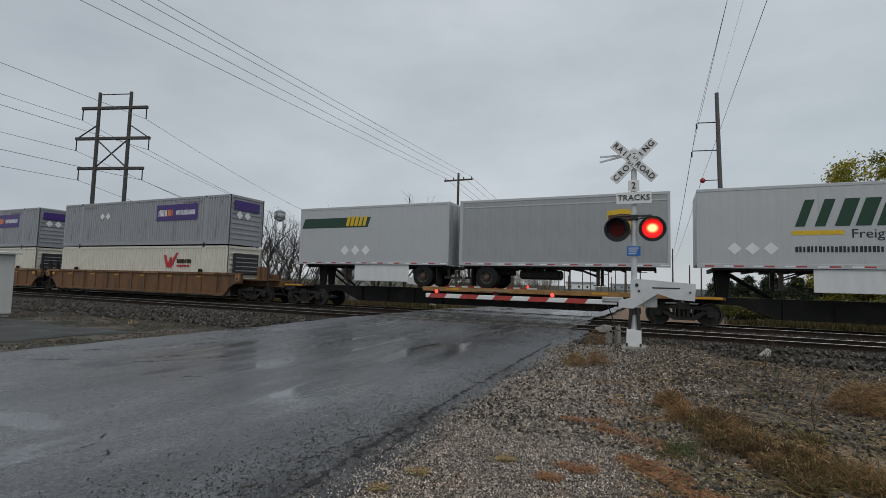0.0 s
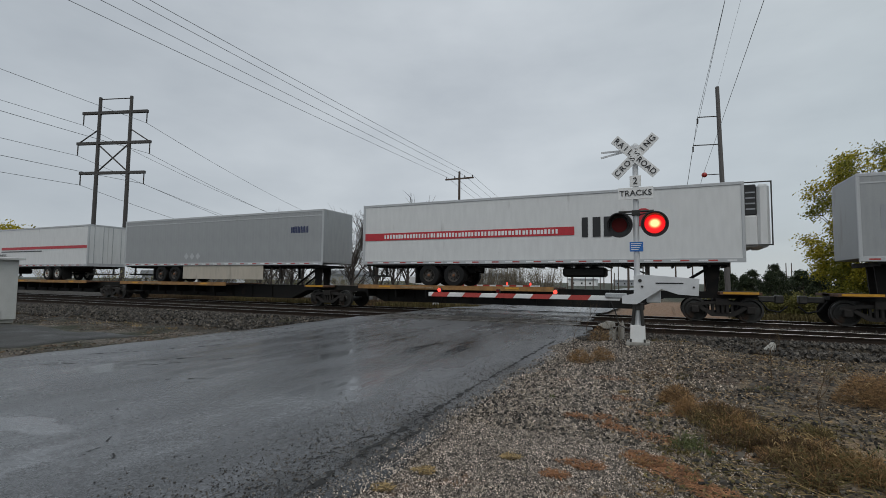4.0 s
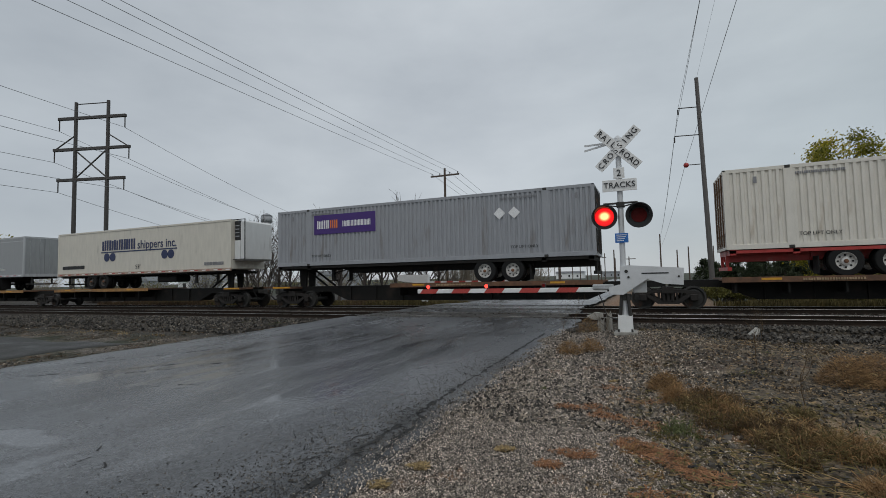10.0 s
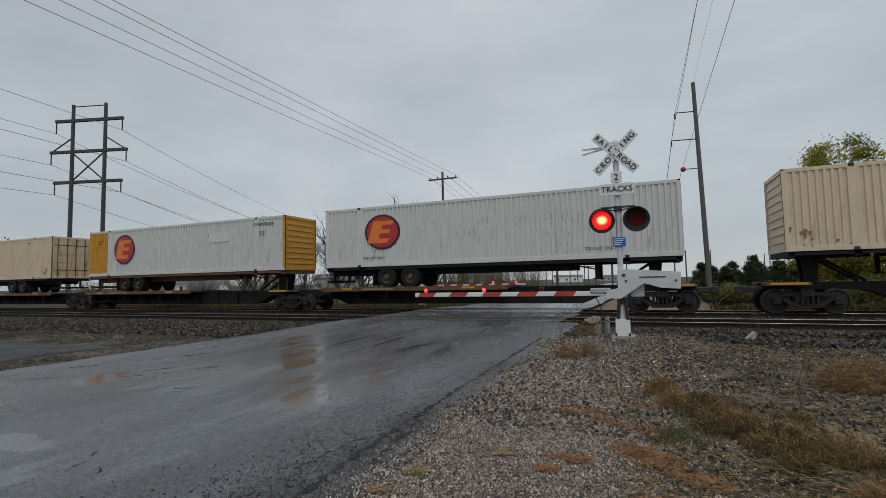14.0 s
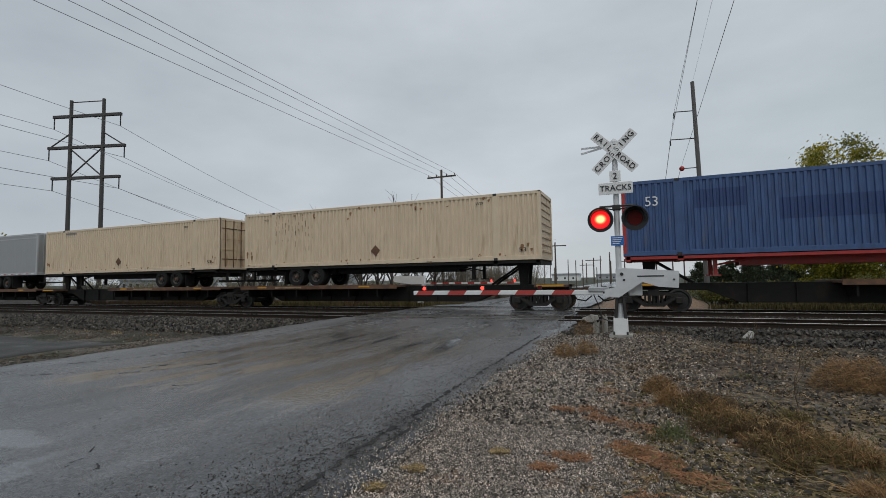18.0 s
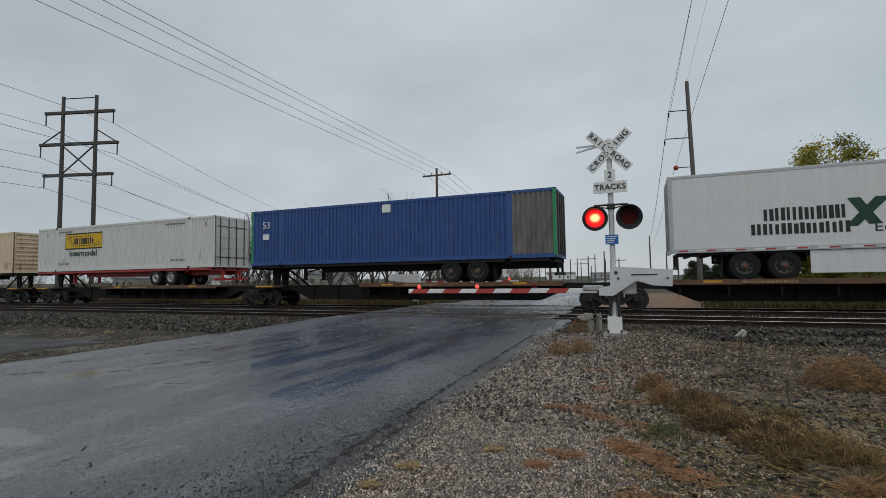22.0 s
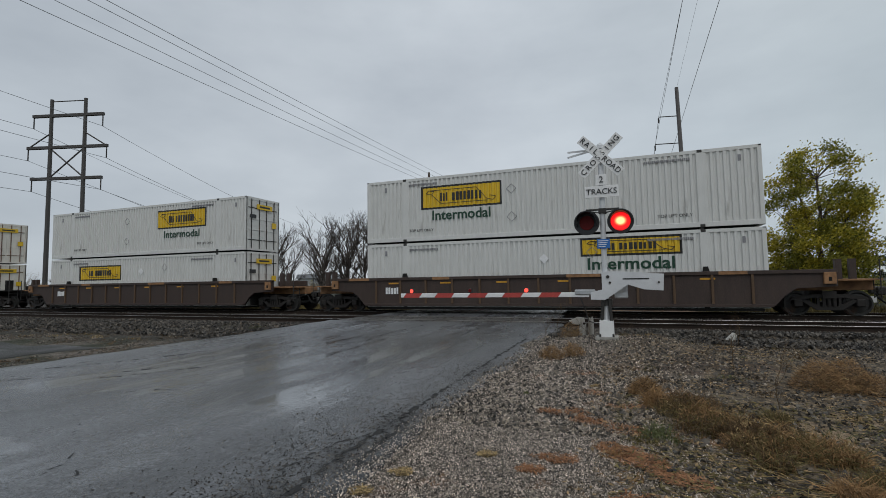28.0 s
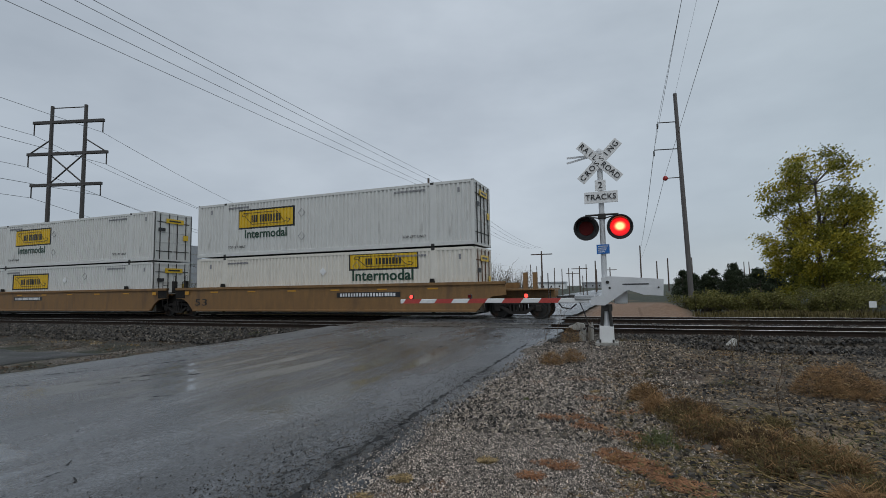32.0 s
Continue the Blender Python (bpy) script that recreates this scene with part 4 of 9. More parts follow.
def wheel(parent, x, y, z, r=0.5, width=0.26, rim_mat=None, out=-1):
    def tyre():
        bm = bmesh.new()
        prof = [(0.30, 0), (0.47, 0.0), (0.5, 0.03), (0.5, width - 0.03), (0.47, width), (0.30, width)]
        seg = 24
        rings = [[bm.verts.new((q * r / 0.5 * math.cos(k * math.tau / seg), w, q * r / 0.5 * math.sin(k * math.tau / seg))) for k in range(seg)] for q, w in prof]
        for a, c in zip(rings, rings[1:] + rings[:1]):
            for k in range(seg):
                j = (k + 1) % seg
                bm.faces.new((a[k], a[j], c[j], c[k]))
        bmesh.ops.recalc_face_normals(bm, faces=bm.faces)
        return bm

    def rim():
        bm = bmesh.new()
        seg = 24
        prof = [(0.31, 0.02), (0.28, 0.02), (0.26, 0.10), (0.15, 0.12), (0.13, 0.03), (0.06, 0.02), (0.0, 0.02)]
        rings = [[bm.verts.new((q * r / 0.5 * math.cos(k * math.tau / seg), w, q * r / 0.5 * math.sin(k * math.tau / seg))) for k in range(seg)] for q, w in prof[:-1]]
        for a, c in zip(rings, rings[1:]):
            for k in range(seg):
                j = (k + 1) % seg
                bm.faces.new((a[k], a[j], c[j], c[k]))
        bm.faces.new(rings[-1])
        bmesh.ops.recalc_face_normals(bm, faces=bm.faces)
        return bm

    w = use("wheel", ("tyre", r), tyre, M["rubber"], parent, pose(x, y, z), "black rubber tyre")
    u = use("rim", ("rim", r), rim, rim_mat or M["rim"], w)
    if y < 0.2:
        def holes():
            bm = bmesh.new()
            for k in range(8):
                a = k * math.tau / 8
                disc(bm, 0.205 * math.cos(a), 0.205 * math.sin(a), 0.032, 0.032, 0.085, 0.115, 8)
            return bm
        use("hand_holes", "holes", holes, M["black"], u)
        use("hub", "hub", lambda: tube(tubed((0, 0.02, 0), (0, -0.03, 0), 0.07, 0.06, seg=12), (0, -0.03, 0), (0, -0.05, 0), 0.04, 0.03, seg=12), M["hub_rust"], u)
    return w


def bogie(parent, xs, rim_mat, z=DECK + 0.5, frame_mat=None):
    for x in xs:
        wheel(parent, x, 0.03, z, rim_mat=rim_mat)
        wheel(parent, x, 0.33, z, rim_mat=rim_mat)
        wheel(parent, x, 2.02, z, rim_mat=rim_mat)
        use("axle", "axle", lambda: tubed((0, 0.2, 0), (0, 2.3, 0), 0.07), M["black"], parent, pose(x, 0, z))
    a, c = min(xs) - 0.8, max(xs) + 0.8
    bm = boxed(a, c, 0.62, 0.74, z + 0.12, z + 0.5)
    box(bm, a, c, 1.85, 1.97, z + 0.12, z + 0.5)
    for x in np.linspace(a + 0.1, c - 0.1, 4):
        box(bm, x - 0.05, x + 0.05, 0.6, 2.0, z + 0.2, z + 0.4)
    part("suspension_frame", bm, frame_mat or M["black"], parent)


def trailer(x, L, body, rear, label, group="trailers on the train", skirt=None, reefer=False, rim="rim_dark", axles=None, zb=2.15, zt=5.07,
            rail="silver_light", dashes=True, seams=True, seam_every=1.22):
    """A highway van trailer standing on its flat platform; rear says at which end its doors are."""
    ob = mover("van_trailer", x, label, "semi trailer", group)
    W = 2.59
    flip = rear == "L"
    fx = (lambda v: L - v) if flip else (lambda v: v)

    def bx(bm, x0, x1, *r, **k):
        a, c = sorted((fx(x0), fx(x1)))
        return box(bm, a, c, *r, **k)

    part("body", boxed(0.02, L - 0.02, 0.012, W - 0.012, zb + 0.1, zt - 0.04, 0.02), M[body], ob)
    if seams:
        n = max(2, round(L / seam_every))
        w = (L - 0.2) / n
        for k in range(n):
            use("side_panel", ("sp", round(w, 3), zb, zt), lambda: boxed(0.001, w - 0.001, 0, 0.02, zb + 0.15, zt - 0.1, 0.0015), M[body], ob, pose(0.1 + k * w, 0.0, 0))
    part("roof", boxed(0.03, L - 0.03, 0.03, W - 0.03, zt - 0.04, zt, 0.012), M["silver_light"], ob, "pale metal roof sheet")
    part("top_rail", boxed(0, L, -0.014, 0.03, zt - 0.12, zt - 0.015, 0.006), M[rail], ob)
    part("bottom_rail", boxed(0, L, -0.016, 0.05, zb, zb + 0.16, 0.006), M["rail_tan" if body == "offwhite" else rail], ob)
    if body == "silver":
        part("side_moulding", boxed(0.1, L - 0.1, -0.012, 0.002, zt - 0.36, zt - 0.31, 0.003), M["silver_light"], ob, "pale raised moulding")
    for x0 in (0.0, L - 0.1):
        part("corner_post", boxed(x0, x0 + 0.1, -0.012, 0.05, zb + 0.16, zt - 0.12, 0.01), M[rail], ob)
    if dashes:
        a, c = bmesh.new(), bmesh.new()
        k, v = 0, 0.25
        while v < L - 0.3:
            box(a if k % 2 else c, v, v + 0.3, -0.021, -0.01, zb + 0.05, zb + 0.1)
            v += 0.32 if k % 2 else 0.6
            k += 1
        tagged(part("reflective_tape", a, M["logo_white"], ob, "white reflective tape"), kind="stuff")
        tagged(part("reflective_tape", c, M["reflect_red"], ob, "red reflective tape"), kind="stuff")
    # doors, with rods, at the rear; a plain nose or a cooling unit in front
    xr = fx(L)
    o = -1 if flip else 1
    for y0 in (0.08, 1.31):
        d = part("rear_door", boxed(min(xr, xr + o * 0.03), max(xr, xr + o * 0.03), y0, y0 + 1.2, zb + 0.2, zt - 0.12, 0.006), M[body], ob)
        for yy in (y0 + 0.3, y0 + 0.9):
            part("lock_rod", tubed((xr + o * 0.05, yy, zb + 0.1), (xr + o * 0.05, yy, zt - 0.1), 0.017, seg=6), M["chrome"], d)
    part("rear_frame", bx(bx(bx(bx(bmesh.new(), L - 0.02, L + 0.045, 0, 0.08, zb, zt), L - 0.02, L + 0.045, W - 0.08, W, zb, zt),
                                L - 0.02, L + 0.045, 0.08, W - 0.08, zt - 0.12, zt), L - 0.02, L + 0.045, 0.08, W - 0.08, zb, zb + 0.2), M[rail], ob)
    bump = bx(bmesh.new(), L - 0.25, L - 0.15, 0.3, W - 0.3, zb - 0.6, zb - 0.5)
    for yy in (0.6, 1.9):
        bx(bump, L - 0.24, L - 0.16, yy, yy + 0.08, zb - 0.5, zb)
    part("rear_bumper", bump, M["steel"], ob)
    if reefer:
        u = part("cooling_unit", bx(bmesh.new(), -0.40, 0.0, 0.25, W - 0.25, zb + 1.7, zt - 0.1, bevel=0.04), M["signal_black"], ob, "black cooling unit")
        part("cooling_cover", bx(bmesh.new(), -0.80, -0.40, 0.22, W - 0.22, zb + 0.55, zt - 0.1, bevel=0.10), M["white"], ob, "white cooling unit cover")
        part("cooling_base", bx(bmesh.new(), -0.40, 0.0, 0.22, W - 0.22, zb + 0.55, zb + 1.69, bevel=0.04), M["white"], ob, "white cooling unit cover")
        for k in range(4):
            part("vent_slat", bx(bmesh.new(), -0.36, -0.06, 0.235, 0.25, zb + 1.9 + k * 0.2, zb + 1.95 + k * 0.2), M["grey"], u)
        guard = bmesh.new()
        for q in (zb + 0.6, zt - 0.06):
            bx(guard, -0.86, 0.0, 0.16, 0.2, q, q + 0.04)
        bx(guard, -0.86, -0.82, 0.16, 0.2, zb + 0.6, zt - 0.02)
        part("guard_frame", guard, M["steel"], ob)
    under = bx(bmesh.new(), 0.5, L - 0.2, 0.05, W - 0.05, zb - 0.07, zb, bevel=0)
    for k in range(int(L / 0.6)):
        bx(under, 0.5 + k * 0.6, 0.58 + k * 0.6, 0.1, W - 0.1, zb - 0.15, zb - 0.06)
    tagged(part("underframe", under, M["black"], ob), kind="stuff")
    axles = axles or ([L - 1.25] if L < 10 else [L - 4.85, L - 3.6])
    bogie(ob, [fx(v) for v in axles], M[rim])
    far_axle = max(axles)
    part("mudflap", bx(bmesh.new(), far_axle + 0.68, far_axle + 0.71, 0.05, 0.65, DECK + 0.12, zb), M["rubber"], ob)
    lg = 2.6 if L < 10 else 3.2
    for yy in (0.45, W - 0.6):
        leg = bx(bmesh.new(), lg, lg + 0.13, yy, yy + 0.13, DECK + 0.28, zb - 0.05)
        bx(leg, lg - 0.1, lg + 0.23, yy - 0.05, yy + 0.18, DECK + 0.24, DECK + 0.28)
        a, c = fx(lg + 0.06), fx(lg + 1.0)
        tube(leg, (a, yy + 0.06, DECK + 0.6), (c, yy + 0.06, zb - 0.05), 0.03, seg=6)
        part("landing_leg", leg, M["steel"], ob)
    if skirt:
        part("side_skirt", bx(bmesh.new(), lg + 0.9, min(axles) - 0.75, 0.04, 0.07, zb - 0.80, zb - 0.01, bevel=0.01), M[skirt], ob, "smooth side skirt panel")
    else:
        part("spare_rack", bx(bmesh.new(), lg + 1.6, lg + 3.3, 0.35, 1.4, zb - 0.55, zb - 0.15, bevel=0.08), M["black"], ob)
    return ob


def corrugated(L, z0, z1, pitch=0.212, depth=0.045):
    """Pressed steel side sheet: flats and channels, facing -y."""
    bm = bmesh.new()
    xs, v = [], 0.12
    n = int((L - 0.24) / pitch)
    p = (L - 0.24) / n
    for k in range(n):
        b = v + k * p
        xs += [(b, 0.006), (b + p * 0.42, 0.006), (b + p * 0.53, 0.006 + depth), (b + p * 0.89, 0.006 + depth)]
    xs.append((L - 0.12, 0.006))
    lo = [bm.verts.new((a, d, z0)) for a, d in xs]
    hi = [bm.verts.new((a, d, z1)) for a, d in xs]
    for k in range(len(xs) - 1):
        bm.faces.new((lo[k], lo[k + 1], hi[k + 1], hi[k]))
    return bm


def container(x, z0, body, label, group, doors="R", L=16.15, H=2.90, post="", end_mat=None, ends=None, first=None, last=None, off=0.0):
    """A corrugated steel box. post: the material of its end frames; first, last: other colours beyond the lifting posts."""
    ob = mover("freight_container", x, label, "shipping container", group)
    W, z1 = 2.59, z0 + H
    body_m, post_m = M[body], M[post or body]
    mid0, mid1 = (1.98, L - 1.98) if L > 13 else (0.0, L)
    spans = [(0.0, mid0, first or body), (mid0, mid1, body), (mid1, L, last or body)] if L > 13 else [(0.0, L, body)]
    for a, c, mt in spans:
        use("side_wall", ("cor", round(c - a, 2), round(H, 2)), lambda: corrugated(c - a, 0.17, H - 0.12), M[mt], ob, pose(a, 0, z0))
        use("side_wall", ("cor", round(c - a, 2), round(H, 2)), lambda: corrugated(c - a, 0.17, H - 0.12), M[mt], ob, pose(c, W, z0, 0, 0, 180))
    part("roof", boxed(0.02, L - 0.02, 0.03, W - 0.03, z1 - 0.06, z1 - 0.012), body_m, ob)
    part("floor", boxed(0.02, L - 0.02, 0.05, W - 0.05, z0 + 0.03, z0 + 0.15), M["black"], ob)
    part("top_rail", boxed(0, L, 0, 0.06, z1 - 0.13, z1, 0.006), body_m, ob)
    part("bottom_rail", boxed(0, L, -0.004, 0.06, z0, z0 + 0.18, 0.006), body_m, ob)
    part("far_rails", box(boxed(0, L, W - 0.06, W, z1 - 0.13, z1), 0, L, W - 0.06, W, z0, z0 + 0.18), body_m, ob)
    for px in ({0.0, L - 0.14, mid0 - 0.07, mid1 - 0.07} if L > 13 else {0.0, L - 0.14}):
        edge = px < 0.01 or px > L - 0.2
        wide = 0.14 if edge else 0.26
        px = px if edge else px - 0.06
        use("post", ("post", wide, round(H, 2)), lambda: boxed(0, wide, -0.006, 0.1, 0.1, H - 0.05, 0.008), post_m if edge else body_m, ob, pose(px, 0, z0))
        use("post", ("post", wide, round(H, 2)), lambda: boxed(0, wide, -0.006, 0.1, 0.1, H - 0.05, 0.008), post_m if edge else body_m, ob, pose(px, W - 0.094, z0))
        if not edge or L < 13:
            for zz in (z0 - 0.008, z1 - 0.11):
                use("corner_casting", "cast", lambda: boxed(-0.01, 0.16, -0.014, 0.1, 0, 0.11, 0.01), M["steel"], ob, pose(px if edge else px + 0.05, 0, zz), "dark corner casting")
    # ends: doors with rods at one, a ribbed wall at the other
    for at in ("L", "R"):
        xe, o = (0.0, -1) if at == "L" else (L, 1)
        end_bm = bmesh.new()
        a, c = sorted((xe, xe - o * 0.1))
        for y0, y1, q0, q1 in ((0, 0.14, z0, z1), (W - 0.14, W, z0, z1), (0.14, W - 0.14, z1 - 0.14, z1), (0.14, W - 0.14, z0, z0 + 0.16)):
            box(end_bm, a, c, y0, y1, q0, q1)
        part("end_frame", end_bm, body_m if post == "green" else post_m, ob)
        em = M[end_mat or body]
        rod_m = M["rustbrown"] if (end_mat or body) in ("cream_rusty", "hunt_old", "hunt", "cream") else M["steel"]
        if at == doors:
            for y0 in (0.14, 1.295):
                d = part("door", boxed(min(xe - o * 0.06, xe - o * 0.02), max(xe - o * 0.06, xe - o * 0.02), y0, y0 + 1.145, z0 + 0.16, z1 - 0.14), em, ob)
                for yy in (y0 + 0.25, y0 + 0.85):
                    part("lock_rod", tubed((xe + o * 0.01, yy, z0 + 0.1), (xe + o * 0.01, yy, z1 - 0.08), 0.026, seg=6), rod_m, d)
                for zz in (0.55, 1.1, 1.7, 2.3):
                    part("hinge_bar", boxed(min(xe - o * 0.03, xe), max(xe - o * 0.03, xe), y0 + 0.03, y0 + 1.1, z0 + zz, z0 + zz + 0.045), rod_m if zz in (0.55, 2.3) else em, d)
        else:
            part("end_wall", boxed(min(xe - o * 0.08, xe - o * 0.05), max(xe - o * 0.08, xe - o * 0.05), 0.14, W - 0.14, z0 + 0.16, z1 - 0.14), em, ob)
            for k in range(8):
                zz = z0 + 0.32 + k * 0.3
                part("end_rib", boxed(min(xe - o * 0.06, xe - o * 0.015), max(xe - o * 0.06, xe - o * 0.015), 0.2, W - 0.2, zz, zz + 0.12, 0.02), em, ob)
    return ob


def chassis(x, L, rear, color, group="container chassis on the train", rim="rim_dark", zt=2.15):
    ob = mover("container_chassis", x, {"red": "red steel container chassis on tandem wheels", "black": "black steel container chassis on tandem wheels",
               "rustbrown": "rust-brown steel container chassis on tandem wheels", "grey": "grey steel container chassis on tandem wheels"}[color], "trailer chassis", group)
    flip = rear == "L"
    fx = (lambda v: L - v) if flip else (lambda v: v)

    def bx(bm, x0, x1, *r):
        a, c = sorted((fx(x0), fx(x1)))
        return box(bm, a, c, *r)
    for y0 in (0.75, 1.72):
        part("main_beam", bx(bx(bmesh.new(), 0.2, 4.0, y0, y0 + 0.12, zt - 0.2, zt - 0.02), 4.0, L - 0.1, y0, y0 + 0.12, zt - 0.42, zt - 0.02), M[color], ob)
    for v in (0.15, 2.0, L - 2.1, L - 0.2):
        part("bolster", bx(bmesh.new(), v - 0.1, v + 0.1, 0.02, 2.57, zt - 0.2, zt - 0.004), M[color], ob)
    part("side_rail", bx(bmesh.new(), 0.1, L - 0.1, 0.02, 0.1, zt - 0.14, zt - 0.03), M[color], ob)
    bogie(ob, [fx(L - 4.7), fx(L - 3.45)], M[rim], frame_mat=M[color])
    for yy in (0.45, 2.0):
        leg = bx(bmesh.new(), 3.1, 3.24, yy, yy + 0.14, DECK + 0.25, zt - 0.1)
        bx(leg, 3.0, 3.34, yy - 0.05, yy + 0.19, DECK + 0.2, DECK + 0.25)
        a, c = fx(3.17), fx(4.2)
        tube(leg, (a, yy + 0.07, DECK + 0.6), (c, yy + 0.07, zt - 0.2), 0.035, seg=6)
        part("landing_leg", leg, M[color], ob)
    bm = bx(bmesh.new(), L - 0.15, L - 0.02, 0.1, 2.49, zt - 0.75, zt - 0.62)
    for yy in (0.6, 1.9):
        bx(bm, L - 0.14, L - 0.04, yy, yy + 0.1, zt - 0.62, zt - 0.2)
    part("rear_bumper", bm, M[color], ob)
    part("mudflap", bx(bmesh.new(), L - 2.72, L - 2.69, 0.05, 0.65, DECK + 0.1, zt - 0.3), M["rubber"], ob)
    return ob


YC = FAR_Y - SIDE     # track centre in a load's own space


def truck(parent, x):
    def truck_frame():
        bm = bmesh.new()
        for y0 in (YC - 1.08, YC + 0.93):
            prism(bm, [(-1.12, 0.56), (-1.05, 0.66), (-0.5, 0.74), (0.5, 0.74), (1.05, 0.66), (1.12, 0.56), (0.95, 0.54), (0.45, 0.62), (-0.45, 0.62), (-0.95, 0.54)], y0, y0 + 0.15)
            prism(bm, [(-0.78, 0.50), (-0.66, 0.56), (-0.24, 0.32), (0.24, 0.32), (0.66, 0.56), (0.78, 0.50), (0.36, 0.2), (-0.36, 0.2)], y0, y0 + 0.14)
            for xx in (-0.34, 0.27):
                box(bm, xx, xx + 0.07, y0 + 0.02, y0 + 0.13, 0.3, 0.64)
            for xx in (-0.15, 0.0, 0.15):
                tube(bm, (xx, y0 + 0.03, 0.31), (xx, y0 + 0.03, 0.63), 0.06, seg=7)
            for xx in (-0.88, 0.88):
                box(bm, xx - 0.13, xx + 0.13, y0 - 0.03, y0 + 0.13, 0.31, 0.57, 0.03)
        box(bm, -0.2, 0.2, YC - 1.15, YC + 1.15, 0.6, 0.84)
        return bm

    def rw():
        bm = bmesh.new()
        seg = 28
        prof = [(0.10, -0.10), (0.16, -0.03), (0.33, 0.0), (0.37, -0.07), (0.42, -0.07), (0.42, 0.06), (0.45, 0.06), (0.45, 0.09)]
        rings = [[bm.verts.new((q * math.cos(k * math.tau / seg), w, q * math.sin(k * math.tau / seg))) for k in range(seg)] for q, w in prof]
        for p, q in zip(rings, rings[1:]):
            for k in range(seg):
                bm.faces.new((p[k], q[k], q[(k + 1) % seg], p[(k + 1) % seg]))
        bm.faces.new(rings[0]), bm.faces.new(rings[-1][::-1])
        bmesh.ops.recalc_face_normals(bm, faces=bm.faces)
        tube(bm, (0, -0.10, 0), (0, -0.07, 0), 0.12, seg=12)
        return bm
    t = use("truck", "truck", truck_frame, M["truckside"], parent, pose(x, 0, 0))
    for dx in (-0.88, 0.88):
        use("rail_wheel", "rw", rw, M["steel"], t, pose(dx, YC - 0.76, 0.42))
        use("rail_wheel", "rw", rw, M["black"], t, pose(dx, YC + 0.76, 0.42, 0, 0, 180))
        use("axle", "rax", lambda: tubed((0, YC - 1.0, 0), (0, YC + 1.0, 0), 0.09), M["steel"], t, pose(dx, 0, 0.42))


def coupler(parent, x, o):
    bm = boxed(min(x, x + o * 0.55), max(x, x + o * 0.55), YC - 0.1, YC + 0.1, 0.72, 0.94, 0.03)
    box(bm, min(x + o * 0.5, x + o * 0.78), max(x + o * 0.5, x + o * 0.78), YC - 0.16, YC + 0.16, 0.68, 0.98, 0.04)
    part("coupler", bm, M["steel"], parent, "rusty knuckle coupler")
    pts = [(x, 0.8), (x + o * 0.25, 0.45), (x + o * 0.6, 0.38), (x + o * 0.85, 0.6)]
    bm = bmesh.new()
    for (a, q), (c, w) in zip(pts, pts[1:]):
        tube(bm, (a, YC - 0.35, q), (c, YC - 0.35, w), 0.03, seg=6)
    part("air_hose", bm, M["rubber"], parent)


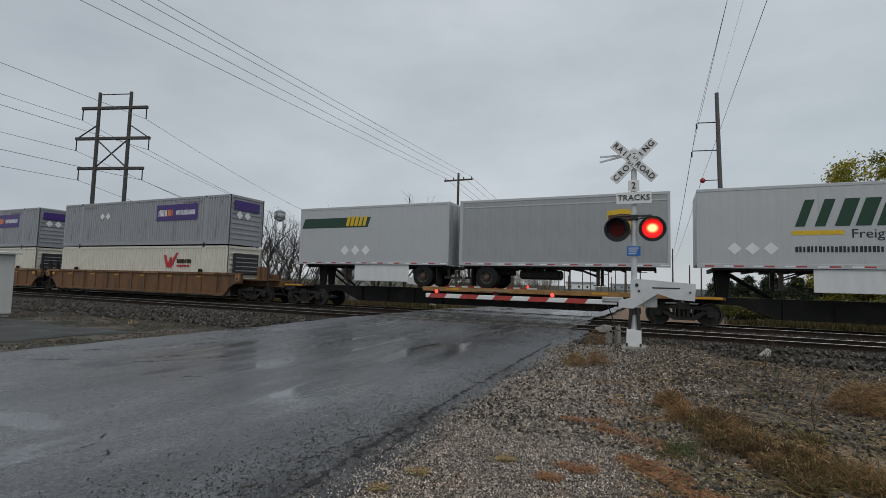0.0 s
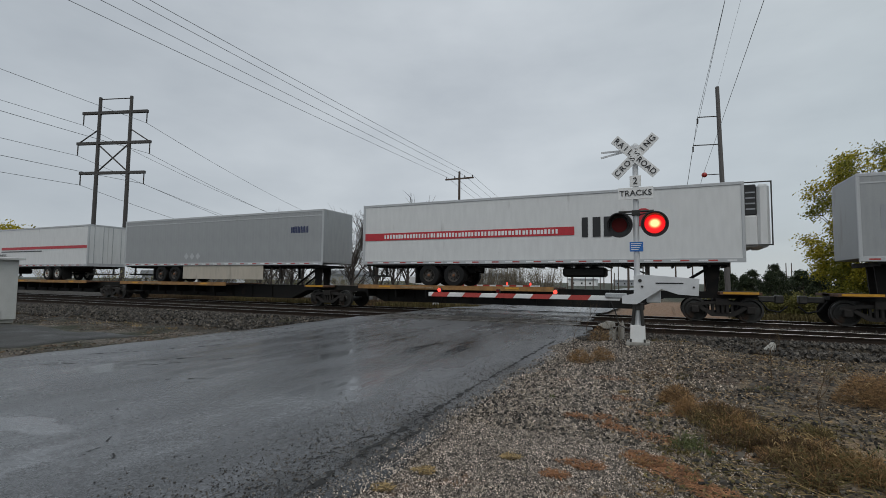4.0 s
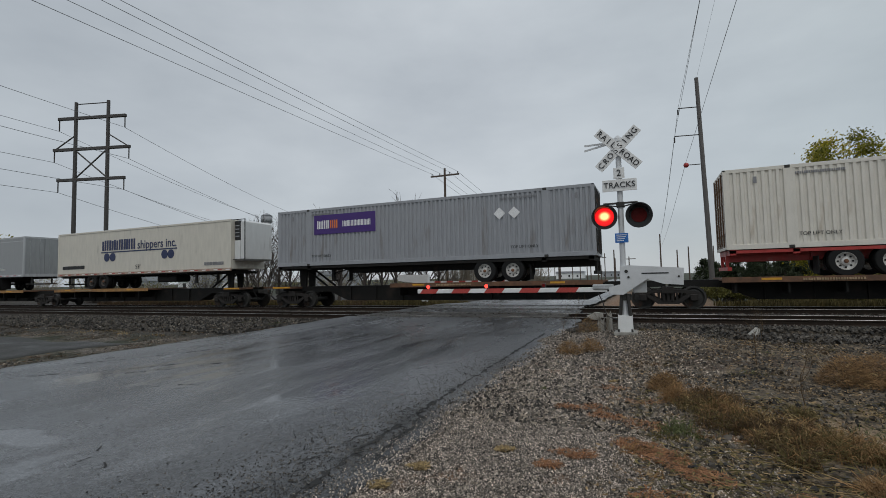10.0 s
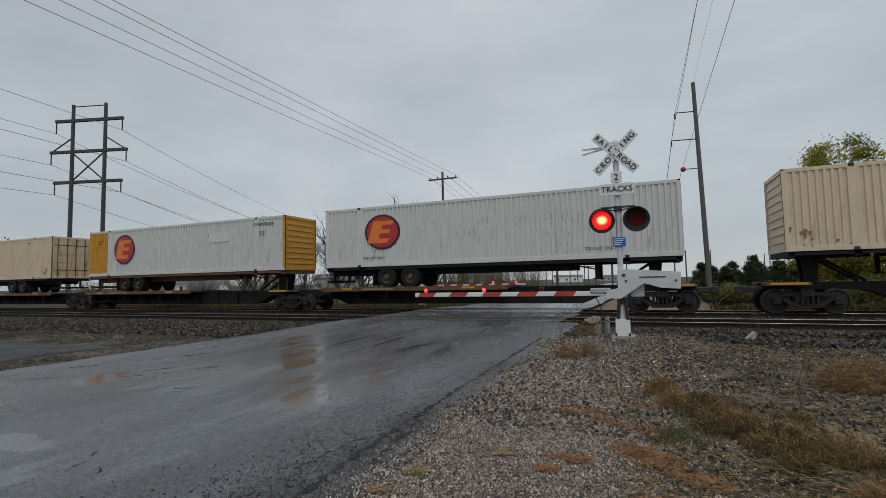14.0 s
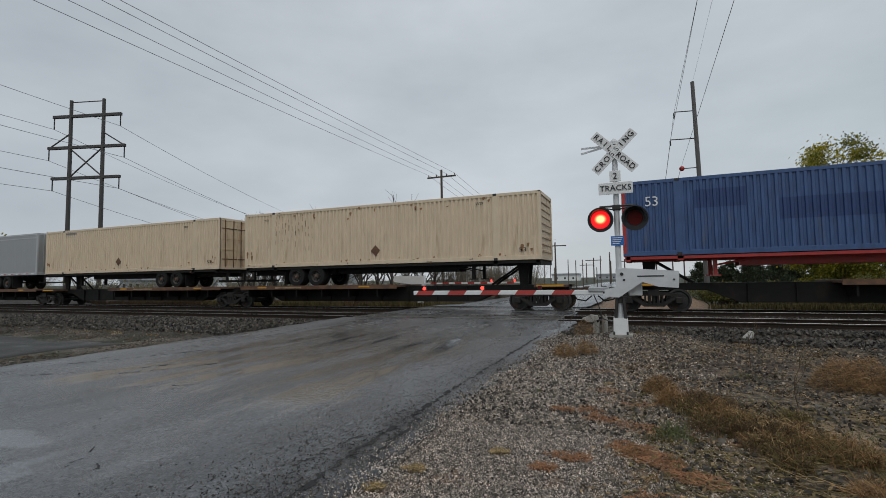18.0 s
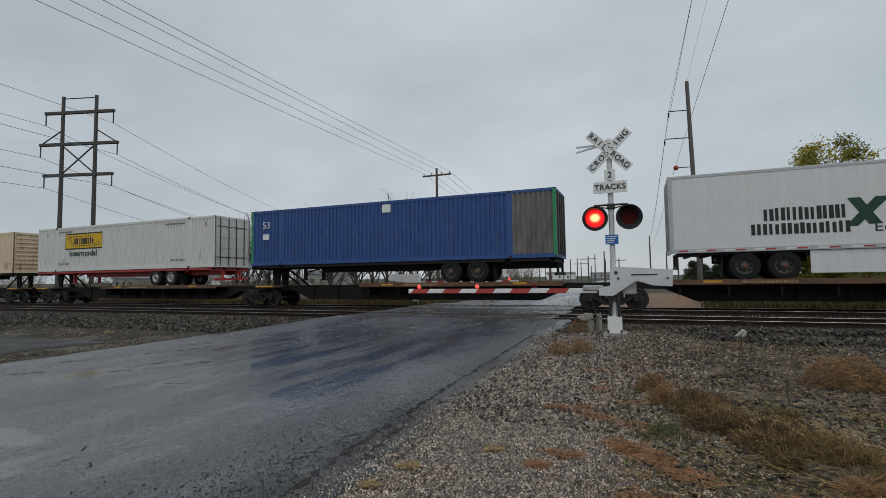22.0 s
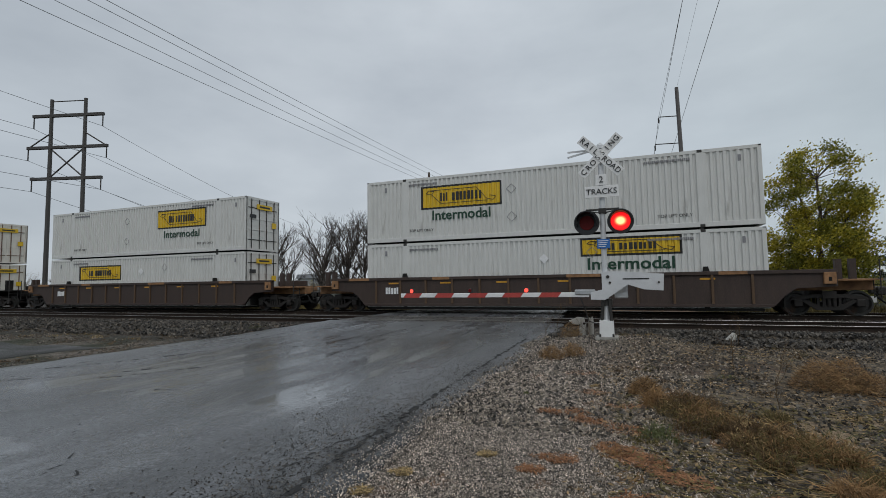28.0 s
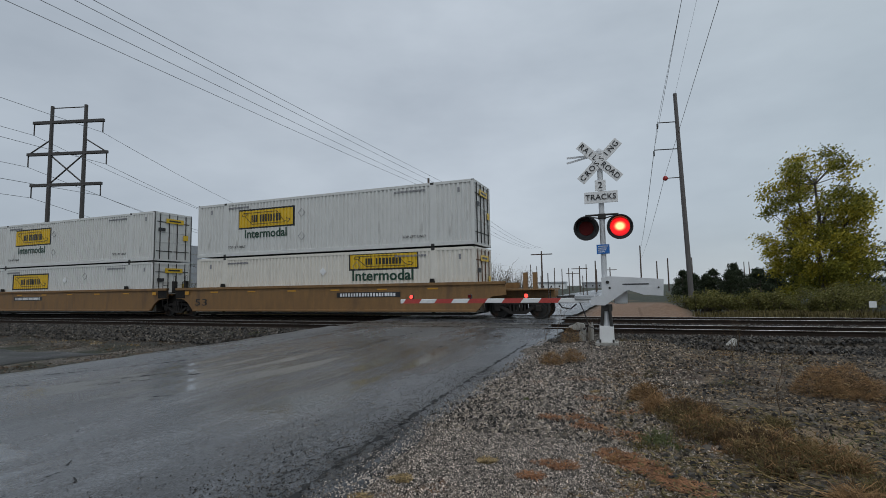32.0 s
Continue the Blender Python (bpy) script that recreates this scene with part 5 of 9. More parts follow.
def spine_car(c0, gaps, loads, edge="rustbrown"):
    """An articulated flat: one platform a load, trucks at the ends and under the joints. loads: rear end of each trailer, its x and length."""
    ob = mover("spine_flat_car", c0, "rusty dark articulated flat car with yellow-edged decks", "rail car", "flat cars of the train")
    joints = [2.3]
    for g in gaps:
        joints.append(joints[-1] + g)
    for x in joints:
        truck(ob, x)
    for k, (a, c) in enumerate(zip(joints, joints[1:])):
        lo, hi = a + (-1.2 if k == 0 else 0.05), c + (1.2 if k == len(gaps) - 1 else -0.05)
        sill = prism(bmesh.new(), [(lo, 0.84), (a + 1.9, 0.80), (a + 3.0, 0.34), (c - 3.0, 0.34), (c - 1.9, 0.80), (hi, 0.84), (hi, 1.08), (lo, 1.08)], YC - 0.42, YC + 0.42)
        s = part("centre_sill", sill, M["black"], ob, "deep black fish-belly sill")
        rib = bmesh.new()
        for v in np.arange(a + 3.2, c - 3.0, 1.5):
            box(rib, v, v + 0.05, YC - 0.5, YC + 0.5, 0.36, 1.06)
        tagged(part("sill_ribs", rib, M["black"], s), kind="stuff")
        rear, x, L = loads[k]
        x -= c0
        # wheel deck under the rear half, hitch under the nose
        if rear == "R":
            d0, d1, h = x + L * 0.42, min(x + L + 0.2, hi), x + 0.95
        else:
            d0, d1, h = max(x - 0.2, lo), x + L * 0.58, x + L - 0.95
        deck = part("deck", boxed(d0, d1, -0.06, 2.66, DECK - 0.10, DECK, 0.01), M["rustbrown"], ob, "rusty wheel deck")
        part("deck_edge", boxed(d0, d1, -0.09, -0.061, DECK - 0.16, DECK + 0.03), M[edge], deck, "rusted deck edge")
        for v in np.arange(d0 + 1.2, d1 - 0.9, 6.3):
            part("yellow_patch", boxed(v, v + 0.6, -0.096, -0.091, DECK - 0.09, DECK - 0.01), M["yellow"], deck)
        bars(deck, d0 + 2.4, d0 + 4.1, DECK - 0.11, DECK - 0.03, 13, M["tag_tan"], y=-0.120)
        for v in np.arange(d0 + 0.4, d1, 1.6):
            use("bracket", "deck_bracket", lambda: boxed(0, 0.07, YC - 1.25, YC - 0.4, 0.6, DECK - 0.1), M["black"], deck, pose(v, 0, 0))
        e0, e1 = (lo, min(lo + 1.3, d0 - 0.4)) if rear == "R" else (max(hi - 1.3, d1 + 0.4), hi)
        if e1 > e0 + 0.2:
            ep = part("end_platform", boxed(e0, e1, 0.0, 2.6, DECK - 0.16, DECK - 0.06, 0.01), M["rustbrown"], ob)
            part("yellow_patch", boxed(e0 + 0.1, e1 - 0.1, -0.02, -0.002, DECK - 0.13, DECK - 0.05), M["yellow"], ep)
        hb = boxed(h - 0.45, h + 0.45, YC - 0.45, YC + 0.45, 2.05, 2.13)
        o = 1 if rear == "R" else -1
        for yy in (YC - 0.4, YC + 0.3):
            prism(hb, [(h - 0.22, 1.08), (h + 0.12, 1.08), (h + 0.22, 2.06), (h - 0.3, 2.06)], yy, yy + 0.1)
            tube(hb, (h + o * 1.5, yy + 0.05, 1.1), (h + o * 0.2, yy + 0.05, 1.95), 0.055, seg=6)
        part("hitch_stand", hb, M["black"], ob, "black trailer hitch stand")
    coupler(ob, joints[0] - 1.25, -1)
    coupler(ob, joints[-1] + 1.25, 1)
    return ob


def well_car(x0, starts, side, label, ribs=True, L=16.15, marks=()):
    """A double-stack well car of one or three wells; starts: the wells' loads."""
    ob = mover("well_car", x0, label, "rail car", "well cars of the train")
    ss = [s - x0 for s in starts]
    joints = [ss[0] - 1.75] + [(a + L + c) / 2 for a, c in zip(ss, ss[1:])] + [ss[-1] + L + 1.75]
    for x in joints:
        truck(ob, x)
    n = len(ss)
    ex = 1.9 if n == 1 else 1.35
    for k, s in enumerate(ss):
        lo = joints[k] - (1.5 if k == 0 else -0.35)
        hi = joints[k + 1] + (1.5 if k == n - 1 else -0.35)
        for y0 in (-0.16, 2.63):
            sill = part("side_sill", prism(bmesh.new(), [(s - 0.10, 0.36), (s + L + 0.10, 0.36), (s + L + 0.42, 0.74), (s + L + 0.75, 0.96), (s + L + ex, 1.02), (s + L + ex, 1.55), (s - ex, 1.55),
                                                         (s - ex, 1.02), (s - 0.75, 0.96), (s - 0.42, 0.74)], y0, y0 + 0.12), M[side], ob)
            if y0 < 0:
                part("top_chord", boxed(s - ex, s + L + ex, y0 - 0.07, y0 + 0.16, 1.47, 1.60, 0.01), M[side], sill)
                part("bottom_chord", boxed(s - 0.05, s + L + 0.05, y0 - 0.05, y0 + 0.16, 0.31, 0.42, 0.01), M[side], sill)
                if ribs:
                    for v in np.linspace(s + 0.5, s + L - 0.6, 13):
                        use("rib", "rib", lambda: boxed(0, 0.09, -0.06, 0, 0.42, 1.47, 0.008), M["rib_rust" if side == "brown" else side], sill, pose(v, y0, 0))
                    for v, w in ((s - 0.9, 1.1), (s + 3.4, 0.8), (s + 9.2, 1.3), (s + L - 1.6, 0.9)):
                        part("rust_patch", boxed(v, v + w, y0 - 0.074, y0 - 0.069, 1.475, 1.592), M["bracket_rust"], sill)
                    for v in (s - ex + 0.05, s + L + ex - 0.4):
                        bk = part("end_bracket", boxed(v, v + 0.35, y0 - 0.10, y0, 1.10, 1.50, 0.012), M["bracket_rust"], sill, "rusty end bracket")
                        part("bracket_hole", boxed(v + 0.13, v + 0.22, y0 - 0.104, y0 - 0.098, 1.2, 1.34), M["black"], bk)
                for v in (s + 1.91, s + L - 2.09):
                    part("guide_post", prism(bmesh.new(), [(v, 1.6), (v + 0.22, 1.6), (v + 0.17, 1.78), (v + 0.03, 1.78)], y0 - 0.05, y0 + 0.1), M["black"], sill)
                for v in np.linspace(s + 1.2, s + L - 2.2, 6):
                    part("yellow_patch", boxed(v, v + 0.5, y0 - 0.013, y0 - 0.002, 1.30, 1.37), M["yellow"], sill)
        floor = boxed(s + 0.2, s + L - 0.2, -0.04, 2.63, 0.16, 0.256)
        part("well_floor", floor, M["black"], ob)
        # added dark panels that close the bright gap behind the sill ends
        for v in (s - 0.44, s + L + 0.38):
            part("end_bulkhead", boxed(v, v + 0.06, -0.03, 2.62, 0.3, 1.18), M["black"], ob)
        for a, c in ((lo, s - 0.25), (s + L + 0.25, hi)):
            bm = boxed(a, c, YC - 0.5, YC + 0.5, 0.86, 1.2, 0.02)
            box(bm, a + 0.02, c - 0.02, 0.15, 2.45, 1.2, 1.26)
            part("end_sill", bm, M["bracket_rust" if side == "brown" else side], ob)
        if k < n - 1:
            j = joints[k + 1]
            inner = bmesh.new()
            for xx in (j - 0.75, j - 0.35, j + 0.35, j + 0.75):
                tube(inner, (xx, -0.1, 0.55), (xx, -0.1, 1.95), 0.022, seg=6)
            for xx in (j - 0.75, j + 0.35):
                for q in range(5):
                    tube(inner, (xx, -0.1, 0.65 + q * 0.28), (xx + 0.4, -0.1, 0.65 + q * 0.28), 0.016, seg=6)
            part("ladder", inner, M["black"], ob, "black ladders between the wells")
            part("walkway", boxed(j - 0.9, j + 0.9, 0.2, 2.4, 1.30, 1.36), M["black"], ob)
            part("connector", boxed(j - 1.0, j + 1.0, 0.35, 2.2, 0.78, 1.28, 0.03), M["black"], ob)
            for xx in (j - 1.05, j + 0.35):
                part("sooty_end", boxed(xx, xx + 0.7, -0.172, -0.161, 1.03, 1.465), M["black"], ob, "soot-black end of the side sill")
            for xx in (j - 0.55, j + 0.35):
                part("end_post", boxed(xx, xx + 0.2, 0.3, 0.5, 1.36, 2.0, 0.01), M["truckside"], ob)
                tub = tube(tubed((xx + 0.03, 0.4, 2.0), (xx + 0.03, 0.4, 2.3), 0.014, seg=5), (xx + 0.17, 0.4, 2.0), (xx + 0.17, 0.4, 2.3), 0.014, seg=5)
                tube(tub, (xx + 0.03, 0.4, 2.3), (xx + 0.17, 0.4, 2.3), 0.014, seg=5)
                part("grab_iron", tub, M["black"], ob)
            for xx in (j - 1.4, j + 1.12):
                part("yellow_patch", boxed(xx, xx + 0.3, -0.245, -0.232, 1.22, 1.4), M["yellow"], ob)
        for xe, o in ((lo, -1), (hi, 1)):
            if (o < 0 and k == 0) or (o > 0 and k == n - 1):
                coupler(ob, xe, o)
                lad = bmesh.new()
                a = xe - o * 0.15
                for yy in (0.0, 0.5):
                    tube(lad, (a, yy, 0.6), (a, yy, 1.9 if yy == 0.0 else 1.3), 0.02, seg=6)
                for q in range(4):
                    tube(lad, (a, 0.0, 0.65 + q * 0.2), (a, 0.5, 0.65 + q * 0.2), 0.015, seg=6)
                part("ladder", lad, M["steel"], ob)
                st = boxed(a - 0.6 * o - 0.09, a - 0.6 * o + 0.09, 0.3, 0.5, 1.26, 1.95)
                box(st, a - 1.0 * o - 0.09, a - 1.0 * o + 0.09, 0.3, 0.5, 1.26, 1.95)
                part("end_post", st, M[side], ob)
    return ob


# ---- the train's loads, front to back ----
def shield(ob, x0, x1, z0, z1):
    cx, w, h = (x0 + x1) / 2, (x1 - x0) / 2, z1 - z0
    out = [(cx - w, z1), (cx - w * 0.95, z0 + h * 0.42), (cx - w * 0.6, z0 + h * 0.15), (cx, z0), (cx + w * 0.6, z0 + h * 0.15), (cx + w * 0.95, z0 + h * 0.42), (cx + w, z1), (cx, z1 + h * 0.06)]
    d = part("emblem", prism(bmesh.new(), out, -0.010, 0.010), M["logo_gold"], ob, "gold and brown shield emblem")
    inn = [(cx + (a - cx) * 0.93, z0 + h * 0.04 + (q - z0) * 0.80) for a, q in out]
    part("emblem_field", prism(bmesh.new(), inn, -0.013, -0.006), M["logo_brown"], d)
    bm = bmesh.new()
    for k in range(3):
        box(bm, cx - w * 0.72 + k * w * 0.5, cx - w * 0.72 + k * w * 0.5 + w * 0.42, -0.016, -0.011, z0 + h * 0.32, z0 + h * 0.62)
    part("emblem_bars", bm, M["logo_gold"], d)


def rib_depth(x):
    """How deep the middle sheet of a long container lies at x."""
    u = ((x - 2.10) / 0.213393) % 1
    if u < 0.42:
        return 0.006
    if u < 0.53:
        return 0.006 + 0.045 * (u - 0.42) / 0.11
    if u < 0.89:
        return 0.051
    return 0.051 - 0.045 * (u - 0.89) / 0.11


def painted(ob, x0, x1, z0, z1, material, name, lift):
    """Paint that follows the corrugation of a long container's middle sheet."""
    xs = {x0, x1}
    k = int((x0 - 2.10) / 0.213393) - 1
    while 2.10 + k * 0.213393 < x1:
        xs |= {v for v in (2.10 + (k + u) * 0.213393 for u in (0, 0.42, 0.53, 0.89)) if x0 < v < x1}
        k += 1
    xs = sorted(xs)
    vs = [(x, rib_depth(x) - lift, z) for x in xs for z in (z0, z1)]
    fs = [(2 * i, 2 * i + 2, 2 * i + 3, 2 * i + 1) for i in range(len(xs) - 1)]
    me = bpy.data.meshes.new(name)
    me.from_pydata(vs, [], fs)
    return place(name, me, material, ob)


def hunt(ob, x0, x1, z0, z1, style="new", field=None):
    """Yellow sign board with a scroll and dark bars for the name."""
    b = painted(ob, x0, x1, z0, z1, M["logo_black"], "sign_border", 0.003)
    g = field or "logo_gold"
    e = 0.085 if style == "new" else 0.03
    painted(b, x0 + e, x1 - e, z0 + e, z1 - e, M[g], "sign_field", 0.006)
    w, h = x1 - x0, z1 - z0

    def stroke(pts, t=0.014):
        bm = bmesh.new()
        for (p, q), (u, v) in zip(pts, pts[1:]):
            p, q, u, v = x0 + w * p, z0 + h * q, x0 + w * u, z0 + h * v
            d = Vector((u - p, v - q)).normalized() * t
            prism(bm, [(p - d.y, q + d.x), (p + d.y, q - d.x), (u + d.y, v - d.x), (u - d.y, v + d.x)], -0.004, 0.0035)
        part("scroll_line", bm, M["logo_black"], b)
    stroke([(0.10, 0.80), (0.70, 0.80), (0.82, 0.30), (0.90, 0.22), (0.93, 0.36), (0.86, 0.42)])
    stroke([(0.07, 0.68), (0.14, 0.62), (0.17, 0.76), (0.10, 0.80), (0.07, 0.68)])
    stroke([(0.14, 0.62), (0.26, 0.22), (0.84, 0.22)])
    bars(b, x0 + w * 0.25, x0 + w * 0.36, z0 + h * 0.32, z1 - h * 0.32, 1.6, M["logo_black"], y=-0.008)
    bars(b, x0 + w * 0.40, x1 - w * 0.22, z0 + h * 0.32, z1 - h * 0.32, 4.5, M["logo_black"], y=-0.008)


def peeled(ob, x0, x1, z0, z1, seed, ink, fill=0.45):
    """Old lettering peeled off: short worn dashes left on the ribs."""
    rnd = random.Random(seed)
    bm = bmesh.new()
    k = int((x0 - 2.10) / 0.213393)
    while 2.10 + k * 0.213393 < x1:
        x = 2.10 + k * 0.213393
        for _ in range(5):
            if rnd.random() < fill:
                q = rnd.uniform(z0, z1)
                v = rnd.uniform(0.0, 0.05)
                box(bm, x + v, x + v + rnd.uniform(0.012, 0.035), 0.002, 0.012, q, min(q + rnd.uniform(0.06, 0.3), z1 + 0.05))
        k += 1
    tagged(part("worn_lettering", bm, M[ink], ob, "worn traces of removed lettering"), kind="stuff")


def placard(ob, x, z, r=0.2, m="logo_white"):
    part("placard", prism(bmesh.new(), [(x, z - r), (x + r, z), (x, z + r), (x - r, z)], -0.012, 0.0), M[m], ob)


def small_marks(ob, z0, z1, L=16.15, lift=True):
    if lift:
        words(ob, "TOP LIFT ONLY", 2.2, 3.4, z0 + 0.42, z0 + 0.54, M["logo_black"], y=-0.004)
        words(ob, "TOP LIFT ONLY", L - 3.5, L - 2.3, z0 + 0.42, z0 + 0.54, M["logo_black"], y=-0.004)
    bars(ob, 2.2, 3.6, z1 - 0.35, z1 - 0.26, 12, M["logo_grey"], y=-0.01)
    bars(ob, L - 3.9, L - 2.3, z1 - 0.35, z1 - 0.26, 13, M["logo_grey"], y=-0.01)
    for x in (0.95, L - 0.75):
        part("lift_plate", boxed(x, x + 0.1, -0.012, 0.0, z1 - 0.55, z1 - 0.32), M["logo_grey"], ob)


def end_sign(ob, z, doors):
    """Small yellow plates on the door end."""
    if doors == "R":
        sg = part("end_sign", boxed(16.19, 16.20, 0.75, 1.95, z + 2.28, z + 2.55), M["logo_gold"], ob, "small yellow end sign")
        part("sign_bar", boxed(16.198, 16.204, 0.95, 1.75, z + 2.37, z + 2.46), M["logo_black"], sg)
        part("end_sign", boxed(16.19, 16.20, 1.95, 2.3, z + 1.3, z + 1.62), M["logo_gold"], ob, "small yellow end sign")
        part("end_plate", boxed(16.19, 16.20, 0.25, 0.7, z + 1.75, z + 1.95), M["signal_black"], ob)


def twist_locks(ob):
    """Locks that carry the upper container on the lower one's posts."""
    for x in (1.94, 14.06):
        for y in (0.02, 2.43):
            use("twist_lock", "twist_lock", lambda: boxed(0, 0.15, 0, 0.14, LOW + 2.897, HIGH + 0.01, 0.012), M["steel"], ob, pose(x, y, 0))


def frame_mark(ob, x, z, r=0.21):
    """An empty diamond placard holder."""
    bm = bmesh.new()
    pts = [(x, z - r), (x + r, z), (x, z + r), (x - r, z)]
    for (a, q), (c, w) in zip(pts, pts[1:] + pts[:1]):
        tube(bm, (a, 0.0, q), (c, 0.0, w), 0.012, seg=4)
    part("placard_holder", bm, M["logo_grey"], ob)


LOW, HIGH = 0.26, 3.25
STACKS = "double-stacked containers"


def stack(x, body_hi, body_lo, hi_sign, lo_sign, hi_words, lo_words, style="new", doors="R", field=None, green="logo_green", end=None):
    up = container(x, HIGH, body_hi, "white corrugated container with a yellow sign board, stacked on another", STACKS, doors, end_mat=end)
    small_marks(up, HIGH, HIGH + 2.9)
    hunt(up, *hi_sign, style, field)
    words(up, "Intermodal", *hi_words, M["logo_green"], y=-0.004, bold=0.02)
    end_sign(up, HIGH, doors)
    twist_locks(up)
    if body_hi == "hunt_old":
        rust_runs(up, 5.5, 14.0, HIGH + 0.85, 20, int(x))
        rust_runs(up, 0.3, 1.8, HIGH + 0.6, 4, int(x) + 1)
    low = container(x, LOW, body_lo, "white corrugated container sunk in a well car under another", STACKS, doors, end_mat=end)
    small_marks(low, LOW, LOW + 2.9, lift=False)
    if lo_sign:
        hunt(low, *lo_sign, style, field)
    if lo_words:
        words(low, "Intermodal", *lo_words, M[green], y=-0.004, bold=0.02)
    placard(low, 8.3, LOW + 2.0, 0.2)
    end_sign(low, LOW, doors)
    for z in (HIGH + 0.85, HIGH + 2.05) if body_hi == "hunt_new" else (HIGH + 1.1,):
        frame_mark(up, 7.0, z)
    frame_mark(low, 10.2, LOW + 2.2)


# leading well car with two wells in sight
for x in (-58.25, -38.71):
    up = container(x, HIGH, "grey", "grey corrugated container with a purple sign, stacked on a white one", STACKS, doors="L")
    decal(up, 9.82, 13.5, 4.74, 5.73, M["logo_purple"], "sign_board")
    bars(up, 10.0, 10.8, 5.02, 5.42, 4, M["logo_white"])
    bars(up, 10.84, 11.35, 5.02, 5.42, 2, M["logo_orange"])
    bars(up, 11.6, 13.3, 5.07, 5.36, 11, M["logo_white"])
    for k in range(2):
        placard(up, 4.3 + k * 0.6, 5.2, 0.24)
    small_marks(up, HIGH, HIGH + 2.9, lift=False)
    twist_locks(up)
    part("end_sign", boxed(16.15, 16.18, 0.3, 2.2, 5.3, 5.85), M["logo_purple"], up)
    for yy in (0.7, 1.3):
        part("end_placard", prism(bmesh.new(), [(yy, 4.75), (yy + 0.24, 5.0), (yy, 5.25), (yy - 0.24, 5.0)], -0.006, 0.006), M["logo_white"], up).matrix_basis = pose(16.17, 0, 0, 0, 0, 90)
    low = container(x, LOW, "offwhite", "cream-white container with a red emblem, under a grey one", STACKS, doors="L")
    stroke = prism(bmesh.new(), [(10.75, 2.6), (10.95, 2.6), (11.15, 2.1), (11.0, 1.85)], -0.008, 0.01)
    prism(stroke, [(11.0, 1.85), (11.15, 2.1), (11.35, 2.5), (11.5, 2.45), (11.3, 1.85)], -0.009, 0.01)
    prism(stroke, [(11.3, 1.85), (11.45, 2.2), (11.85, 2.75), (12.05, 2.75), (11.5, 1.85)], -0.010, 0.01)
    part("emblem", stroke, M["logo_red"], low)
    bars(low, 11.95, 13.2, 2.12, 2.36, 7, M["scab"])
    bars(low, 11.95, 13.1, 1.9, 2.02, 9, M["logo_red"])
    unit = part("cooling_unit", boxed(16.16, 16.30, 0.35, 2.25, LOW + 1.25, LOW + 2.5, 0.05), M["signal_black"], low, "black cooling unit in the end frame")
    for k in range(4):
        part("vent_slat", boxed(16.30, 16.315, 0.5, 2.1, LOW + 1.45 + k * 0.25, LOW + 1.5 + k * 0.25), M["grey"], unit)
well_car(-60.5, [-58.25, -38.71], "rust_orange", "orange-brown ribbed well car with double-stacked containers")

tr = trailer(-17.35, 8.55, "silver_light", "R", "short white van trailer with a dark green side stripe", skirt="white")
decal(tr, 0.13, 4.2, 4.0, 4.5, M["logo_green"], slant=0.18)
bars(tr, 2.9, 4.15, 4.07, 4.55, 3, M["logo_gold"], y=-0.013, slant=0.12)
for k in range(3):
    placard(tr, 2.9 + k * 0.62, 2.85, 0.25)
tr = trailer(-8.18, 8.55, "silver", "L", "short grey van trailer with a gold shield emblem", dashes=True)
shield(tr, 6.28, 7.39, 3.25, 4.37)
tr = trailer(1.24, 8.55, "silver_light", "R", "short pale van trailer with bold black bars and a yellow line", skirt="white", rim="rim")
bars(tr, 3.0, 5.75, 3.6, 4.52, 3, M["logo_green"], slant=0.3)
decal(tr, 2.9, 4.35, 3.31, 3.46, M["logo_gold"])
words(tr, "Freight", 4.56, 5.76, 3.1, 3.49, M["logo_black"])
decal(tr, 6.9, 8.4, 3.23, 3.59, M["logo_black"])
bars(tr, 3.0, 5.4, 2.72, 2.92, 12, M["logo_black"])
for k in range(3):
    placard(tr, 1.2 + k * 0.55, 2.85, 0.22)
tr = trailer(10.48, 8.55, "silver", "L", "short grey van trailer with a gold shield emblem and a skirt", skirt="white")
shield(tr, 6.1, 7.22, 3.17, 4.26)
tr = trailer(21.31, 16.15, "offwhite", "L", "long white refrigerated trailer with navy bars", reefer=True, seams=False)
bars(tr, 1.81, 5.19, 3.97, 4.66, 6, M["logo_navy"])
bars(tr, 1.96, 5.1, 3.45, 3.74, 7, M["silver_light"], y=-0.018)
decal(tr, 1.9, 5.2, 3.86, 3.89, M["logo_grey"])
part("globe", disc(bmesh.new(), 1.15, 4.1, 0.4, 0.5, -0.010, 0.010), M["silver_light"], tr)
bars(tr, 0.61, 4.0, 2.53, 2.67, 24, M["logo_black"])
tr = trailer(40.62, 16.15, "white", "R", "long white van trailer with red side stripes", seams=False, rim="rim")
for gx0, gx1 in ((2.1, 3.15), (3.2, 4.3)):
    ring = part("emblem_ring", disc(bmesh.new(), (gx0 + gx1) / 2, 3.8, (gx1 - gx0) / 2, 0.36, -0.010, 0.010), M["logo_black"], tr)
    part("emblem_field", disc(bmesh.new(), (gx0 + gx1) / 2, 3.8, (gx1 - gx0) / 2 - 0.2, 0.22, -0.014, -0.006), M["white"], ring)
part("emblem", prism(bmesh.new(), [(3.4, 3.45), (3.75, 3.45), (4.25, 4.3), (3.6, 4.35), (3.55, 4.15), (3.85, 4.1)], -0.018, -0.004), M["logo_red"], tr)
decal(tr, 4.85, 16.05, 3.42, 3.62, M["logo_red"])
decal(tr, 0.1, 1.9, 3.42, 3.52, M["logo_red"])
decal(tr, 4.85, 10.5, 3.25, 3.32, M["logo_black"])
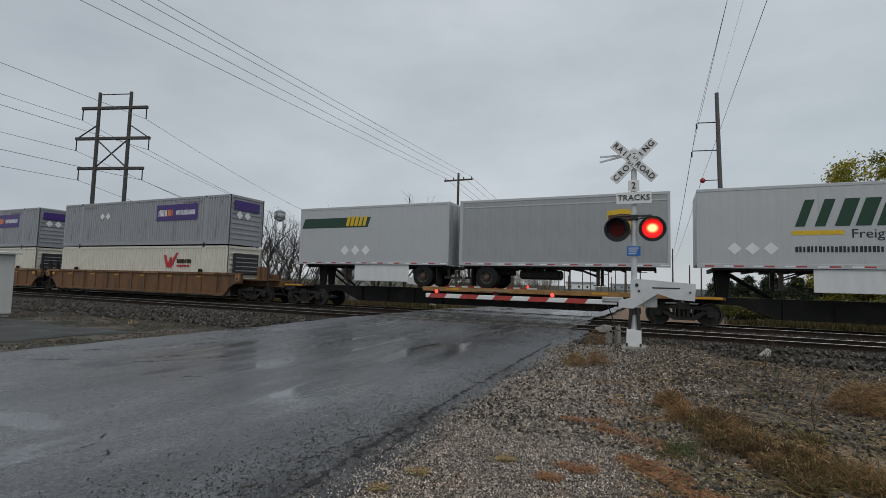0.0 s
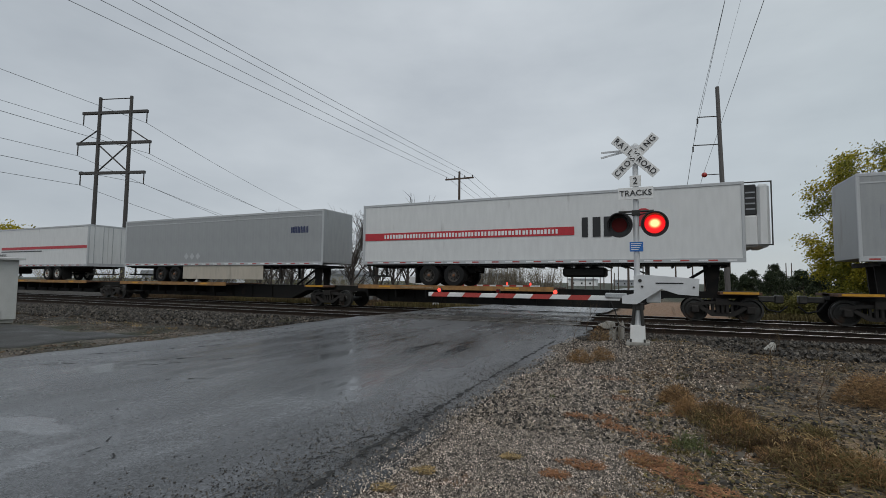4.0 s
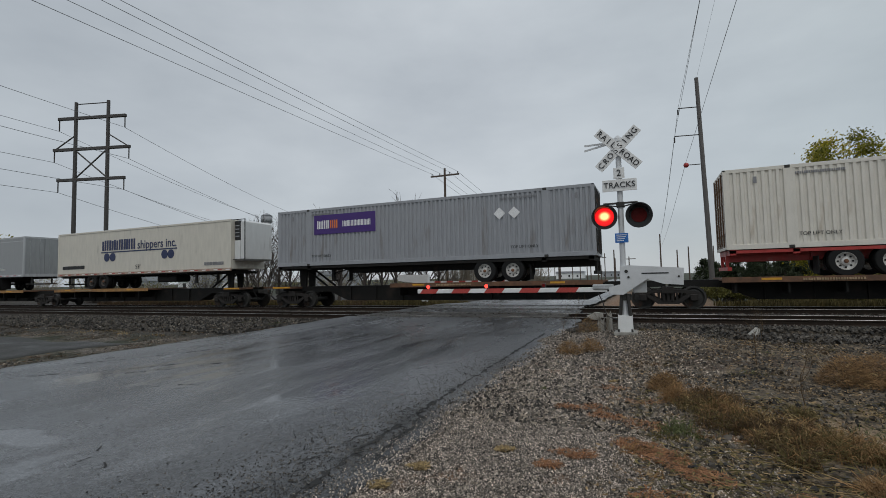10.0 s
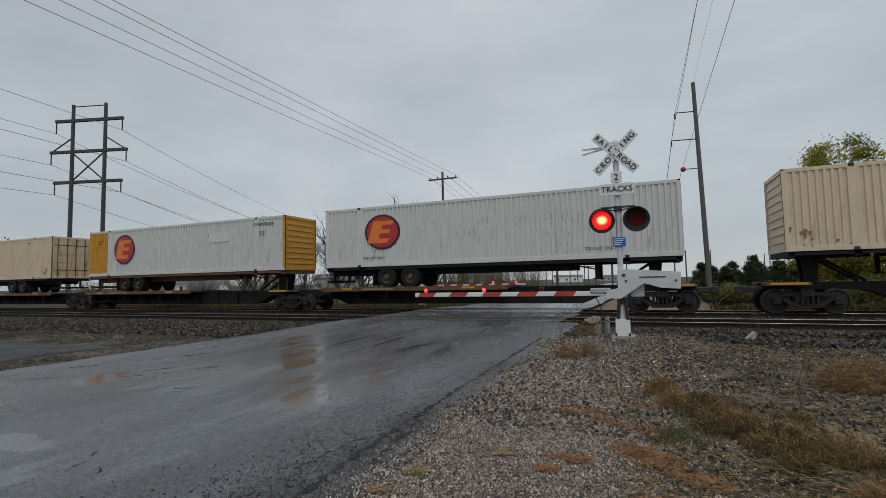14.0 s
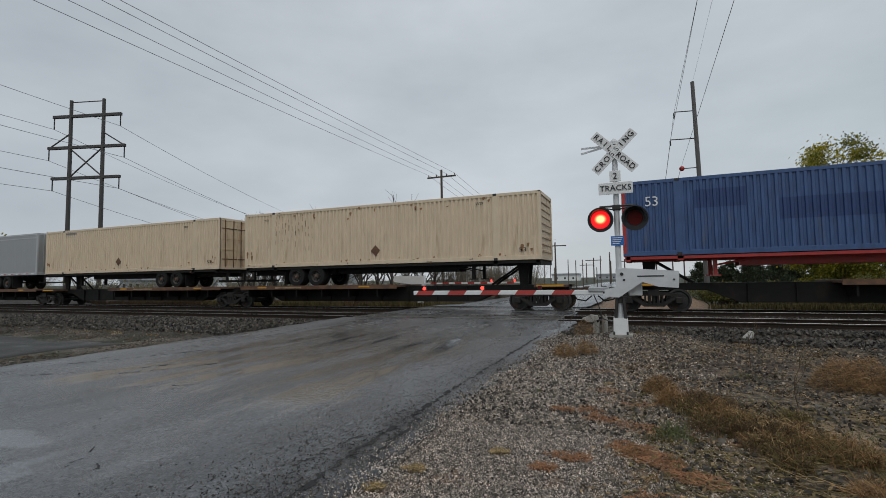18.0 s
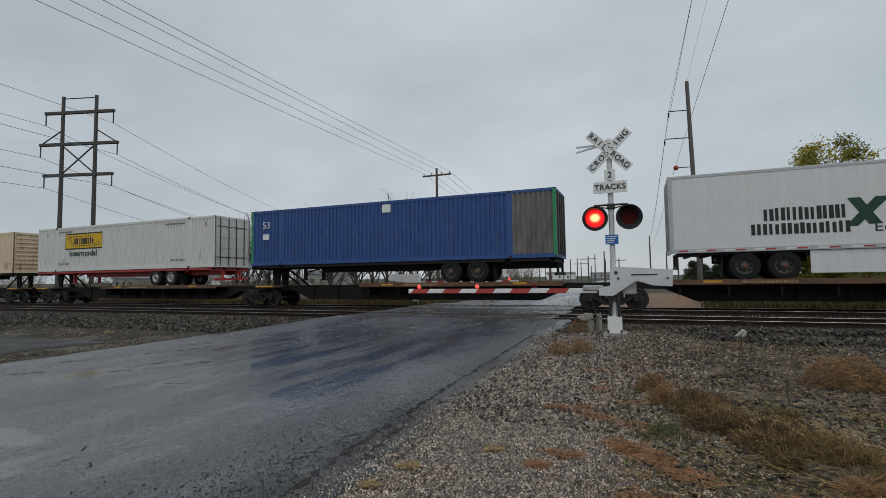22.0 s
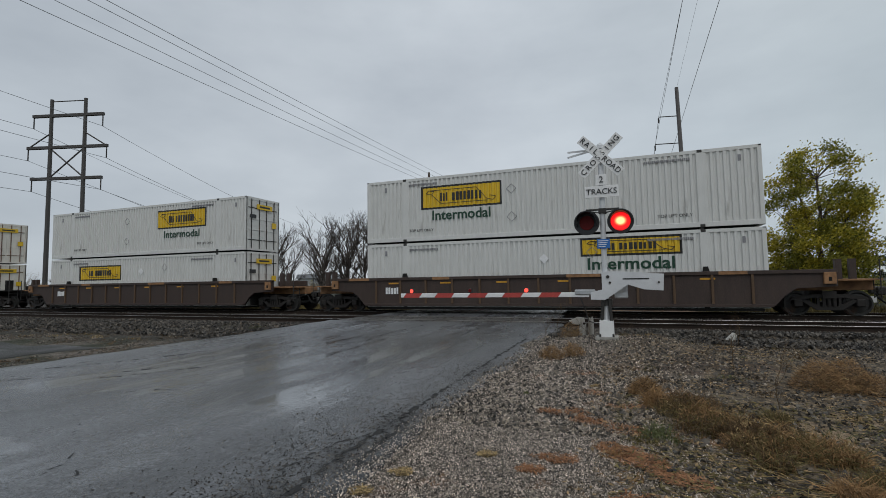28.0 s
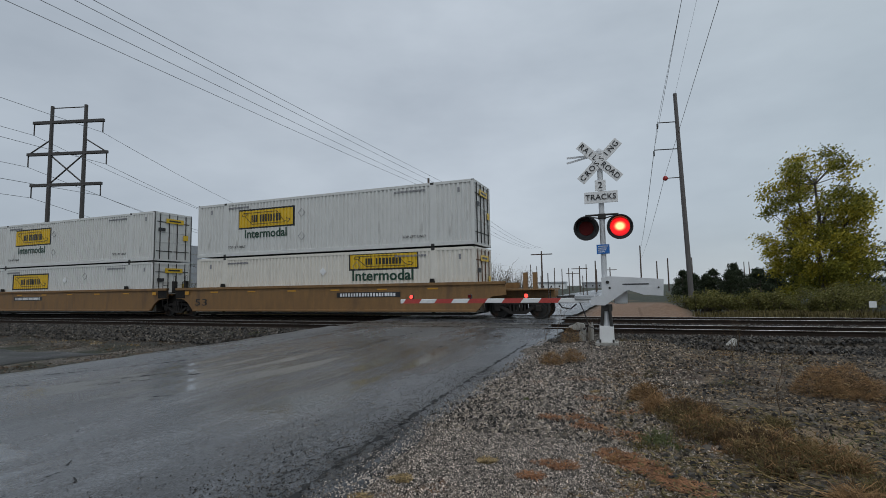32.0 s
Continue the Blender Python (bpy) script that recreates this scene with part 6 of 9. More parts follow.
words(tr, "TRANSPORTATION SERVICES", 1.5, 5.6, 2.85, 3.1, M["logo_black"])
tr = trailer(60.85, 16.15, "silver", "L", "long dull grey van trailer with a side skirt", skirt="skirt_tan")
bars(tr, 14.0, 15.2, 3.85, 4.2, 6, M["logo_navy"])
for k in range(3):
    placard(tr, 5.9 + k * 0.5, 2.7, 0.2, "silver_light")
tr = trailer(79.5, 16.15, "white", "L", "long white refrigerated trailer with a red stripe", reefer=True, seams=False)
decal(tr, 0.0, 10.2, 3.3, 3.65, M["logo_red"])
bars(tr, 1.2, 9.6, 3.38, 3.57, 30, M["logo_white"])
bars(tr, 10.5, 12.2, 3.2, 4.0, 2, M["logo_black"])
part("emblem", disc(bmesh.new(), 12.8, 3.9, 0.36, 0.36, -0.010, 0.010), M["logo_red"], tr)
tr = trailer(98.8, 16.15, "silver", "R", "long dull grey van trailer with rear doors and a skirt", skirt="silver_light")
decal(tr, 12.57, 15.04, 3.11, 3.83, M["grey"])
decal(tr, 0.6, 1.9, 3.2, 4.0, M["grey"])
bars(tr, 6.2, 8.0, 2.8, 3.1, 6, M["logo_red"])
tr = trailer(117.35, 16.15, "white", "R", "long white van trailer with a red and black emblem", seams=False, rim="rim")
bars(tr, 1.29, 2.0, 3.6, 4.15, 2, M["logo_red"])
ring = bmesh.new()
for k in range(9):
    a, c = radians(70 + k * 22), radians(92 + k * 22)
    tube(ring, (2.15 + 0.42 * math.cos(a), -0.01, 3.85 + 0.6 * math.sin(a)), (2.15 + 0.42 * math.cos(c), -0.01, 3.85 + 0.6 * math.sin(c)), 0.045, seg=5)
part("emblem_ring", ring, M["logo_black"], tr)
bars(tr, 2.55, 3.75, 3.88, 4.1, 8, M["logo_red"])
bars(tr, 2.55, 3.7, 3.62, 3.76, 9, M["logo_grey"])
words(tr, "53", 0.9, 1.15, 2.36, 2.6, M["logo_black"])
tr = trailer(137.68, 16.15, "silver", "L", "long dull grey van trailer with a small dark sign")
bars(tr, 14.0, 15.2, 3.9, 4.25, 6, M["logo_navy"])
placard(tr, 7.6, 2.85, 0.25, "silver_light")
tr = trailer(157.05, 16.15, "silver", "R", "long grey van trailer with a gold shield emblem and skirt", skirt="skirt_tan")
shield(tr, 1.11, 2.27, 3.12, 4.26)
tr = trailer(175.57, 16.15, "silver", "R", "long grey van trailer with a gold shield emblem and skirt", skirt="skirt_tan")
shield(tr, 0.89, 2.04, 3.05, 4.28)
tr = trailer(195.88, 15.95, "offwhite", "L", "long cream-white refrigerated trailer with navy bars and discs", reefer=True, seams=False, zt=4.95, zb=2.05, rail="offwhite")
bars(tr, 4.72, 8.0, 3.62, 4.28, 8, M["logo_navy"])
words(tr, "shippers inc.", 8.15, 11.6, 3.45, 4.14, M["logo_navy"], bold=0.01)
decal(tr, 4.6, 11.65, 3.47, 3.54, M["logo_navy"])
for x in (5.19, 5.77, 10.58, 11.13):
    part("dot", disc(bmesh.new(), x, 3.18, 0.27, 0.27, -0.010, 0.010), M["logo_navy"], tr)
words(tr, "53'", 7.98, 8.42, 2.38, 2.64, M["logo_black"])
bars(tr, 0.55, 2.92, 2.5, 2.72, 14, M["logo_black"])
bars(tr, 13.9, 15.4, 2.4, 2.58, 10, M["logo_grey"])

def rust_runs(ob, x0, x1, z, n, seed, short=0.06, long=0.26, ink="scab"):
    """Short dark rust scabs with runs below them, low on a side sheet."""
    rnd = random.Random(seed)
    bm = bmesh.new()
    for _ in range(n):
        x, w = rnd.uniform(x0, x1), rnd.uniform(0.025, 0.075)
        q, h = z + rnd.gauss(0, 0.12), rnd.uniform(short, long)
        prism(bm, [(x - w * 0.4, q - h), (x + w * 0.3, q - h * 0.9), (x + w, q - h * 0.2), (x + w * 0.7, q), (x - w * 0.8, q - 0.01), (x - w, q - h * 0.3)], -0.004, 0.012)
    tagged(part("rust_stain", bm, M[ink], ob, "dark rust scabs and runs"), kind="stuff")


CZ = 2.15


def on_chassis(x, body, rear, color, label, doors=None, rim="rim_dark", **k):
    chassis(x, 16.15, rear, color, rim=rim)
    made = container(x, CZ, body, label, "containers on chassis", doors or rear, **k)
    if body.startswith("cream"):
        rust_runs(made, 0.2, 15.9, CZ + 0.22, 26, int(x), 0.03, 0.12, "bracket_rust")
        rust_runs(made, 15.3, 16.0, CZ + 0.7, 3, int(x) + 3, 0.1, 0.35, "bracket_rust")
        rust_runs(made, 0.15, 0.6, CZ + 0.8, 3, int(x) + 5, 0.1, 0.4, "bracket_rust")
        words(made, "53", 15.2, 15.5, CZ + 0.35, CZ + 0.52, M["logo_black"], y=-0.004)
        words(made, "WTP", 13.3, 13.65, CZ + 2.45, CZ + 2.58, M["logo_black"], y=-0.004)
    return made


ob = on_chassis(215.19, "grey", "R", "black", "grey corrugated container with a purple sign on a chassis", rim="rim")
decal(ob, 2.36, 5.99, 3.72, 4.70, M["logo_purple"], "sign_board")
bars(ob, 2.55, 3.3, 4.0, 4.42, 4, M["logo_white"])
bars(ob, 3.34, 3.82, 4.0, 4.42, 2, M["logo_orange"])
bars(ob, 4.1, 5.75, 4.05, 4.34, 11, M["logo_white"])
for k in range(2):
    placard(ob, 12.2 + k * 0.65, 4.1, 0.26)
small_marks(ob, CZ, CZ + 2.9)
ob = on_chassis(235.83, "hunt", "L", "red", "cream-white corrugated container with a yellow sign on a red chassis", rim="rim")
hunt(ob, 9.63, 13.28, 4.2, 4.91, "old")
words(ob, "Intermodal", 9.75, 13.11, 3.5, 4.1, M["logo_green"], bold=0.02)
small_marks(ob, CZ, CZ + 2.9)
ob = on_chassis(254.13, "blue", "L", "black", "faded blue corrugated container with green end frames", post="green", doors="R")
decal(ob, 8.02, 8.48, 4.54, 4.90, M["logo_white"])
words(ob, "53", 15.05, 15.45, 4.1, 4.5, M["logo_white"])
decal(ob, 15.05, 15.45, 3.55, 3.8, M["logo_white"])
painted(ob, 4.0, 9.6, 3.35, 3.75, M["blue_patch"], "painted_patch", 0.003)
painted(ob, 2.3, 3.4, 3.3, 3.8, M["blue_patch"], "painted_patch", 0.003)
part("end_number", boxed(16.13, 16.17, 1.5, 2.1, 4.2, 4.6), M["logo_white"], ob)
ob = on_chassis(273.52, "cream", "R", "black", "cream corrugated container with rust-streaked doors", end_mat="cream_rusty")
placard(ob, 7.2, 2.8, 0.26, "rustbrown")
bars(ob, 2.2, 3.1, 4.75, 4.86, 9, M["logo_grey"])
ob = on_chassis(293.81, "hunt_new", "L", "rustbrown", "white corrugated container with yellow ends and a round red emblem", post="yellow", first="yellow", doors="L", end_mat="yellow")


def round_emblem(ob, x0, x1, z0, z1):
    cx, cz, rx, rz = (x0 + x1) / 2, (z0 + z1) / 2, (x1 - x0) / 2, (z1 - z0) / 2
    d = part("emblem", disc(bmesh.new(), cx, cz, rx, rz, -0.010, 0.010), M["logo_black"], ob, "round red and orange emblem")
    part("emblem_field", disc(bmesh.new(), cx, cz, rx * 0.88, rz * 0.88, -0.013, -0.006), M["logo_red"], d)
    bm = prism(bmesh.new(), [(cx - rx * 0.85, cz - rz * 0.62), (cx + rx * 0.3, cz - rz * 0.62), (cx + rx * 0.4, cz - rz * 0.38), (cx - rx * 0.2, cz - rz * 0.38),
                             (cx - rx * 0.12, cz - rz * 0.08), (cx + rx * 0.42, cz - rz * 0.08), (cx + rx * 0.48, cz + rz * 0.14), (cx - rx * 0.06, cz + rz * 0.14),
                             (cx + rx * 0.02, cz + rz * 0.4), (cx + rx * 0.6, cz + rz * 0.4), (cx + rx * 0.66, cz + rz * 0.62), (cx - rx * 0.5, cz + rz * 0.62)], -0.016, -0.010)
    part("emblem_stroke", bm, M["logo_orange"], d)


round_emblem(ob, 2.48, 4.40, 2.85, 4.71)
words(ob, "53'", 0.9, 1.35, 4.2, 4.45, M["logo_black"])
words(ob, "53'", 14.4, 14.85, 4.05, 4.3, M["logo_black"])
decal(ob, 10.7, 12.2, 3.85, 4.35, M["white"], y=-0.006)
peeled(ob, 10.8, 12.1, 3.9, 4.25, 8, "scab", 0.25)
bars(ob, 14.0, 15.4, 4.6, 4.75, 11, M["logo_grey"])
ob = on_chassis(312.56, "hunt_new", "L", "black", "white corrugated container with a round red emblem", doors="R")
round_emblem(ob, 2.31, 4.23, 2.95, 4.64)
peeled(ob, 4.9, 13.6, 3.05, 4.1, 3, "worn_ink", 0.42)
words(ob, "TOP LIFT ONLY", 2.2, 3.4, 2.5, 2.62, M["logo_black"], y=-0.004)
words(ob, "TOP LIFT ONLY", 12.6, 13.8, 2.5, 2.62, M["logo_black"], y=-0.004)
ob = on_chassis(331.87, "cream", "R", "black", "cream corrugated container with a small diamond placard", end_mat="cream")
placard(ob, 7.8, 2.75, 0.26, "rustbrown")
tr = trailer(349.2, 16.15, "silver_light", "R", "long white van trailer with a low side skirt", skirt="white")
tr = trailer(366.87, 16.15, "silver", "R", "long grey van trailer with a gold shield emblem")
shield(tr, 0.71, 1.83, 3.06, 4.36)
ob = on_chassis(384.05, "cream", "R", "black", "cream corrugated container on a black chassis", end_mat="cream_rusty")
placard(ob, 7.6, 2.8, 0.26, "rustbrown")
bars(ob, 2.2, 3.3, 4.75, 4.86, 10, M["logo_grey"])
ob = on_chassis(402.06, "cream", "L", "black", "cream corrugated container with black rust streaks", end_mat="cream_rusty")
peeled(ob, 2.2, 4.6, 2.9, 4.8, 5, "soot", 0.8)
peeled(ob, 2.2, 4.2, 3.7, 4.85, 15, "soot", 0.8)
rust_runs(ob, 2.2, 14.5, 4.78, 16, 6, 0.05, 0.22, "bracket_rust")
words(ob, "WTP", 1.35, 1.65, 4.6, 4.7, M["logo_black"], y=-0.006)
placard(ob, 8.2, 2.8, 0.26, "rustbrown")
ob = on_chassis(421.38, "blue_faded", "R", "red", "faded blue corrugated container with red end frames", post="red", end_mat="blue")
words(ob, "53", 0.85, 1.3, 4.05, 4.42, M["logo_white"])
for a, c, q, w in ((5.2, 11.05, 3.3, 4.05), (2.53, 4.2, 3.87, 4.55)):
    painted(ob, a, c, q, w, M["blue_patch"], "painted_patch", 0.003)
bars(ob, 12.6, 13.6, 4.55, 4.72, 8, M["logo_white"])
ob = on_chassis(441.63, "blue", "L", "black", "blue corrugated container with green end frames on a chassis", post="green", doors="R")
decal(ob, 7.92, 8.43, 4.5, 4.89, M["logo_white"])
bars(ob, 12.5, 13.7, 4.55, 4.72, 8, M["logo_white"])
words(ob, "53", 15.0, 15.4, 4.1, 4.5, M["logo_white"])
peeled(ob, 3.5, 10.5, 3.0, 4.0, 22, "blue_ghost", 0.3)
ob = on_chassis(460.43, "cream", "L", "black", "cream corrugated container with a rusty end wall", end_mat="cream_rusty", doors="L")
placard(ob, 7.2, 2.8, 0.26, "rustbrown")
bars(ob, 2.3, 3.5, 4.7, 4.85, 10, M["logo_grey"])
ob = on_chassis(479.51, "hunt_new", "R", "red", "clean white container with a yellow sign on a red chassis", rim="rim", end_mat="hunt_new")
hunt(ob, 2.85, 6.6, 3.56, 4.62)
words(ob, "Intermodal", 3.39, 6.1, 3.12, 3.5, M["logo_green"], bold=0.02)
small_marks(ob, CZ, CZ + 2.9)
ob = on_chassis(498.28, "blue", "R", "black", "blue corrugated container with a grey patched end and green frames", post="green", last="patched", end_mat="patched")
words(ob, "53", 0.8, 1.25, 4.1, 4.45, M["logo_white"])
decal(ob, 0.8, 1.2, 3.5, 3.8, M["logo_white"])
decal(ob, 8.0, 8.45, 4.5, 4.88, M["logo_white"])
peeled(ob, 4.5, 11.6, 2.9, 3.9, 23, "blue_worn", 0.6)
tr = trailer(518.66, 16.15, "white", "L", "long clean white van trailer with black bars and a skirt", skirt="white", axles=[12.6, 13.8], rail="silver_light")
bars(tr, 3.0, 5.4, 3.2, 3.65, 8, M["logo_black"])
bars(tr, 2.6, 5.5, 2.72, 3.1, 9, M["logo_black"])
xm = prism(bmesh.new(), [(5.3, 2.9), (5.65, 2.9), (6.55, 3.85), (6.15, 3.85)], -0.010, 0.010)
prism(xm, [(5.4, 3.85), (5.75, 3.85), (6.3, 2.95), (5.95, 2.95)], -0.013, 0.010)
part("emblem", xm, M["logo_green"], tr)
words(tr, "Eco Fleet", 6.1, 8.0, 2.7, 3.0, M["logo_black"])
bars(tr, 8.4, 11.2, 2.74, 2.84, 26, M["logo_grey"])
words(tr, "53", 15.37, 15.69, 2.62, 2.88, M["logo_black"])

# flat cars under the trailers
spine_car(-19.4, [17.9, 18.1, 17.7], [("R", -17.35, 17.6), ("R", 1.24, 17.8), ("L", 21.31, 16.15)], "deck_ochre")
spine_car(38.9, [17.9, 18.1, 17.7], [("R", 40.62, 16.15), ("L", 60.85, 16.15), ("L", 79.5, 16.15)], "deck_ochre")
spine_car(97.1, [17.9, 18.3, 17.5], [("R", 98.8, 16.15), ("R", 117.35, 16.15), ("L", 137.68, 16.15)], "deck_ochre")
spine_car(155.35, [17.9, 18.3, 17.5], [("R", 157.05, 16.15), ("R", 175.57, 16.15), ("L", 195.88, 15.95)], "deck_ochre")
spine_car(213.65, [17.9, 18.1, 17.7], [("R", 215.19, 16.15), ("L", 235.83, 16.15), ("L", 254.13, 16.15)])
spine_car(271.9, [17.9, 18.1, 17.7], [("R", 273.52, 16.15), ("L", 293.81, 16.15), ("L", 312.56, 16.15)])
spine_car(330.15, [17.1, 17.1, 17.1, 17.1, 17.1], [("R", 331.87, 16.15), ("R", 349.2, 16.15), ("R", 366.87, 16.15), ("R", 384.05, 16.15), ("L", 402.06, 16.15)])
spine_car(420.1, [17.6, 18.2, 17.9], [("R", 421.38, 16.15), ("L", 441.63, 16.15), ("L", 460.43, 16.15)])
spine_car(478.3, [17.9, 18.0, 17.8], [("R", 479.51, 16.15), ("R", 498.28, 16.15), ("L", 518.66, 16.15)])


# double stacks at the tail
stack(540.23, "hunt_old", "hunt", (2.83, 6.49, 5.15, 5.85), None, (3.0, 6.3, 4.45, 5.05), None, "old", end="hunt_old")
stack(559.79, "hunt_old", "hunt", (9.8, 13.35, 5.22, 5.85), (2.76, 6.46, 2.32, 2.98), (9.85, 13.2, 4.58, 5.15), (2.95, 6.28, 1.68, 2.22), "old")
stack(579.29, "hunt_old", "hunt_old", (2.88, 6.56, 5.12, 5.84), (2.85, 6.4, 2.25, 2.9), (2.93, 6.2, 4.48, 5.06), (2.89, 6.25, 1.62, 2.2), "old", field="hunt", green="ink_green")
stack(603.05, "hunt", "hunt", (2.84, 6.5, 5.19, 5.85), (2.87, 6.5, 2.15, 2.85), (2.95, 6.3, 4.53, 5.08), (3.0, 6.3, 1.6, 2.1), "old")
stack(626.75, "hunt_new", "hunt_new", (9.52, 13.3, 4.68, 5.76), (2.77, 6.56, 1.79, 2.7), (10.1, 12.84, 4.14, 4.56), None)
stack(650.3, "hunt_new", "hunt_new", (2.8, 6.58, 4.66, 5.72), (9.76, 13.45, 2.29, 3.03), (3.35, 6.07, 4.15, 4.6), (10.02, 13.17, 1.75, 2.22))
stack(673.89, "hunt_new", "hunt", (2.76, 6.51, 5.16, 5.86), (9.72, 13.3, 2.3, 2.95), (2.93, 6.34, 4.6, 5.08), (10.15, 13.19, 1.67, 2.22), "old")
stack(697.61, "hunt_new", "hunt_new", (2.72, 6.6, 4.71, 5.8), (2.75, 6.58, 1.83, 2.74), (3.24, 6.07, 4.19, 4.64), None)
stack(717.16, "hunt_new", "hunt_new", (2.87, 6.68, 4.63, 5.76), (2.82, 6.66, 1.7, 2.74), (3.28, 6.13, 4.12, 4.58), None)
stack(736.75, "hunt_new", "hunt", (2.86, 6.54, 4.66, 5.71), (9.78, 13.45, 2.25, 3.08), (3.35, 6.08, 4.16, 4.62), (9.97, 13.19, 1.75, 2.25))


def graffiti(ob, x0, x1, seed, mats, strokes=7, width=0.05):
    """Sprayed loops and letters-like strokes on a car's side, a mesh a colour."""
    rnd = random.Random(seed)
    for k, m in enumerate(mats):
        vs, fs = [], []
        y = -0.166 - 0.003 * k
        w = width * (2.6 if k == 0 else 1.0)
        for _ in range(strokes):
            c = Vector((rnd.uniform(x0, x1), rnd.uniform(0.68, 1.2)))
            a, sp = rnd.uniform(0, 6.28), rnd.choice((-1, 1)) * rnd.uniform(0.25, 0.6)
            p = c.copy()
            prev = None
            for s in range(14):
                d = Vector((math.cos(a), math.sin(a)))
                nrm = Vector((-d.y, d.x)) * w * rnd.uniform(0.7, 1.1)
                p.y = min(max(p.y, 0.46), 1.42)
                now = len(vs)
                vs += [(p.x - nrm.x, y, min(max(p.y - nrm.y, 0.43), 1.45)), (p.x + nrm.x, y, min(max(p.y + nrm.y, 0.43), 1.45))]
                if prev is not None:
                    fs.append((prev, prev + 1, now + 1, now))
                prev = now
                p = p + d * 0.13
                a += sp
                sp += rnd.uniform(-0.12, 0.12)
        me = bpy.data.meshes.new("graffiti")
        me.from_pydata(vs, [], fs)
        place("graffiti", me, M[m], ob, "sprayed graffiti strokes")


w1 = well_car(536.6, [540.23, 559.79, 579.29], "rust_side", "rusty brown three-well car covered in graffiti", ribs=False)


def sprayed_blocks(ob, x0, x1, n, fill, edge, seed):
    """Sprayed angular blocks, each of leaning slabs, over their outline."""
    rnd = random.Random(seed)
    w = (x1 - x0) / n
    for k in range(n):
        x, lean = x0 + (k + 0.06) * w, rnd.uniform(-0.10, 0.10) * w
        low, top = rnd.uniform(0.46, 0.53), rnd.uniform(1.33, 1.42)
        waist = low + (top - low) * rnd.uniform(0.35, 0.65)
        nip, wide = w * rnd.uniform(0.08, 0.2), w * 0.86
        pts = [(x, low), (x + wide * 0.4, low + 0.02), (x + wide * 0.55, low + rnd.uniform(0.1, 0.22)), (x + wide, low - 0.01), (x + wide - nip + lean, waist),
               (x + wide + lean, top), (x + wide * 0.5 + lean, top - 0.03), (x + lean - 0.03, top - 0.01), (x + nip * 0.6 + lean, waist + 0.08)]
        under, over = bmesh.new(), bmesh.new()
        cx, cz = x + wide / 2, (low + top) / 2
        prism(under, [(px + math.copysign(0.04, px - cx), min(max(pz + math.copysign(0.035, pz - cz), 0.43), 1.45)) for px, pz in pts], -0.170, -0.158)
        prism(over, pts, -0.177, -0.1725)
        part("graffiti", under, M[edge], ob, "sprayed outline of a graffiti block")
        part("graffiti", over, M[fill], ob, "sprayed graffiti block")


graffiti(w1, 2.2, 7.0, 3, ("tag_sage", "tag_pink", "logo_black", "tag_tan"), 17, 0.026)
sprayed_blocks(w1, 12.1, 15.7, 5, "tag_tan", "tag_pink", 2)
graffiti(w1, 11.6, 12.1, 4, ("tag_brown",), 3, 0.03)
graffiti(w1, 24.0, 30.0, 5, ("tag_brown", "tag_pink", "scab", "tag_tan"), 26, 0.028)
graffiti(w1, 29.0, 30.0, 15, ("scab", "tag_teal"), 4, 0.04)
graffiti(w1, 32.6, 37.2, 16, ("scab",), 5, 0.03)
words(w1, "TUNE", 33.6, 36.35, 0.46, 1.44, M["offwhite"], y=-0.172, bold=0.07)
words(w1, "TUNE", 33.72, 36.23, 0.54, 1.38, M["logo_black"], y=-0.182, bold=0.035)
graffiti(w1, 44.3, 45.4, 8, ("tag_tan", "logo_black"), 4, 0.03)
sprayed_blocks(w1, 45.0, 50.4, 5, "logo_black", "tag_tan", 3)
graffiti(w1, 50.3, 52.2, 9, ("tag_brown", "tag_tan"), 4, 0.02)
sprayed_blocks(w1, 55.6, 59.4, 4, "tag_sage", "tag_green", 6)
bars(w1, 52.9, 55.2, 0.80, 1.02, 10, M["logo_grey"], y=-0.178)
bars(w1, 6.0, 8.6, 0.75, 1.15, 3, M["tag_brown"], y=-0.176)
words(w1, "53", 43.2, 44.0, 0.65, 0.98, M["logo_black"], y=-0.176)
decal(w1, 6.2, 9.2, 0.95, 1.2, M["logo_black"], y=-0.178)
w2 = well_car(600.9, [603.05], "black", "black single well car with double-stacked containers", ribs=False)
bars(w2, 8.0, 10.5, 0.95, 1.2, 9, M["logo_grey"], y=-0.19)
words(w2, "53", 2.9, 3.7, 0.6, 0.95, M["logo_grey"], y=-0.176)
for x in (626.75, 650.3, 673.89):
    w3 = well_car(x - 2.15, [x], "brown", "dark brown ribbed single well car")
    bars(w3, 3.2, 3.9, 0.85, 1.15, 3, M["logo_white"], y=-0.19)
w4 = well_car(695.4, [697.61, 717.16, 736.75], "ttx", "mustard-brown smooth three-well car, last of the train", ribs=False)
for x0 in (2.21, 21.76, 41.35):
    words(w4, "53", x0 + 0.1, x0 + 0.95, 0.62, 0.98, M["logo_black"], y=-0.176)
    d = decal(w4, x0 + 9.2 if x0 > 40 else x0 + 3.4, x0 + 12.6 if x0 > 40 else x0 + 6.4, 0.98, 1.22, M["logo_black"], y=-0.174)
    bars(d, x0 + 9.4 if x0 > 40 else x0 + 3.6, x0 + 12.4 if x0 > 40 else x0 + 6.2, 1.02, 1.18, 11, M["logo_white"], y=-0.182)


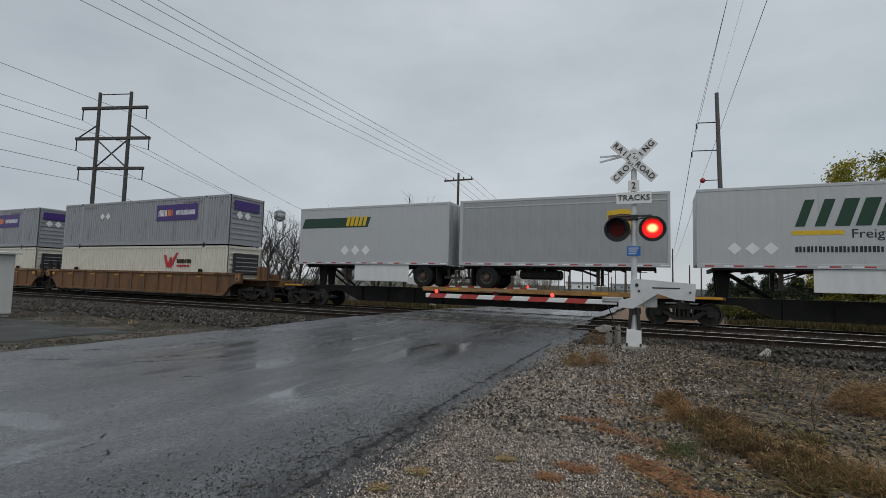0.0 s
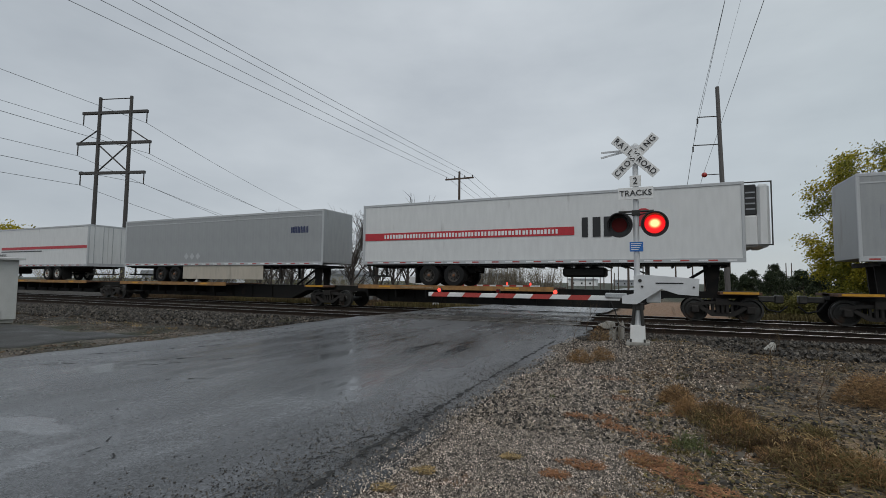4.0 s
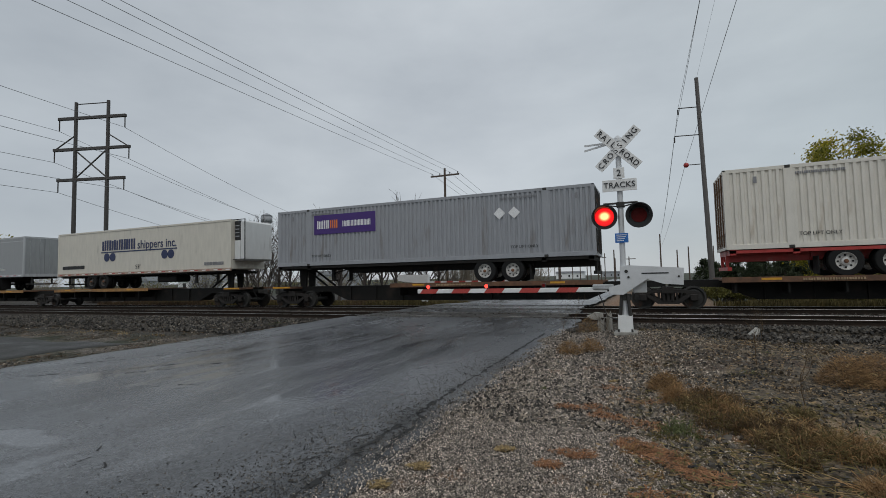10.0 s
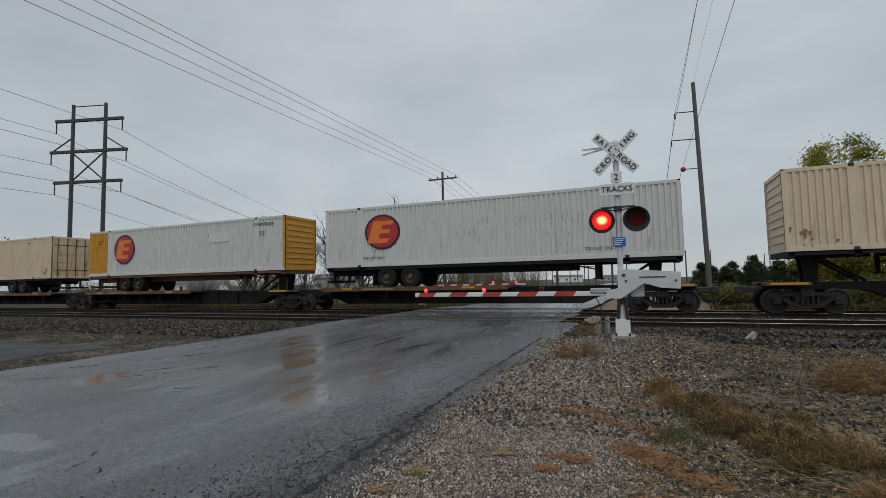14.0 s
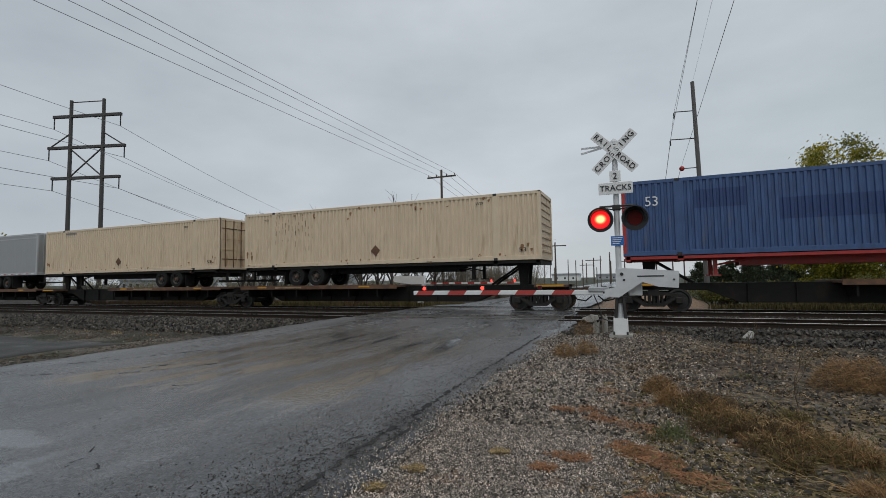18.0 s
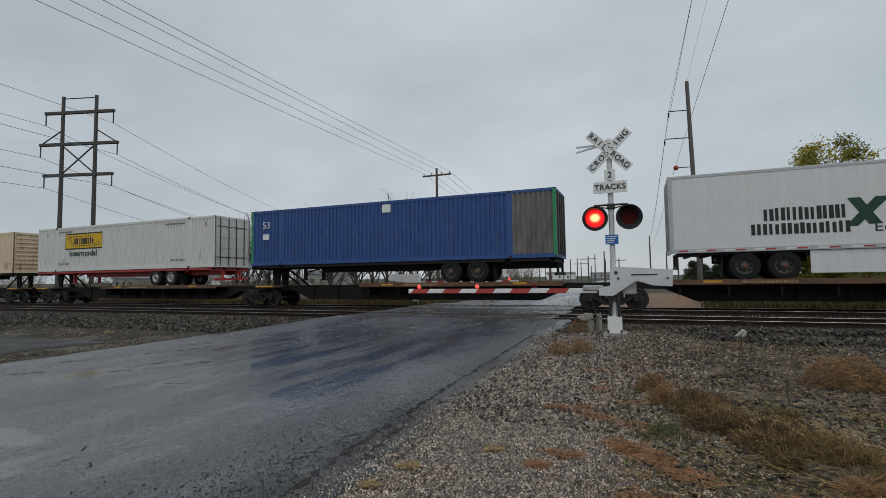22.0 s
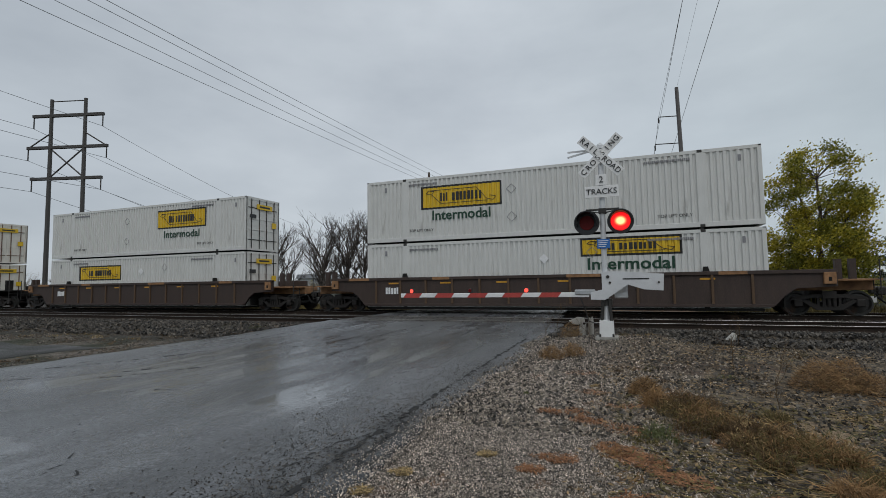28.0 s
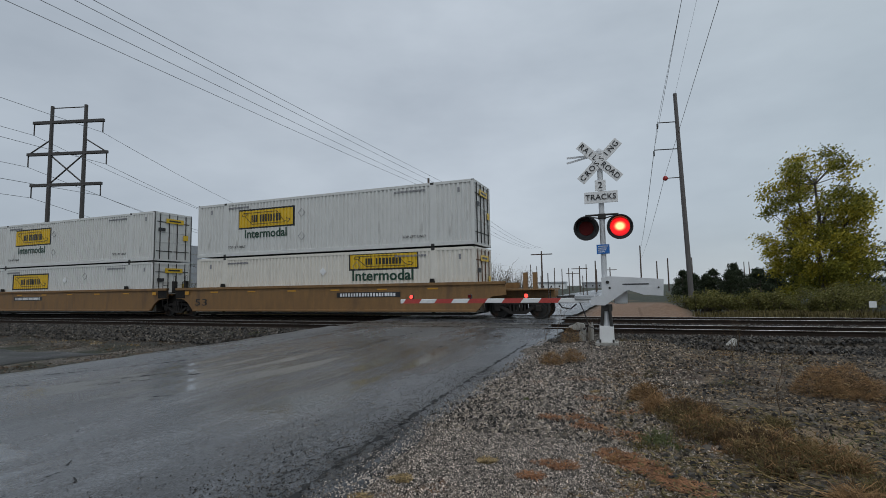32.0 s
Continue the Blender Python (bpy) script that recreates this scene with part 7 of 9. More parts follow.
# ---- crossing signal ----
PX, PY, BASE = -0.49, 10.74, -0.06
sig = empty("crossing_signal", "aluminium crossing signal with crossbuck, two red lamps and gate mechanism", "railway signal", m=pose(PX, PY, 0))
part("foundation", prism(bmesh.new(), [(-0.27, -0.12), (0.27, -0.12), (0.22, 0.18), (-0.22, 0.175)], -0.24, 0.24), M["concrete"], sig, "weathered concrete foundation")
part("base_casting", prism(bmesh.new(), [(-0.145, 0.17), (0.145, 0.17), (0.135, 0.50), (-0.135, 0.52)], -0.14, 0.14), M["sign"], sig, "white junction base with bolts")
for x in (-0.13, 0.13):
    part("bolt", tubed((x, -0.17, 0.17), (x, -0.17, 0.24), 0.02, seg=6), M["steel"], sig)
part("mast", tubed((0, 0, 0.5), (0, 0, 4.18), 0.057, seg=16), M["alu"], sig, smooth=False)
part("mast_cap", tube(tubed((0, 0, 4.17), (0, 0, 4.24), 0.11, 0.10, seg=14), (0, 0, 4.24), (0, 0, 4.31), 0.10, 0.02, seg=14), M["alu"], sig)
for s in (-1, 1):
    m = pose(0, -0.085 - 0.012 * (s > 0), 4.01, 0, s * 45, 0)
    b = part("crossbuck_blade", boxed(-0.57, 0.57, -0.006, 0.006, -0.10, 0.10, 0.003), M["sign"], sig, "white crossbuck blade")
    b.matrix_basis = m
    if s > 0:
        for word, x in (("RAIL", -0.49), ("ROAD", 0.12)):
            for k, ch in enumerate(word):
                lettering(ch, 0.165, M["logo_black"], b, pose(x + k * 0.122, -0.014, 0))
    else:
        for k, ch in enumerate("CROSSING"):
            lettering(ch, 0.165, M["logo_black"], b, pose(-0.48 + k * 0.137, -0.014, 0))
for x0, x1, z0, z1, tx, sz in ((-0.11, 0.11, 3.37, 3.60, "2", 0.19), (-0.34, 0.34, 3.105, 3.355, "TRACKS", 0.17)):
    pl = part("sign_plate", boxed(x0, x1, -0.105, -0.092, z0, z1, 0.004), M["sign"], sig, "white number-of-tracks plate")
    lettering(tx, sz, M["logo_black"], pl, pose(0, -0.115, (z0 + z1) / 2))
bl = part("blue_sign", boxed(-0.13, 0.13, -0.085, -0.075, 2.02, 2.22, 0.003), M["logo_blue"], sig, "blue emergency notice plate")
for k in range(4):
    part("notice_line", boxed(-0.1, 0.1 - 0.02 * k, -0.088, -0.084, 2.175 - k * 0.04, 2.19 - k * 0.04), M["logo_white"], bl)
part("side_arm", boxed(-0.69, -0.05, 0.05, 0.065, 4.165, 4.205), M["alu"], sig, "edge of the rear crossbuck")
rb = part("side_arm", boxed(-0.34, 0.34, -0.007, 0.007, -0.02, 0.02), M["alu"], sig, "edge of the rear crossbuck")
rb.matrix_basis = pose(-0.36, 0.04, 4.13, 0, -11, 0)
part("crossarm", tube(tube(tube(bmesh.new(), (-0.34, -0.02, 2.86), (0.34, -0.02, 2.86), 0.022), (-0.34, -0.05, 2.84), (-0.05, -0.07, 2.78), 0.014), (0.34, -0.05, 2.84), (0.05, -0.07, 2.78), 0.014), M["steel"], sig)
part("arm_clamp", boxed(-0.08, 0.08, -0.09, 0.09, 2.77, 2.88, 0.01), M["steel"], sig)


def glow_mat(name, color, strength):
    m = bpy.data.materials.new(name)
    m.use_nodes = True
    b = m.node_tree.nodes["Principled BSDF"]
    b.inputs["Base Color"].default_value = (*color, 1)
    b.inputs["Emission Color"].default_value = (*color, 1)
    b.inputs["Emission Strength"].default_value = strength
    return m


def lamp_mat(name, reach):
    """A lit lens: hot in its middle, deep red towards its rim."""
    m = bpy.data.materials.new(name)
    m.use_nodes = True
    n, l = m.node_tree.nodes, m.node_tree.links
    b = n["Principled BSDF"]
    co, sc, ln, r = n.new("ShaderNodeTexCoord"), n.new("ShaderNodeVectorMath"), n.new("ShaderNodeVectorMath"), n.new("ShaderNodeValToRGB")
    sc.operation, ln.operation = "MULTIPLY_ADD", "LENGTH"
    sc.inputs[1].default_value, sc.inputs[2].default_value = (1 / reach, 0, 1.15 / reach), (0.0, 0, -0.06)
    l.new(co.outputs["Object"], sc.inputs[0]), l.new(sc.outputs[0], ln.inputs[0]), l.new(ln.outputs["Value"], r.inputs["Fac"])
    e = r.color_ramp.elements
    e.new(0.5), e.new(0.5)
    for k, (p, c) in enumerate(((0.30, (1.0, 0.66, 0.26)), (0.50, (1.0, 0.11, 0.04)), (0.62, (0.85, 0.008, 0.010)), (1.0, (0.42, 0.003, 0.004)))):
        e[k].position, e[k].color = p, (*c, 1)
    l.new(r.outputs["Color"], b.inputs["Emission Color"])
    b.inputs["Base Color"].default_value = (0.3, 0.01, 0.01, 1)
    b.inputs["Emission Strength"].default_value = 1.6
    return m


M["lamp_on"] = lamp_mat("lit_signal_lamp", 0.215)
M["gate_lamp"] = glow_mat("gate_lamp_glow", (1.0, 0.045, 0.03), 2.6)
M["lens"] = mat("red_lens", (0.13, 0.008, 0.007), 0.5, var=0.1)
M["lens"].node_tree.nodes["Principled BSDF"].inputs["Specular IOR Level"].default_value = 0.15
SHUTTERS = []


def signal_lamp(x, first):
    """Hooded lamp. Its lit disc swings forward to the lens and back behind the reflector, as the lamps alternate."""
    z = 2.58
    h = tube(bmesh.new(), (x, -0.05, z), (x, -0.07, z), 0.248, seg=32)
    bg = part("background_disc", h, M["signal_black"], sig, "round black lamp background")
    rim = bmesh.new()
    seg = 32
    pr = [(0.245, -0.07), (0.264, -0.07), (0.264, -0.11), (0.245, -0.11)]
    rings = [[rim.verts.new((x + r * math.cos(k * math.tau / seg), y, z + r * math.sin(k * math.tau / seg))) for k in range(seg)] for r, y in pr]
    for a, c in zip(rings, rings[1:] + rings[:1]):
        for k in range(seg):
            rim.faces.new((a[k], a[(k + 1) % seg], c[(k + 1) % seg], c[k]))
    bmesh.ops.recalc_face_normals(rim, faces=rim.faces)
    part("disc_rim", rim, M["signal_black"], bg)
    hood = bmesh.new()
    n = 20
    pts = []
    for k in range(n + 1):
        a = radians(-20 + 220 * k / n)
        d = 0.30 * (0.35 + 0.65 * max(math.sin(a), 0) ** 0.6)
        pts.append((x + 0.2 * math.cos(a), z + 0.2 * math.sin(a), d))
    for o in (0.0, -0.01):
        ra = [hood.verts.new((px * 1 + 0 * o, -0.07, pz + o)) for px, pz, d in pts]
        rb = [hood.verts.new((px, -0.07 - d, pz + o)) for px, pz, d in pts]
        for k in range(n):
            hood.faces.new((ra[k], ra[k + 1], rb[k + 1], rb[k]))
    part("hood", hood, M["signal_black"], bg, "black lamp hood")
    ln = part("lens", tubed((x, -0.07, z), (x, -0.085, z), 0.155, 0.15, seg=28), M["lens"], bg, "dark red glass lens")
    part("housing", tubed((x, -0.05, z), (x, 0.18, z), 0.235, 0.16, seg=20), M["signal_black"], bg)
    part("hanger", tubed((x, 0.04, z + 0.15), (x, 0.02, 2.86), 0.03, seg=8), M["steel"], bg)
    lit = part("lit_disc", tubed((0, 0.004, 0), (0, 0.0, 0), 0.197, seg=32), M["lamp_on"], sig, "glowing red lamp disc")
    SHUTTERS.append((lit, x, z, first))


signal_lamp(-0.325, True)
signal_lamp(0.355, False)

# gate mechanism and arm
part("mechanism", prism(bmesh.new(), [(-0.06, 1.52), (0.1, 1.545), (1.13, 1.465), (1.11, 1.13), (0.75, 1.155), (0.45, 1.255), (-0.01, 0.94), (-0.29, 0.95), (-0.29, 1.10), (-0.06, 1.155)], -0.16, 0.0), M["alu"], sig, "white gate mechanism with counterweight arm")
part("mechanism_box", boxed(0.17, 0.44, 0.0, 0.22, 0.97, 1.26, 0.02), M["alu"], sig)
part("mechanism_bolt", tubed((0.10, -0.175, 1.30), (0.10, -0.16, 1.30), 0.025, seg=8), M["steel"], sig)
part("counterweight_bolt", tubed((1.03, -0.175, 1.30), (1.03, -0.16, 1.30), 0.02, seg=8), M["steel"], sig)
part("pipe_brace", tubed((-0.09, -0.08, 0.5), (-0.05, -0.09, 0.96), 0.035, seg=8), M["steel"], sig)
part("pipe_brace", tubed((0.10, -0.08, 0.5), (0.07, -0.09, 0.96), 0.035, seg=8), M["steel"], sig)
part("mechanism_slot", boxed(0.35, 0.85, -0.166, -0.161, 1.36, 1.385), M["signal_black"], sig)
part("mechanism_bolt", tubed((0.06, -0.175, 1.42), (0.06, -0.16, 1.42), 0.035, seg=10), M["steel"], sig)
part("lower_bracket", boxed(-0.09, 0.13, -0.09, 0.09, 0.82, 0.96, 0.01), M["steel"], sig)
arm = part("gate_arm", boxed(-4.75, -0.33, -0.12, -0.06, 1.0, 1.10, 0.008), M["sign"], sig, "lowered gate arm with red and white stripes")
part("arm_mount", boxed(-0.62, -0.2, -0.15, -0.02, 1.05, 1.16, 0.02), M["chrome"], arm)
n = 0
for x in np.arange(-4.68, -0.9, 0.82):
    part("red_stripe", prism(bmesh.new(), [(x, 0.998), (x + 0.42, 0.998), (x + 0.5, 1.102), (x + 0.08, 1.102)], -0.124, -0.12), M["reflect_red"], arm)
GATE_BULBS = []
for k, x in enumerate((-4.46, -2.98, -1.66)):
    hs = part("gate_light", boxed(x - 0.045, x + 0.045, -0.10, -0.02, 1.10, 1.20, 0.012), M["signal_black"], arm)
    part("gate_lens", tubed((x, -0.10, 1.155), (x, -0.115, 1.155), 0.042, 0.036, seg=14), M["lens"], hs)
    if k == 0:
        part("gate_bulb", tubed((x, -0.115, 1.155), (x, -0.125, 1.155), 0.044, 0.034, seg=14), M["gate_lamp"], hs, "glowing red gate lamp")
    else:
        bulb = part("gate_bulb", tubed((0, 0, 0), (0, -0.01, 0), 0.044, 0.034, seg=14), M["gate_lamp"], sig, "glowing red gate lamp")
        GATE_BULBS.append((bulb, x, 1.155, k == 1))
cable = bmesh.new()
pts = [(-0.55, 1.08), (-0.42, 0.75), (-0.36, 0.5), (-0.15, 0.42)]
for (a, q), (c, w) in zip(pts, pts[1:]):
    tube(cable, (a, -0.1, q), (c, -0.06, w), 0.012, seg=6)
part("cable", cable, M["signal_black"], sig)

# broken concrete post beside the signal
cp = empty("broken_post", "broken pale weathered post stub beside the signal", "post", m=pose(-1.25, 11.7, -0.1))
part("post", prism(bmesh.new(), [(0.10, 0), (0.25, 0), (0.24, 0.30), (0.26, 0.46), (0.20, 0.40), (0.15, 0.52), (0.12, 0.38)], -0.08, 0.08), M["weathered_post"], cp)
part("leaning_slab", prism(bmesh.new(), [(-0.12, 0.52), (-0.02, 0.44), (0.10, 0.43), (0.24, 0.50), (0.22, 0.58), (0.06, 0.60), (-0.02, 0.55)], -0.12, 0.04), M["weathered_post"], cp)
part("post", prism(bmesh.new(), [(0.30, 0), (0.42, 0), (0.43, 0.5), (0.40, 0.62), (0.36, 0.54), (0.31, 0.60)], -0.06, 0.06), M["weathered_post"], cp)

# relay cabinet at the far side of the road
cb = empty("relay_cabinet", "pale grey metal relay cabinet beside the road", "cabinet", m=pose(-19.98, 7.85, -0.1, 0, 0, 0))
part("body", boxed(-0.8, 1.05, -0.6, 0.6, 0.1, 2.0, 0.02), M["cabinet"], cb)
part("roof", prism(bmesh.new(), [(-0.9, 2.0), (1.2, 2.0), (1.2, 2.06), (0.1, 2.12), (-0.9, 2.06)], -0.7, 0.7), M["cabinet"], cb)
part("door", boxed(-0.7, 0.9, -0.62, -0.602, 0.2, 1.9, 0.004), M["cabinet"], cb)
part("plinth", boxed(-0.8, 1.0, -0.55, 0.55, 0, 0.1), M["concrete"], cb)


# ---- poles, tower and wires ----
def wires(name, ends, label, r=0.016):
    for a, c, sag in ends:
        bm = bmesh.new()
        a, c = Vector(a), Vector(c)
        pts = [a.lerp(c, k / 24) - Vector((0, 0, sag * 4 * (k / 24) * (1 - k / 24))) for k in range(25)]
        rings = []
        d = (c - a).normalized()
        u = d.cross(Vector((0, 0, 1))).normalized()
        w = u.cross(d)
        for p in pts:
            rings.append([bm.verts.new(p + u * r * math.cos(q) + w * r * math.sin(q)) for q in (0, math.tau / 3, 2 * math.tau / 3)])
        for g, h in zip(rings, rings[1:]):
            for k in range(3):
                bm.faces.new((g[k], g[(k + 1) % 3], h[(k + 1) % 3], h[k]))
        tagged(part(name, bm, M["wire"]), label, "cable", "overhead wires")


fp = empty("utility_pole", "dark wooden utility pole with one crossarm", "utility pole", "poles beside the line", pose(-18.54, 44.28, -0.3))
part("pole", tubed((0, 0, 0), (0, 0, 12.75), 0.16, 0.11, seg=10), M["wood"], fp)
xa = part("crossarm", boxed(-1.55, 1.55, -0.06, 0.06, 11.95, 12.1, 0.01), M["wood"], fp)
INS = (-1.4, -0.55, 0.55, 1.4)
for x in INS:
    part("insulator", tubed((x, 0, 12.1), (x, 0, 12.3), 0.04, 0.05, seg=8), M["steel"], fp)
wires("overhead_wire", [((-18.54 + x, 44.28, 12.0), (-18.54 + x, -14, 11.75 + (0.25 if abs(x) < 1 else 0)), 0.2) for x in INS], "thin dark overhead wire from pole to pole")
wires("overhead_wire", [((-18.54 + x, 44.28, 12.0), (-18.54 + x, 104, 9.5), 1.2) for x in INS], "thin dark overhead wire from pole to pole")

rp = empty("utility_pole", "tall weathered utility pole with two side brackets and a red ball", "utility pole", "poles beside the line", pose(3.83, 36, -0.35))
part("pole", tubed((0, 0, 0), (-0.32, 0, 14.85), 0.17, 0.12, seg=12), M["wood_grey"], rp)
for z, w, x in ((12.85, 1.25, -0.28), (10.95, 1.6, -0.23)):
    part("bracket", tubed((x, 0, z), (x - w, 0, z + 0.08), 0.035, seg=8), M["steel"], rp)
    part("insulator", tubed((x - w, 0, z), (x - w, 0, z - 0.35), 0.05, seg=8), M["steel"], rp)
part("ball_bracket", tubed((-0.18, 0, 8.95), (-1.15, 0, 8.97), 0.03, seg=8), M["steel"], rp)
ball = bmesh.new()
bmesh.ops.create_uvsphere(ball, u_segments=16, v_segments=10, radius=0.17, matrix=Matrix.Translation((-1.2, 0, 8.97)))
part("marker_ball", ball, M["red"], rp, "red marker ball", smooth=True)
wires("overhead_wire", [((2.30, 36, 12.5), (3.0, -22, 13.7), 0.0), ((2.0, 36, 10.6), (2.22, -22, 11.6), 0.0), ((2.55, 36, 8.6), (3.2, -22, 11.2), 0.0)], "thin dark overhead wire above the road verge", 0.010)
wires("overhead_wire", [((3.51, 36, 14.4), (3.36, -22, 14.4), 0.0)], "very thin dark overhead wire above the road verge", 0.006)
wires("overhead_wire", [((2.30, 36, 12.5), (2.4, 110, 8.6), 1.0), ((2.0, 36, 10.6), (2.1, 110, 7.6), 1.0), ((2.55, 36, 8.6), (2.5, 110, 6.8), 0.6)], "thin dark overhead wire beyond the tracks")

tw = empty("transmission_tower", "tall dark wooden H-frame transmission tower with three crossarms", "transmission tower", m=pose(-99.15, 58.2, -0.3, 0, 0, 16.6))
for x in (-3.47, 3.47):
    part("leg", tubed((x, 0, 0), (x, 0, 37.9), 0.42, 0.30, seg=8), M["tower"], tw)
part("top_tie", tubed((-3.47, 0, 37.5), (3.47, 0, 37.5), 0.1, seg=6), M["tower"], tw)
for z, h in ((34.7, 7.25), (28.5, 8.2), (22.45, 7.25)):
    part("crossarm", boxed(-h, h, -0.25, 0.25, z - 0.28, z + 0.28, 0.03), M["tower"], tw)
    for x in (-h + 0.2, h - 0.2):
        part("insulator_string", tubed((x, 0, z - 0.2), (x, 0, z - 2.4), 0.11, seg=6), M["steel"], tw)
for s in (-1, 1):
    part("knee_brace", tubed((s * 3.47, 0, 31.3), (s * 7.7, 0, 28.7), 0.13, seg=6), M["tower"], tw)
    part("cross_brace", tubed((s * -3.47, 0, 22.6), (s * 3.47, 0, 28.3), 0.14, seg=6), M["tower"], tw)
tm = tw.matrix_basis
wires("transmission_wire", [(tm @ Vector((s * h, 0, z)), tm @ Vector((s * h, o * 230, z - 2)), 7 if o > 0 else 2.7) for z, h in ((32.3, 7.05), (26.1, 8.0), (20.1, 7.05)) for s in (-1, 1) for o in (-1, 1)],
      "high thin transmission line conductor", 0.045)


# ---- far things ----
for k, (x, y, h, arm_w) in enumerate(((-14.4, 86, 8.0, 1.9), (-11.1, 120, 6.4, 1.9), (2.4, 110, 10.0, 0), (-6.8, 110, 7.1, 0), (8.3, 120, 7.6, 0), (6.0, 120, 7.0, 0), (36.2, 180, 8.5, 0), (34.8, 180, 8.5, 0),
                                    (-16.0, 150, 6.0, 1.9), (-4.5, 130, 6.2, 1.6), (-9.0, 150, 6.5, 0), (16.5, 150, 9.0, 0))):
    p = empty("utility_pole", "distant dark wooden utility pole", "utility pole", "distant poles", pose(x, y, -0.4))
    part("pole", tubed((0, 0, 0), (0, 0, h), 0.17, 0.12, seg=8), M["wood"], p)
    if arm_w:
        part("crossarm", boxed(-arm_w, arm_w, -0.06, 0.06, h - 0.7, h - 0.52), M["wood"], p)
for k in range(9):
    x, y = -12.6 + k * 0.95 + random.uniform(-0.3, 0.3), 62 + random.uniform(-3, 8)
    tagged(part("wooden_post", tubed((x, y, -0.5), (x, y, random.uniform(2.6, 4.6)), 0.06, 0.05, seg=8), M["wood"]), "dark upright wooden post beyond the tracks", "post", "upright posts")
for k, (x, y, w, d, h, c) in enumerate(((-102, 72, 7, 5, 2.6, "building"), (-82, 70, 9, 5, 2.4, "sign"), (-64, 90, 8, 6, 3.0, "building"), (-38, 260, 14, 8, 3.0, "sign"), (-22, 330, 14, 8, 3.0, "building"), (-40, 120, 10, 6, 3.0, "cabinet"))):
    hs = empty("far_building", "distant low pale building with a gable roof", "building", "distant low buildings", pose(x, y, -0.4))
    part("wall", boxed(-w / 2, w / 2, -d / 2, d / 2, 0, h), M[c], hs)
    part("roof", prism(bmesh.new(), [(-w / 2 - 0.3, h), (w / 2 + 0.3, h), (w / 2, h + 0.9), (-w / 2, h + 0.9)], -d / 2 - 0.3, d / 2 + 0.3), M["grey"], hs)
    for q in range(3):
        part("window", boxed(-w * 0.35 + q * w * 0.3, -w * 0.35 + q * w * 0.3 + 0.9, -d / 2 - 0.02, -d / 2 + 0.01, 0.9, 1.9), M["signal_black"], hs)
sg = empty("small_sign", "small white plate sign on a thin post", "sign", m=pose(9.7, 26.0, -0.35))
part("plate", boxed(-0.13, 0.13, -0.01, 0.01, 0.55, 0.82, 0.003), M["sign"], sg)
part("post", tubed((0, 0.03, 0), (0, 0.03, 0.7), 0.02, seg=6), M["wood_grey"], sg)

# signal on the far side of the tracks, seen between the loads
fs = empty("crossing_signal", "crossing signal on the far side with red lamps and gate", "railway signal", m=pose(-13.05, 27.5, -0.1))
part("mast", tubed((0, 0, 0), (0, 0, 5.1), 0.06, seg=12), M["alu"], fs)
part("base_casting", prism(bmesh.new(), [(-0.17, 0.0), (0.17, 0.0), (0.14, 0.4), (-0.14, 0.4)], -0.15, 0.15), M["sign"], fs)
for s in (-1, 1):
    b = part("crossbuck_blade", boxed(-0.61, 0.61, 0.07, 0.08, -0.115, 0.115), M["alu"], fs, "bare back of a crossbuck blade")
    b.matrix_basis = pose(0.25, 0.02 * s, 4.25, 0, s * 45, 0)
part("sign_plate", boxed(-0.05, 0.6, 0.07, 0.08, 3.3, 3.75), M["alu"], fs)
for x, m in ((-0.75, "gate_lamp"), (0.1, "lens")):
    bg = part("background_disc", tubed((x, -0.06, 2.82), (x, -0.04, 2.82), 0.25, seg=24), M["signal_black"], fs)
    part("lens", tubed((x, -0.075, 2.82), (x, -0.06, 2.82), 0.16, seg=20), M[m], bg)
for x in (-0.35, 0.5):
    part("lamp_housing", tubed((x, -0.05, 2.82), (x, 0.2, 2.82), 0.14, 0.25, seg=18), M["alu"], fs)
part("crossarm", tubed((-0.8, 0, 2.95), (0.6, 0, 2.95), 0.025, seg=8), M["steel"], fs)
part("mechanism", prism(bmesh.new(), [(-1.8, 1.75), (-1.8, 1.35), (-0.6, 1.2), (-0.1, 1.05), (0.3, 1.1), (0.3, 1.7)], -0.2, 0.1), M["sign"], fs, "white gate mechanism")
fa = part("gate_arm", boxed(0.3, 6.6, -0.05, 0.03, 1.18, 1.28), M["sign"], fs, "red and white gate arm")
for x in np.arange(0.7, 6.4, 0.82):
    part("red_stripe", boxed(x, x + 0.42, -0.056, -0.051, 1.178, 1.282), M["reflect_red"], fa)
for x in (4.66, 6.06):
    part("gate_lens", tubed((x, -0.02, 1.28), (x, -0.02, 1.42), 0.05, 0.04, seg=10), M["gate_lamp"], fa)
wt = empty("water_tower", "distant pale water tower", "water tower", m=pose(-109.8, 116.4, -0.4))
sp = tube(tubed((0, 0, 20.4), (0, 0, 22.5), 1.7, seg=16), (0, 0, 22.5), (0, 0, 23.5), 1.85, 0.15, seg=16)
tube(sp, (0, 0, 19.6), (0, 0, 20.4), 0.4, 1.7, seg=16)
part("tank", sp, M["building"], wt, smooth=True)
for a in range(4):
    part("leg", tubed((1.7 * math.cos(a * 1.57), 1.7 * math.sin(a * 1.57), 0), (1.5 * math.cos(a * 1.57), 1.5 * math.sin(a * 1.57), 21), 0.15, seg=6), M["building"], wt)
si = empty("silo_building", "distant grey concrete elevator building", "building", m=pose(-68.4, 58.5, -0.4))
part("wall", boxed(-1.6, 1.6, -2, 2, 0, 9.4, 0.05), M["building"], si)
part("tower", boxed(-1.6, -0.6, -1, 1, 9.4, 10.6), M["building"], si)
